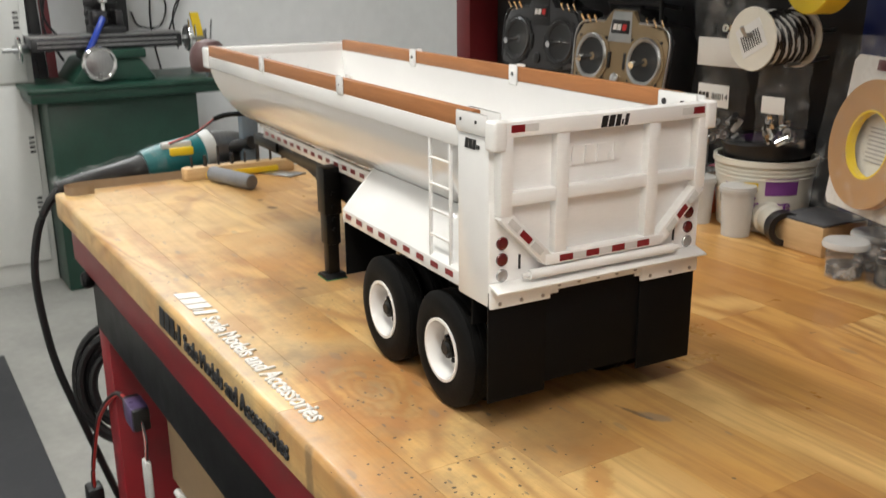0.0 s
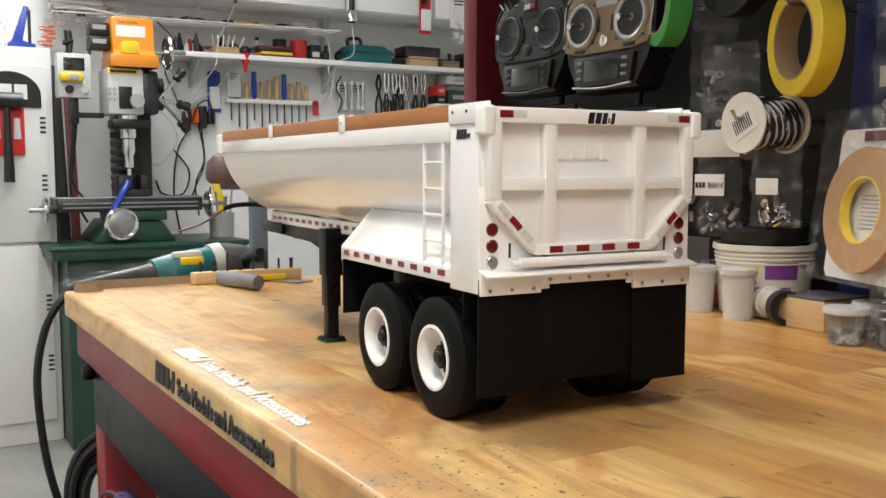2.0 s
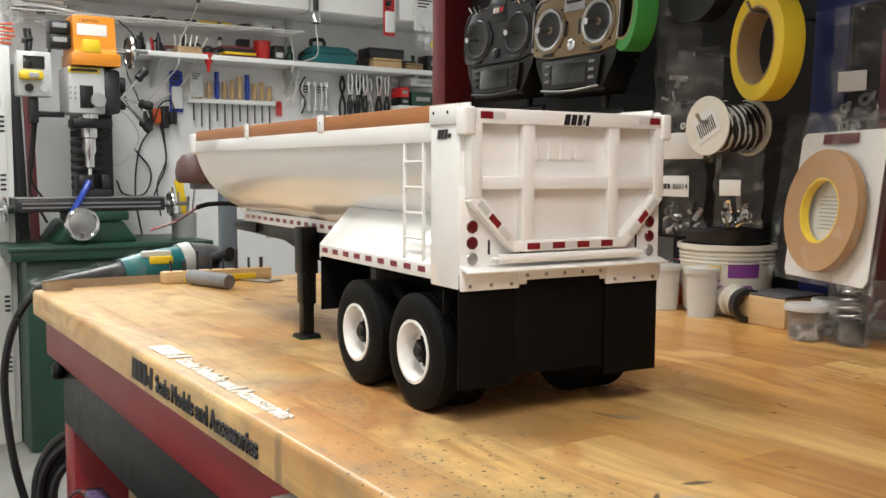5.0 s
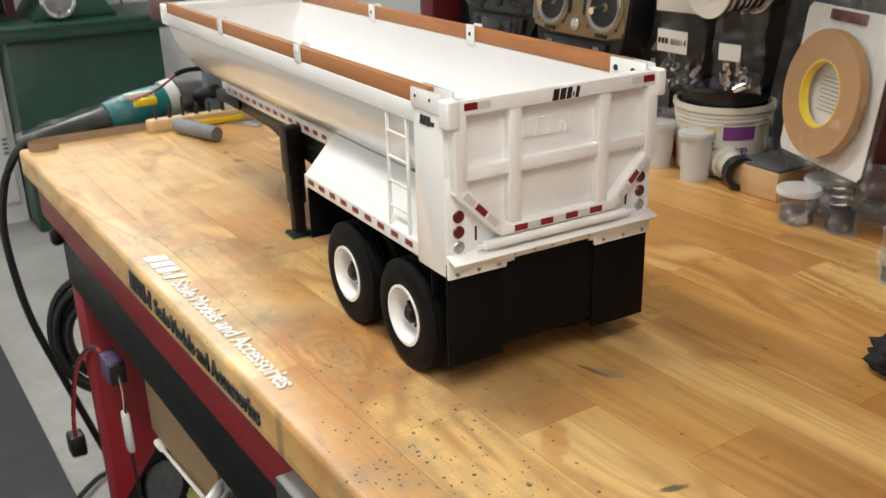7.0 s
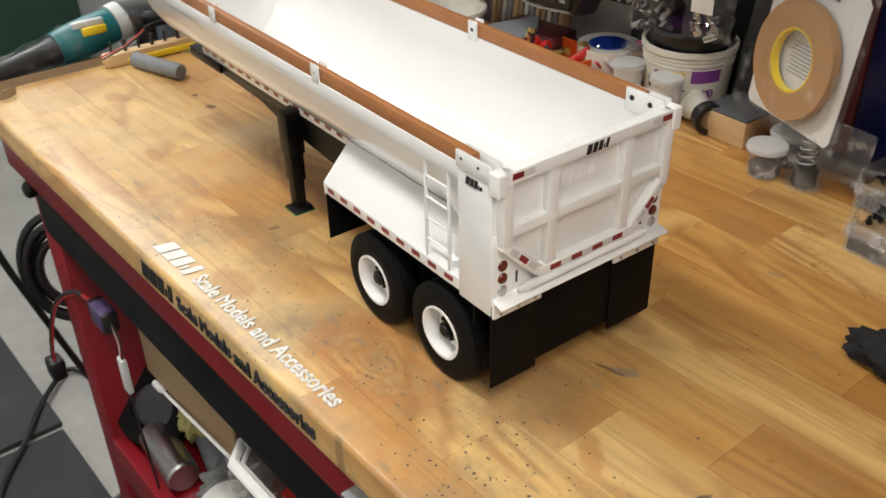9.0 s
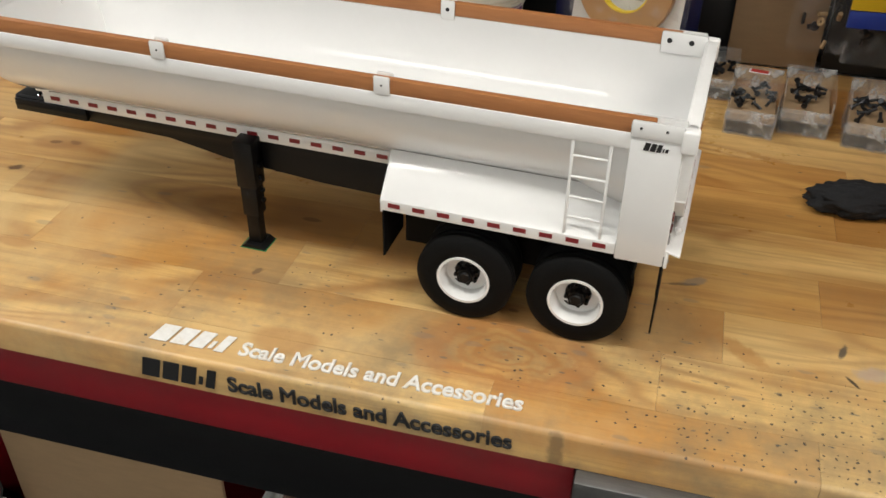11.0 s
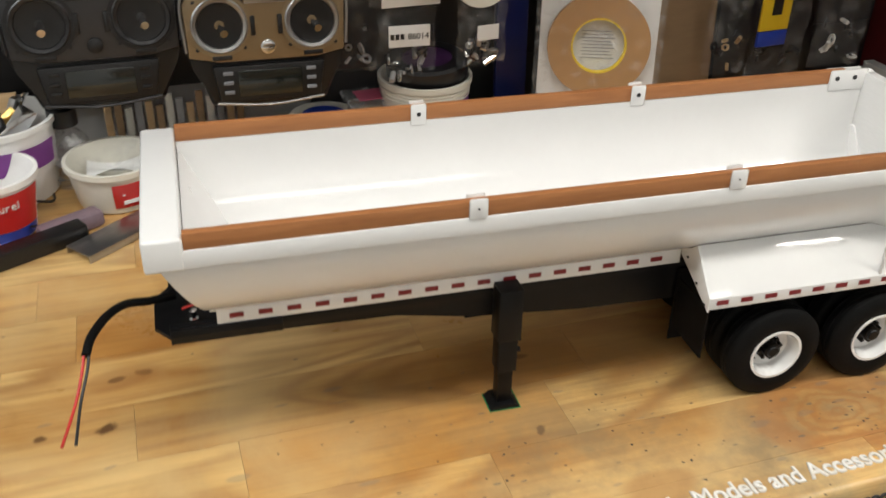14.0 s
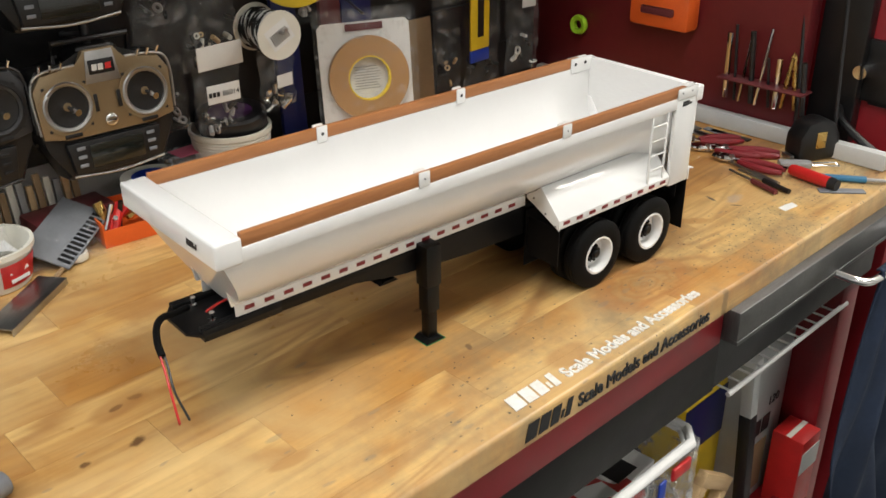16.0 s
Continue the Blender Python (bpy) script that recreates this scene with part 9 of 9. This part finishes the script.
# open rolls of wrenches, snips
for k, yy in enumerate((1.72, 1.755, 1.79, 1.825, 1.85)):
    t_ = thing("wrench", pose(-3.70, yy, 1.37, 0, 0, 0), "small chrome wrench hung in a clear sleeve", "wrench", "hung wrenches")
    bm = bmn(); sweep(bm, [(0, 0, 0), (0, 0.003, 0.06), (0, 0, 0.12)], 0.0045, 8, False); part("shank", bm, M_CHROME, t_)
    for zz in (0.0, 0.12):
        bm = bmn(); lathe(bm, [(0.005, -0.003), (0.011, -0.003), (0.011, 0.003), (0.005, 0.003)], 14, pose(0, 0, zz, 0, 90, 0), True); part("ring_end", bm, M_CHROME, t_)
for k, yy in enumerate((1.965, 2.01, 2.05, 2.13, 2.175)):
    t_ = thing("tin_snips", pose(-3.665, yy, 1.345), "black snips with bare steel handles hung under the shelf", "snips", "hung snips")
    for sg in (-1, 1):
        bm = bmn(); sweep(bm, [(0, sg * 0.003, 0.0), (0, sg * 0.012, 0.05), (0, sg * 0.004, 0.10)], lambda t: 0.010 - 0.006 * t, 8, False); part("blade", bm, M_BPLAS, t_)
        bm = bmn(); sweep(bm, [(0, sg * 0.004, 0.10), (0, sg * 0.012, 0.15), (0, sg * 0.009, 0.215)], 0.0055, 8, False); part("handle", bm, M_CHROME, t_)
# hanging clear bags and small boxes by the column
for k, (yy, zz, mt) in enumerate(((2.262, 1.66, M_PAPER), (2.30, 1.64, M_YELLOW), (2.225, 1.67, M_LGREY))):
    t_ = thing("parts_bag", pose(-3.42, yy, zz), "clear bag of fasteners hanging off the cabinet", "parts bag", "bags on the cabinet")
    bm = bmn(); sheet(bm, lambda u, v, k=k: (0.006 * math.sin(u * 9 + v * 7 + k), (u - 0.5) * 0.06, v * 0.11), 8, 10); part("film", bm, M_GLASS, t_)
    bm = bmn(); box(bm, 0.002, 0.006, -0.016, 0.016, 0.03, 0.06, 0.001); part("label", bm, mt, t_)
for k, (y0, y1, z0, z1, mt) in enumerate(((2.22, 2.27, 1.44, 1.49, M_REDP), (2.22, 2.27, 1.40, 1.438, M_BPLAS), (2.285, 2.42, 1.40, 1.47, M_GREEN), (2.28, 2.46, 1.50, 1.54, M_LGREY), (2.38, 2.48, 1.5775, 1.66, M_IRON))):
    t_ = thing("small_box", pose(-3.70, (y0 + y1) / 2, z0), "small tool box stacked against the wall", "box", "small boxes")
    bm = bmn(); box(bm, 0, 0.10, -(y1 - y0) / 2, (y1 - y0) / 2, 0, z1 - z0, 0.003); part("body", bm, mt, t_)
    bm = bmn(); box(bm, 0.1002, 0.1015, -(y1 - y0) * 0.3, (y1 - y0) * 0.3, (z1 - z0) * 0.35, (z1 - z0) * 0.65); part("label", bm, M_GREYP, t_)
lb_ = thing("low_wall_shelf", pose(-3.75, 0, 1.376), "short lower wall shelf carrying small tool boxes", "shelf")
bm = bmn(); box(bm, 0, 0.17, 2.20, 2.52, 0, 0.022, 0.002); part("board", bm, M_WPLAS, lb_)
# black catches under the cabinet doors
for yy in (0.98, 1.12):
    t_ = thing("door_catch", pose(-3.425, yy, 1.785), "black catch rod under the cabinet doors", "catch", "door catches")
    bm = bmn(); cyl(bm, (0, 0, 0.0), (0, 0, 0.10), 0.005, seg=10); part("rod", bm, M_BPLAS, t_)
    bm = bmn(); lathe(bm, [(0, -0.012), (0.008, -0.008), (0.008, 0.004), (0, 0.006)], 12); part("knob", bm, M_BPLAS, t_)

# ---------------------------------------------------------------- bench-top staves
rng = random.Random(5)
PALE, MID, HONEY, DARK = 0.02, 0.34, 0.68, 0.96
# from the front edge back: (far edge, [(east end, tone), ...])
ROWS = [
    (0.036, [(-0.575, MID), (-0.02, PALE), (0.21, PALE), (BX1, PALE)]),
    (0.100, [(-0.667, HONEY), (-0.29, PALE), (0.098, PALE), (BX1, PALE)]),
    (0.165, [(-0.640, MID), (-0.460, PALE), (-0.221, HONEY), (0.020, PALE), (0.143, DARK), (BX1, PALE)]),
    (0.229, [(-0.530, PALE), (-0.180, HONEY), (0.010, DARK), (0.219, HONEY), (BX1, DARK)]),
    (0.295, [(-0.628, HONEY), (-0.300, PALE), (0.075, MID), (0.330, PALE), (BX1, MID)]),
    (0.361, [(-0.572, PALE), (-0.310, DARK), (-0.030, MID), (0.238, HONEY), (BX1, DARK)]),
    (0.427, [(-0.605, HONEY), (-0.380, MID), (0.017, PALE), (0.255, HONEY), (BX1, PALE)]),
    (0.490, [(-0.520, PALE), (-0.130, HONEY), (0.080, DARK), (0.330, PALE), (BX1, MID)]),
    (0.555, [(-0.650, MID), (-0.270, PALE), (0.015, HONEY), (0.210, MID), (BX1, HONEY)]),
    (0.620, [(-0.480, HONEY), (-0.060, MID), (0.285, DARK), (BX1, PALE)]),
    (BY1, [(-0.500, PALE), (0.0, MID), (BX1, MID)]),
]
y = BY0
for y2, run in ROWS:
    x, w = BX0, y2 - y
    for x2, tint in run:
        ln = x2 - x
        bm = bmn()
        if y == BY0:
            prism(bm, [(-w / 2, -0.031), (w / 2 - 0.00012, -0.031), (w / 2 - 0.00012, 0.0), (-w / 2 + 0.0045, 0.0), (-w / 2 + 0.0022, -0.0006), (-w / 2 + 0.0006, -0.0022), (-w / 2, -0.0045)], -ln / 2 + 0.00012, ln / 2 - 0.00012, "x")
        else:
            box(bm, -ln / 2 + 0.00012, ln / 2 - 0.00012, -w / 2 + 0.00012, w / 2 - 0.00012, -0.031, 0.0)
        st = part("stave", bm, M_BENCH, bench, m=pose(x + ln / 2, y + w / 2, TOP))
        v = tint + rng.uniform(-0.08, 0.08)
        st.color = (min(1, max(0, v)), 0, 0, 1)
        x = x2
    y = y2
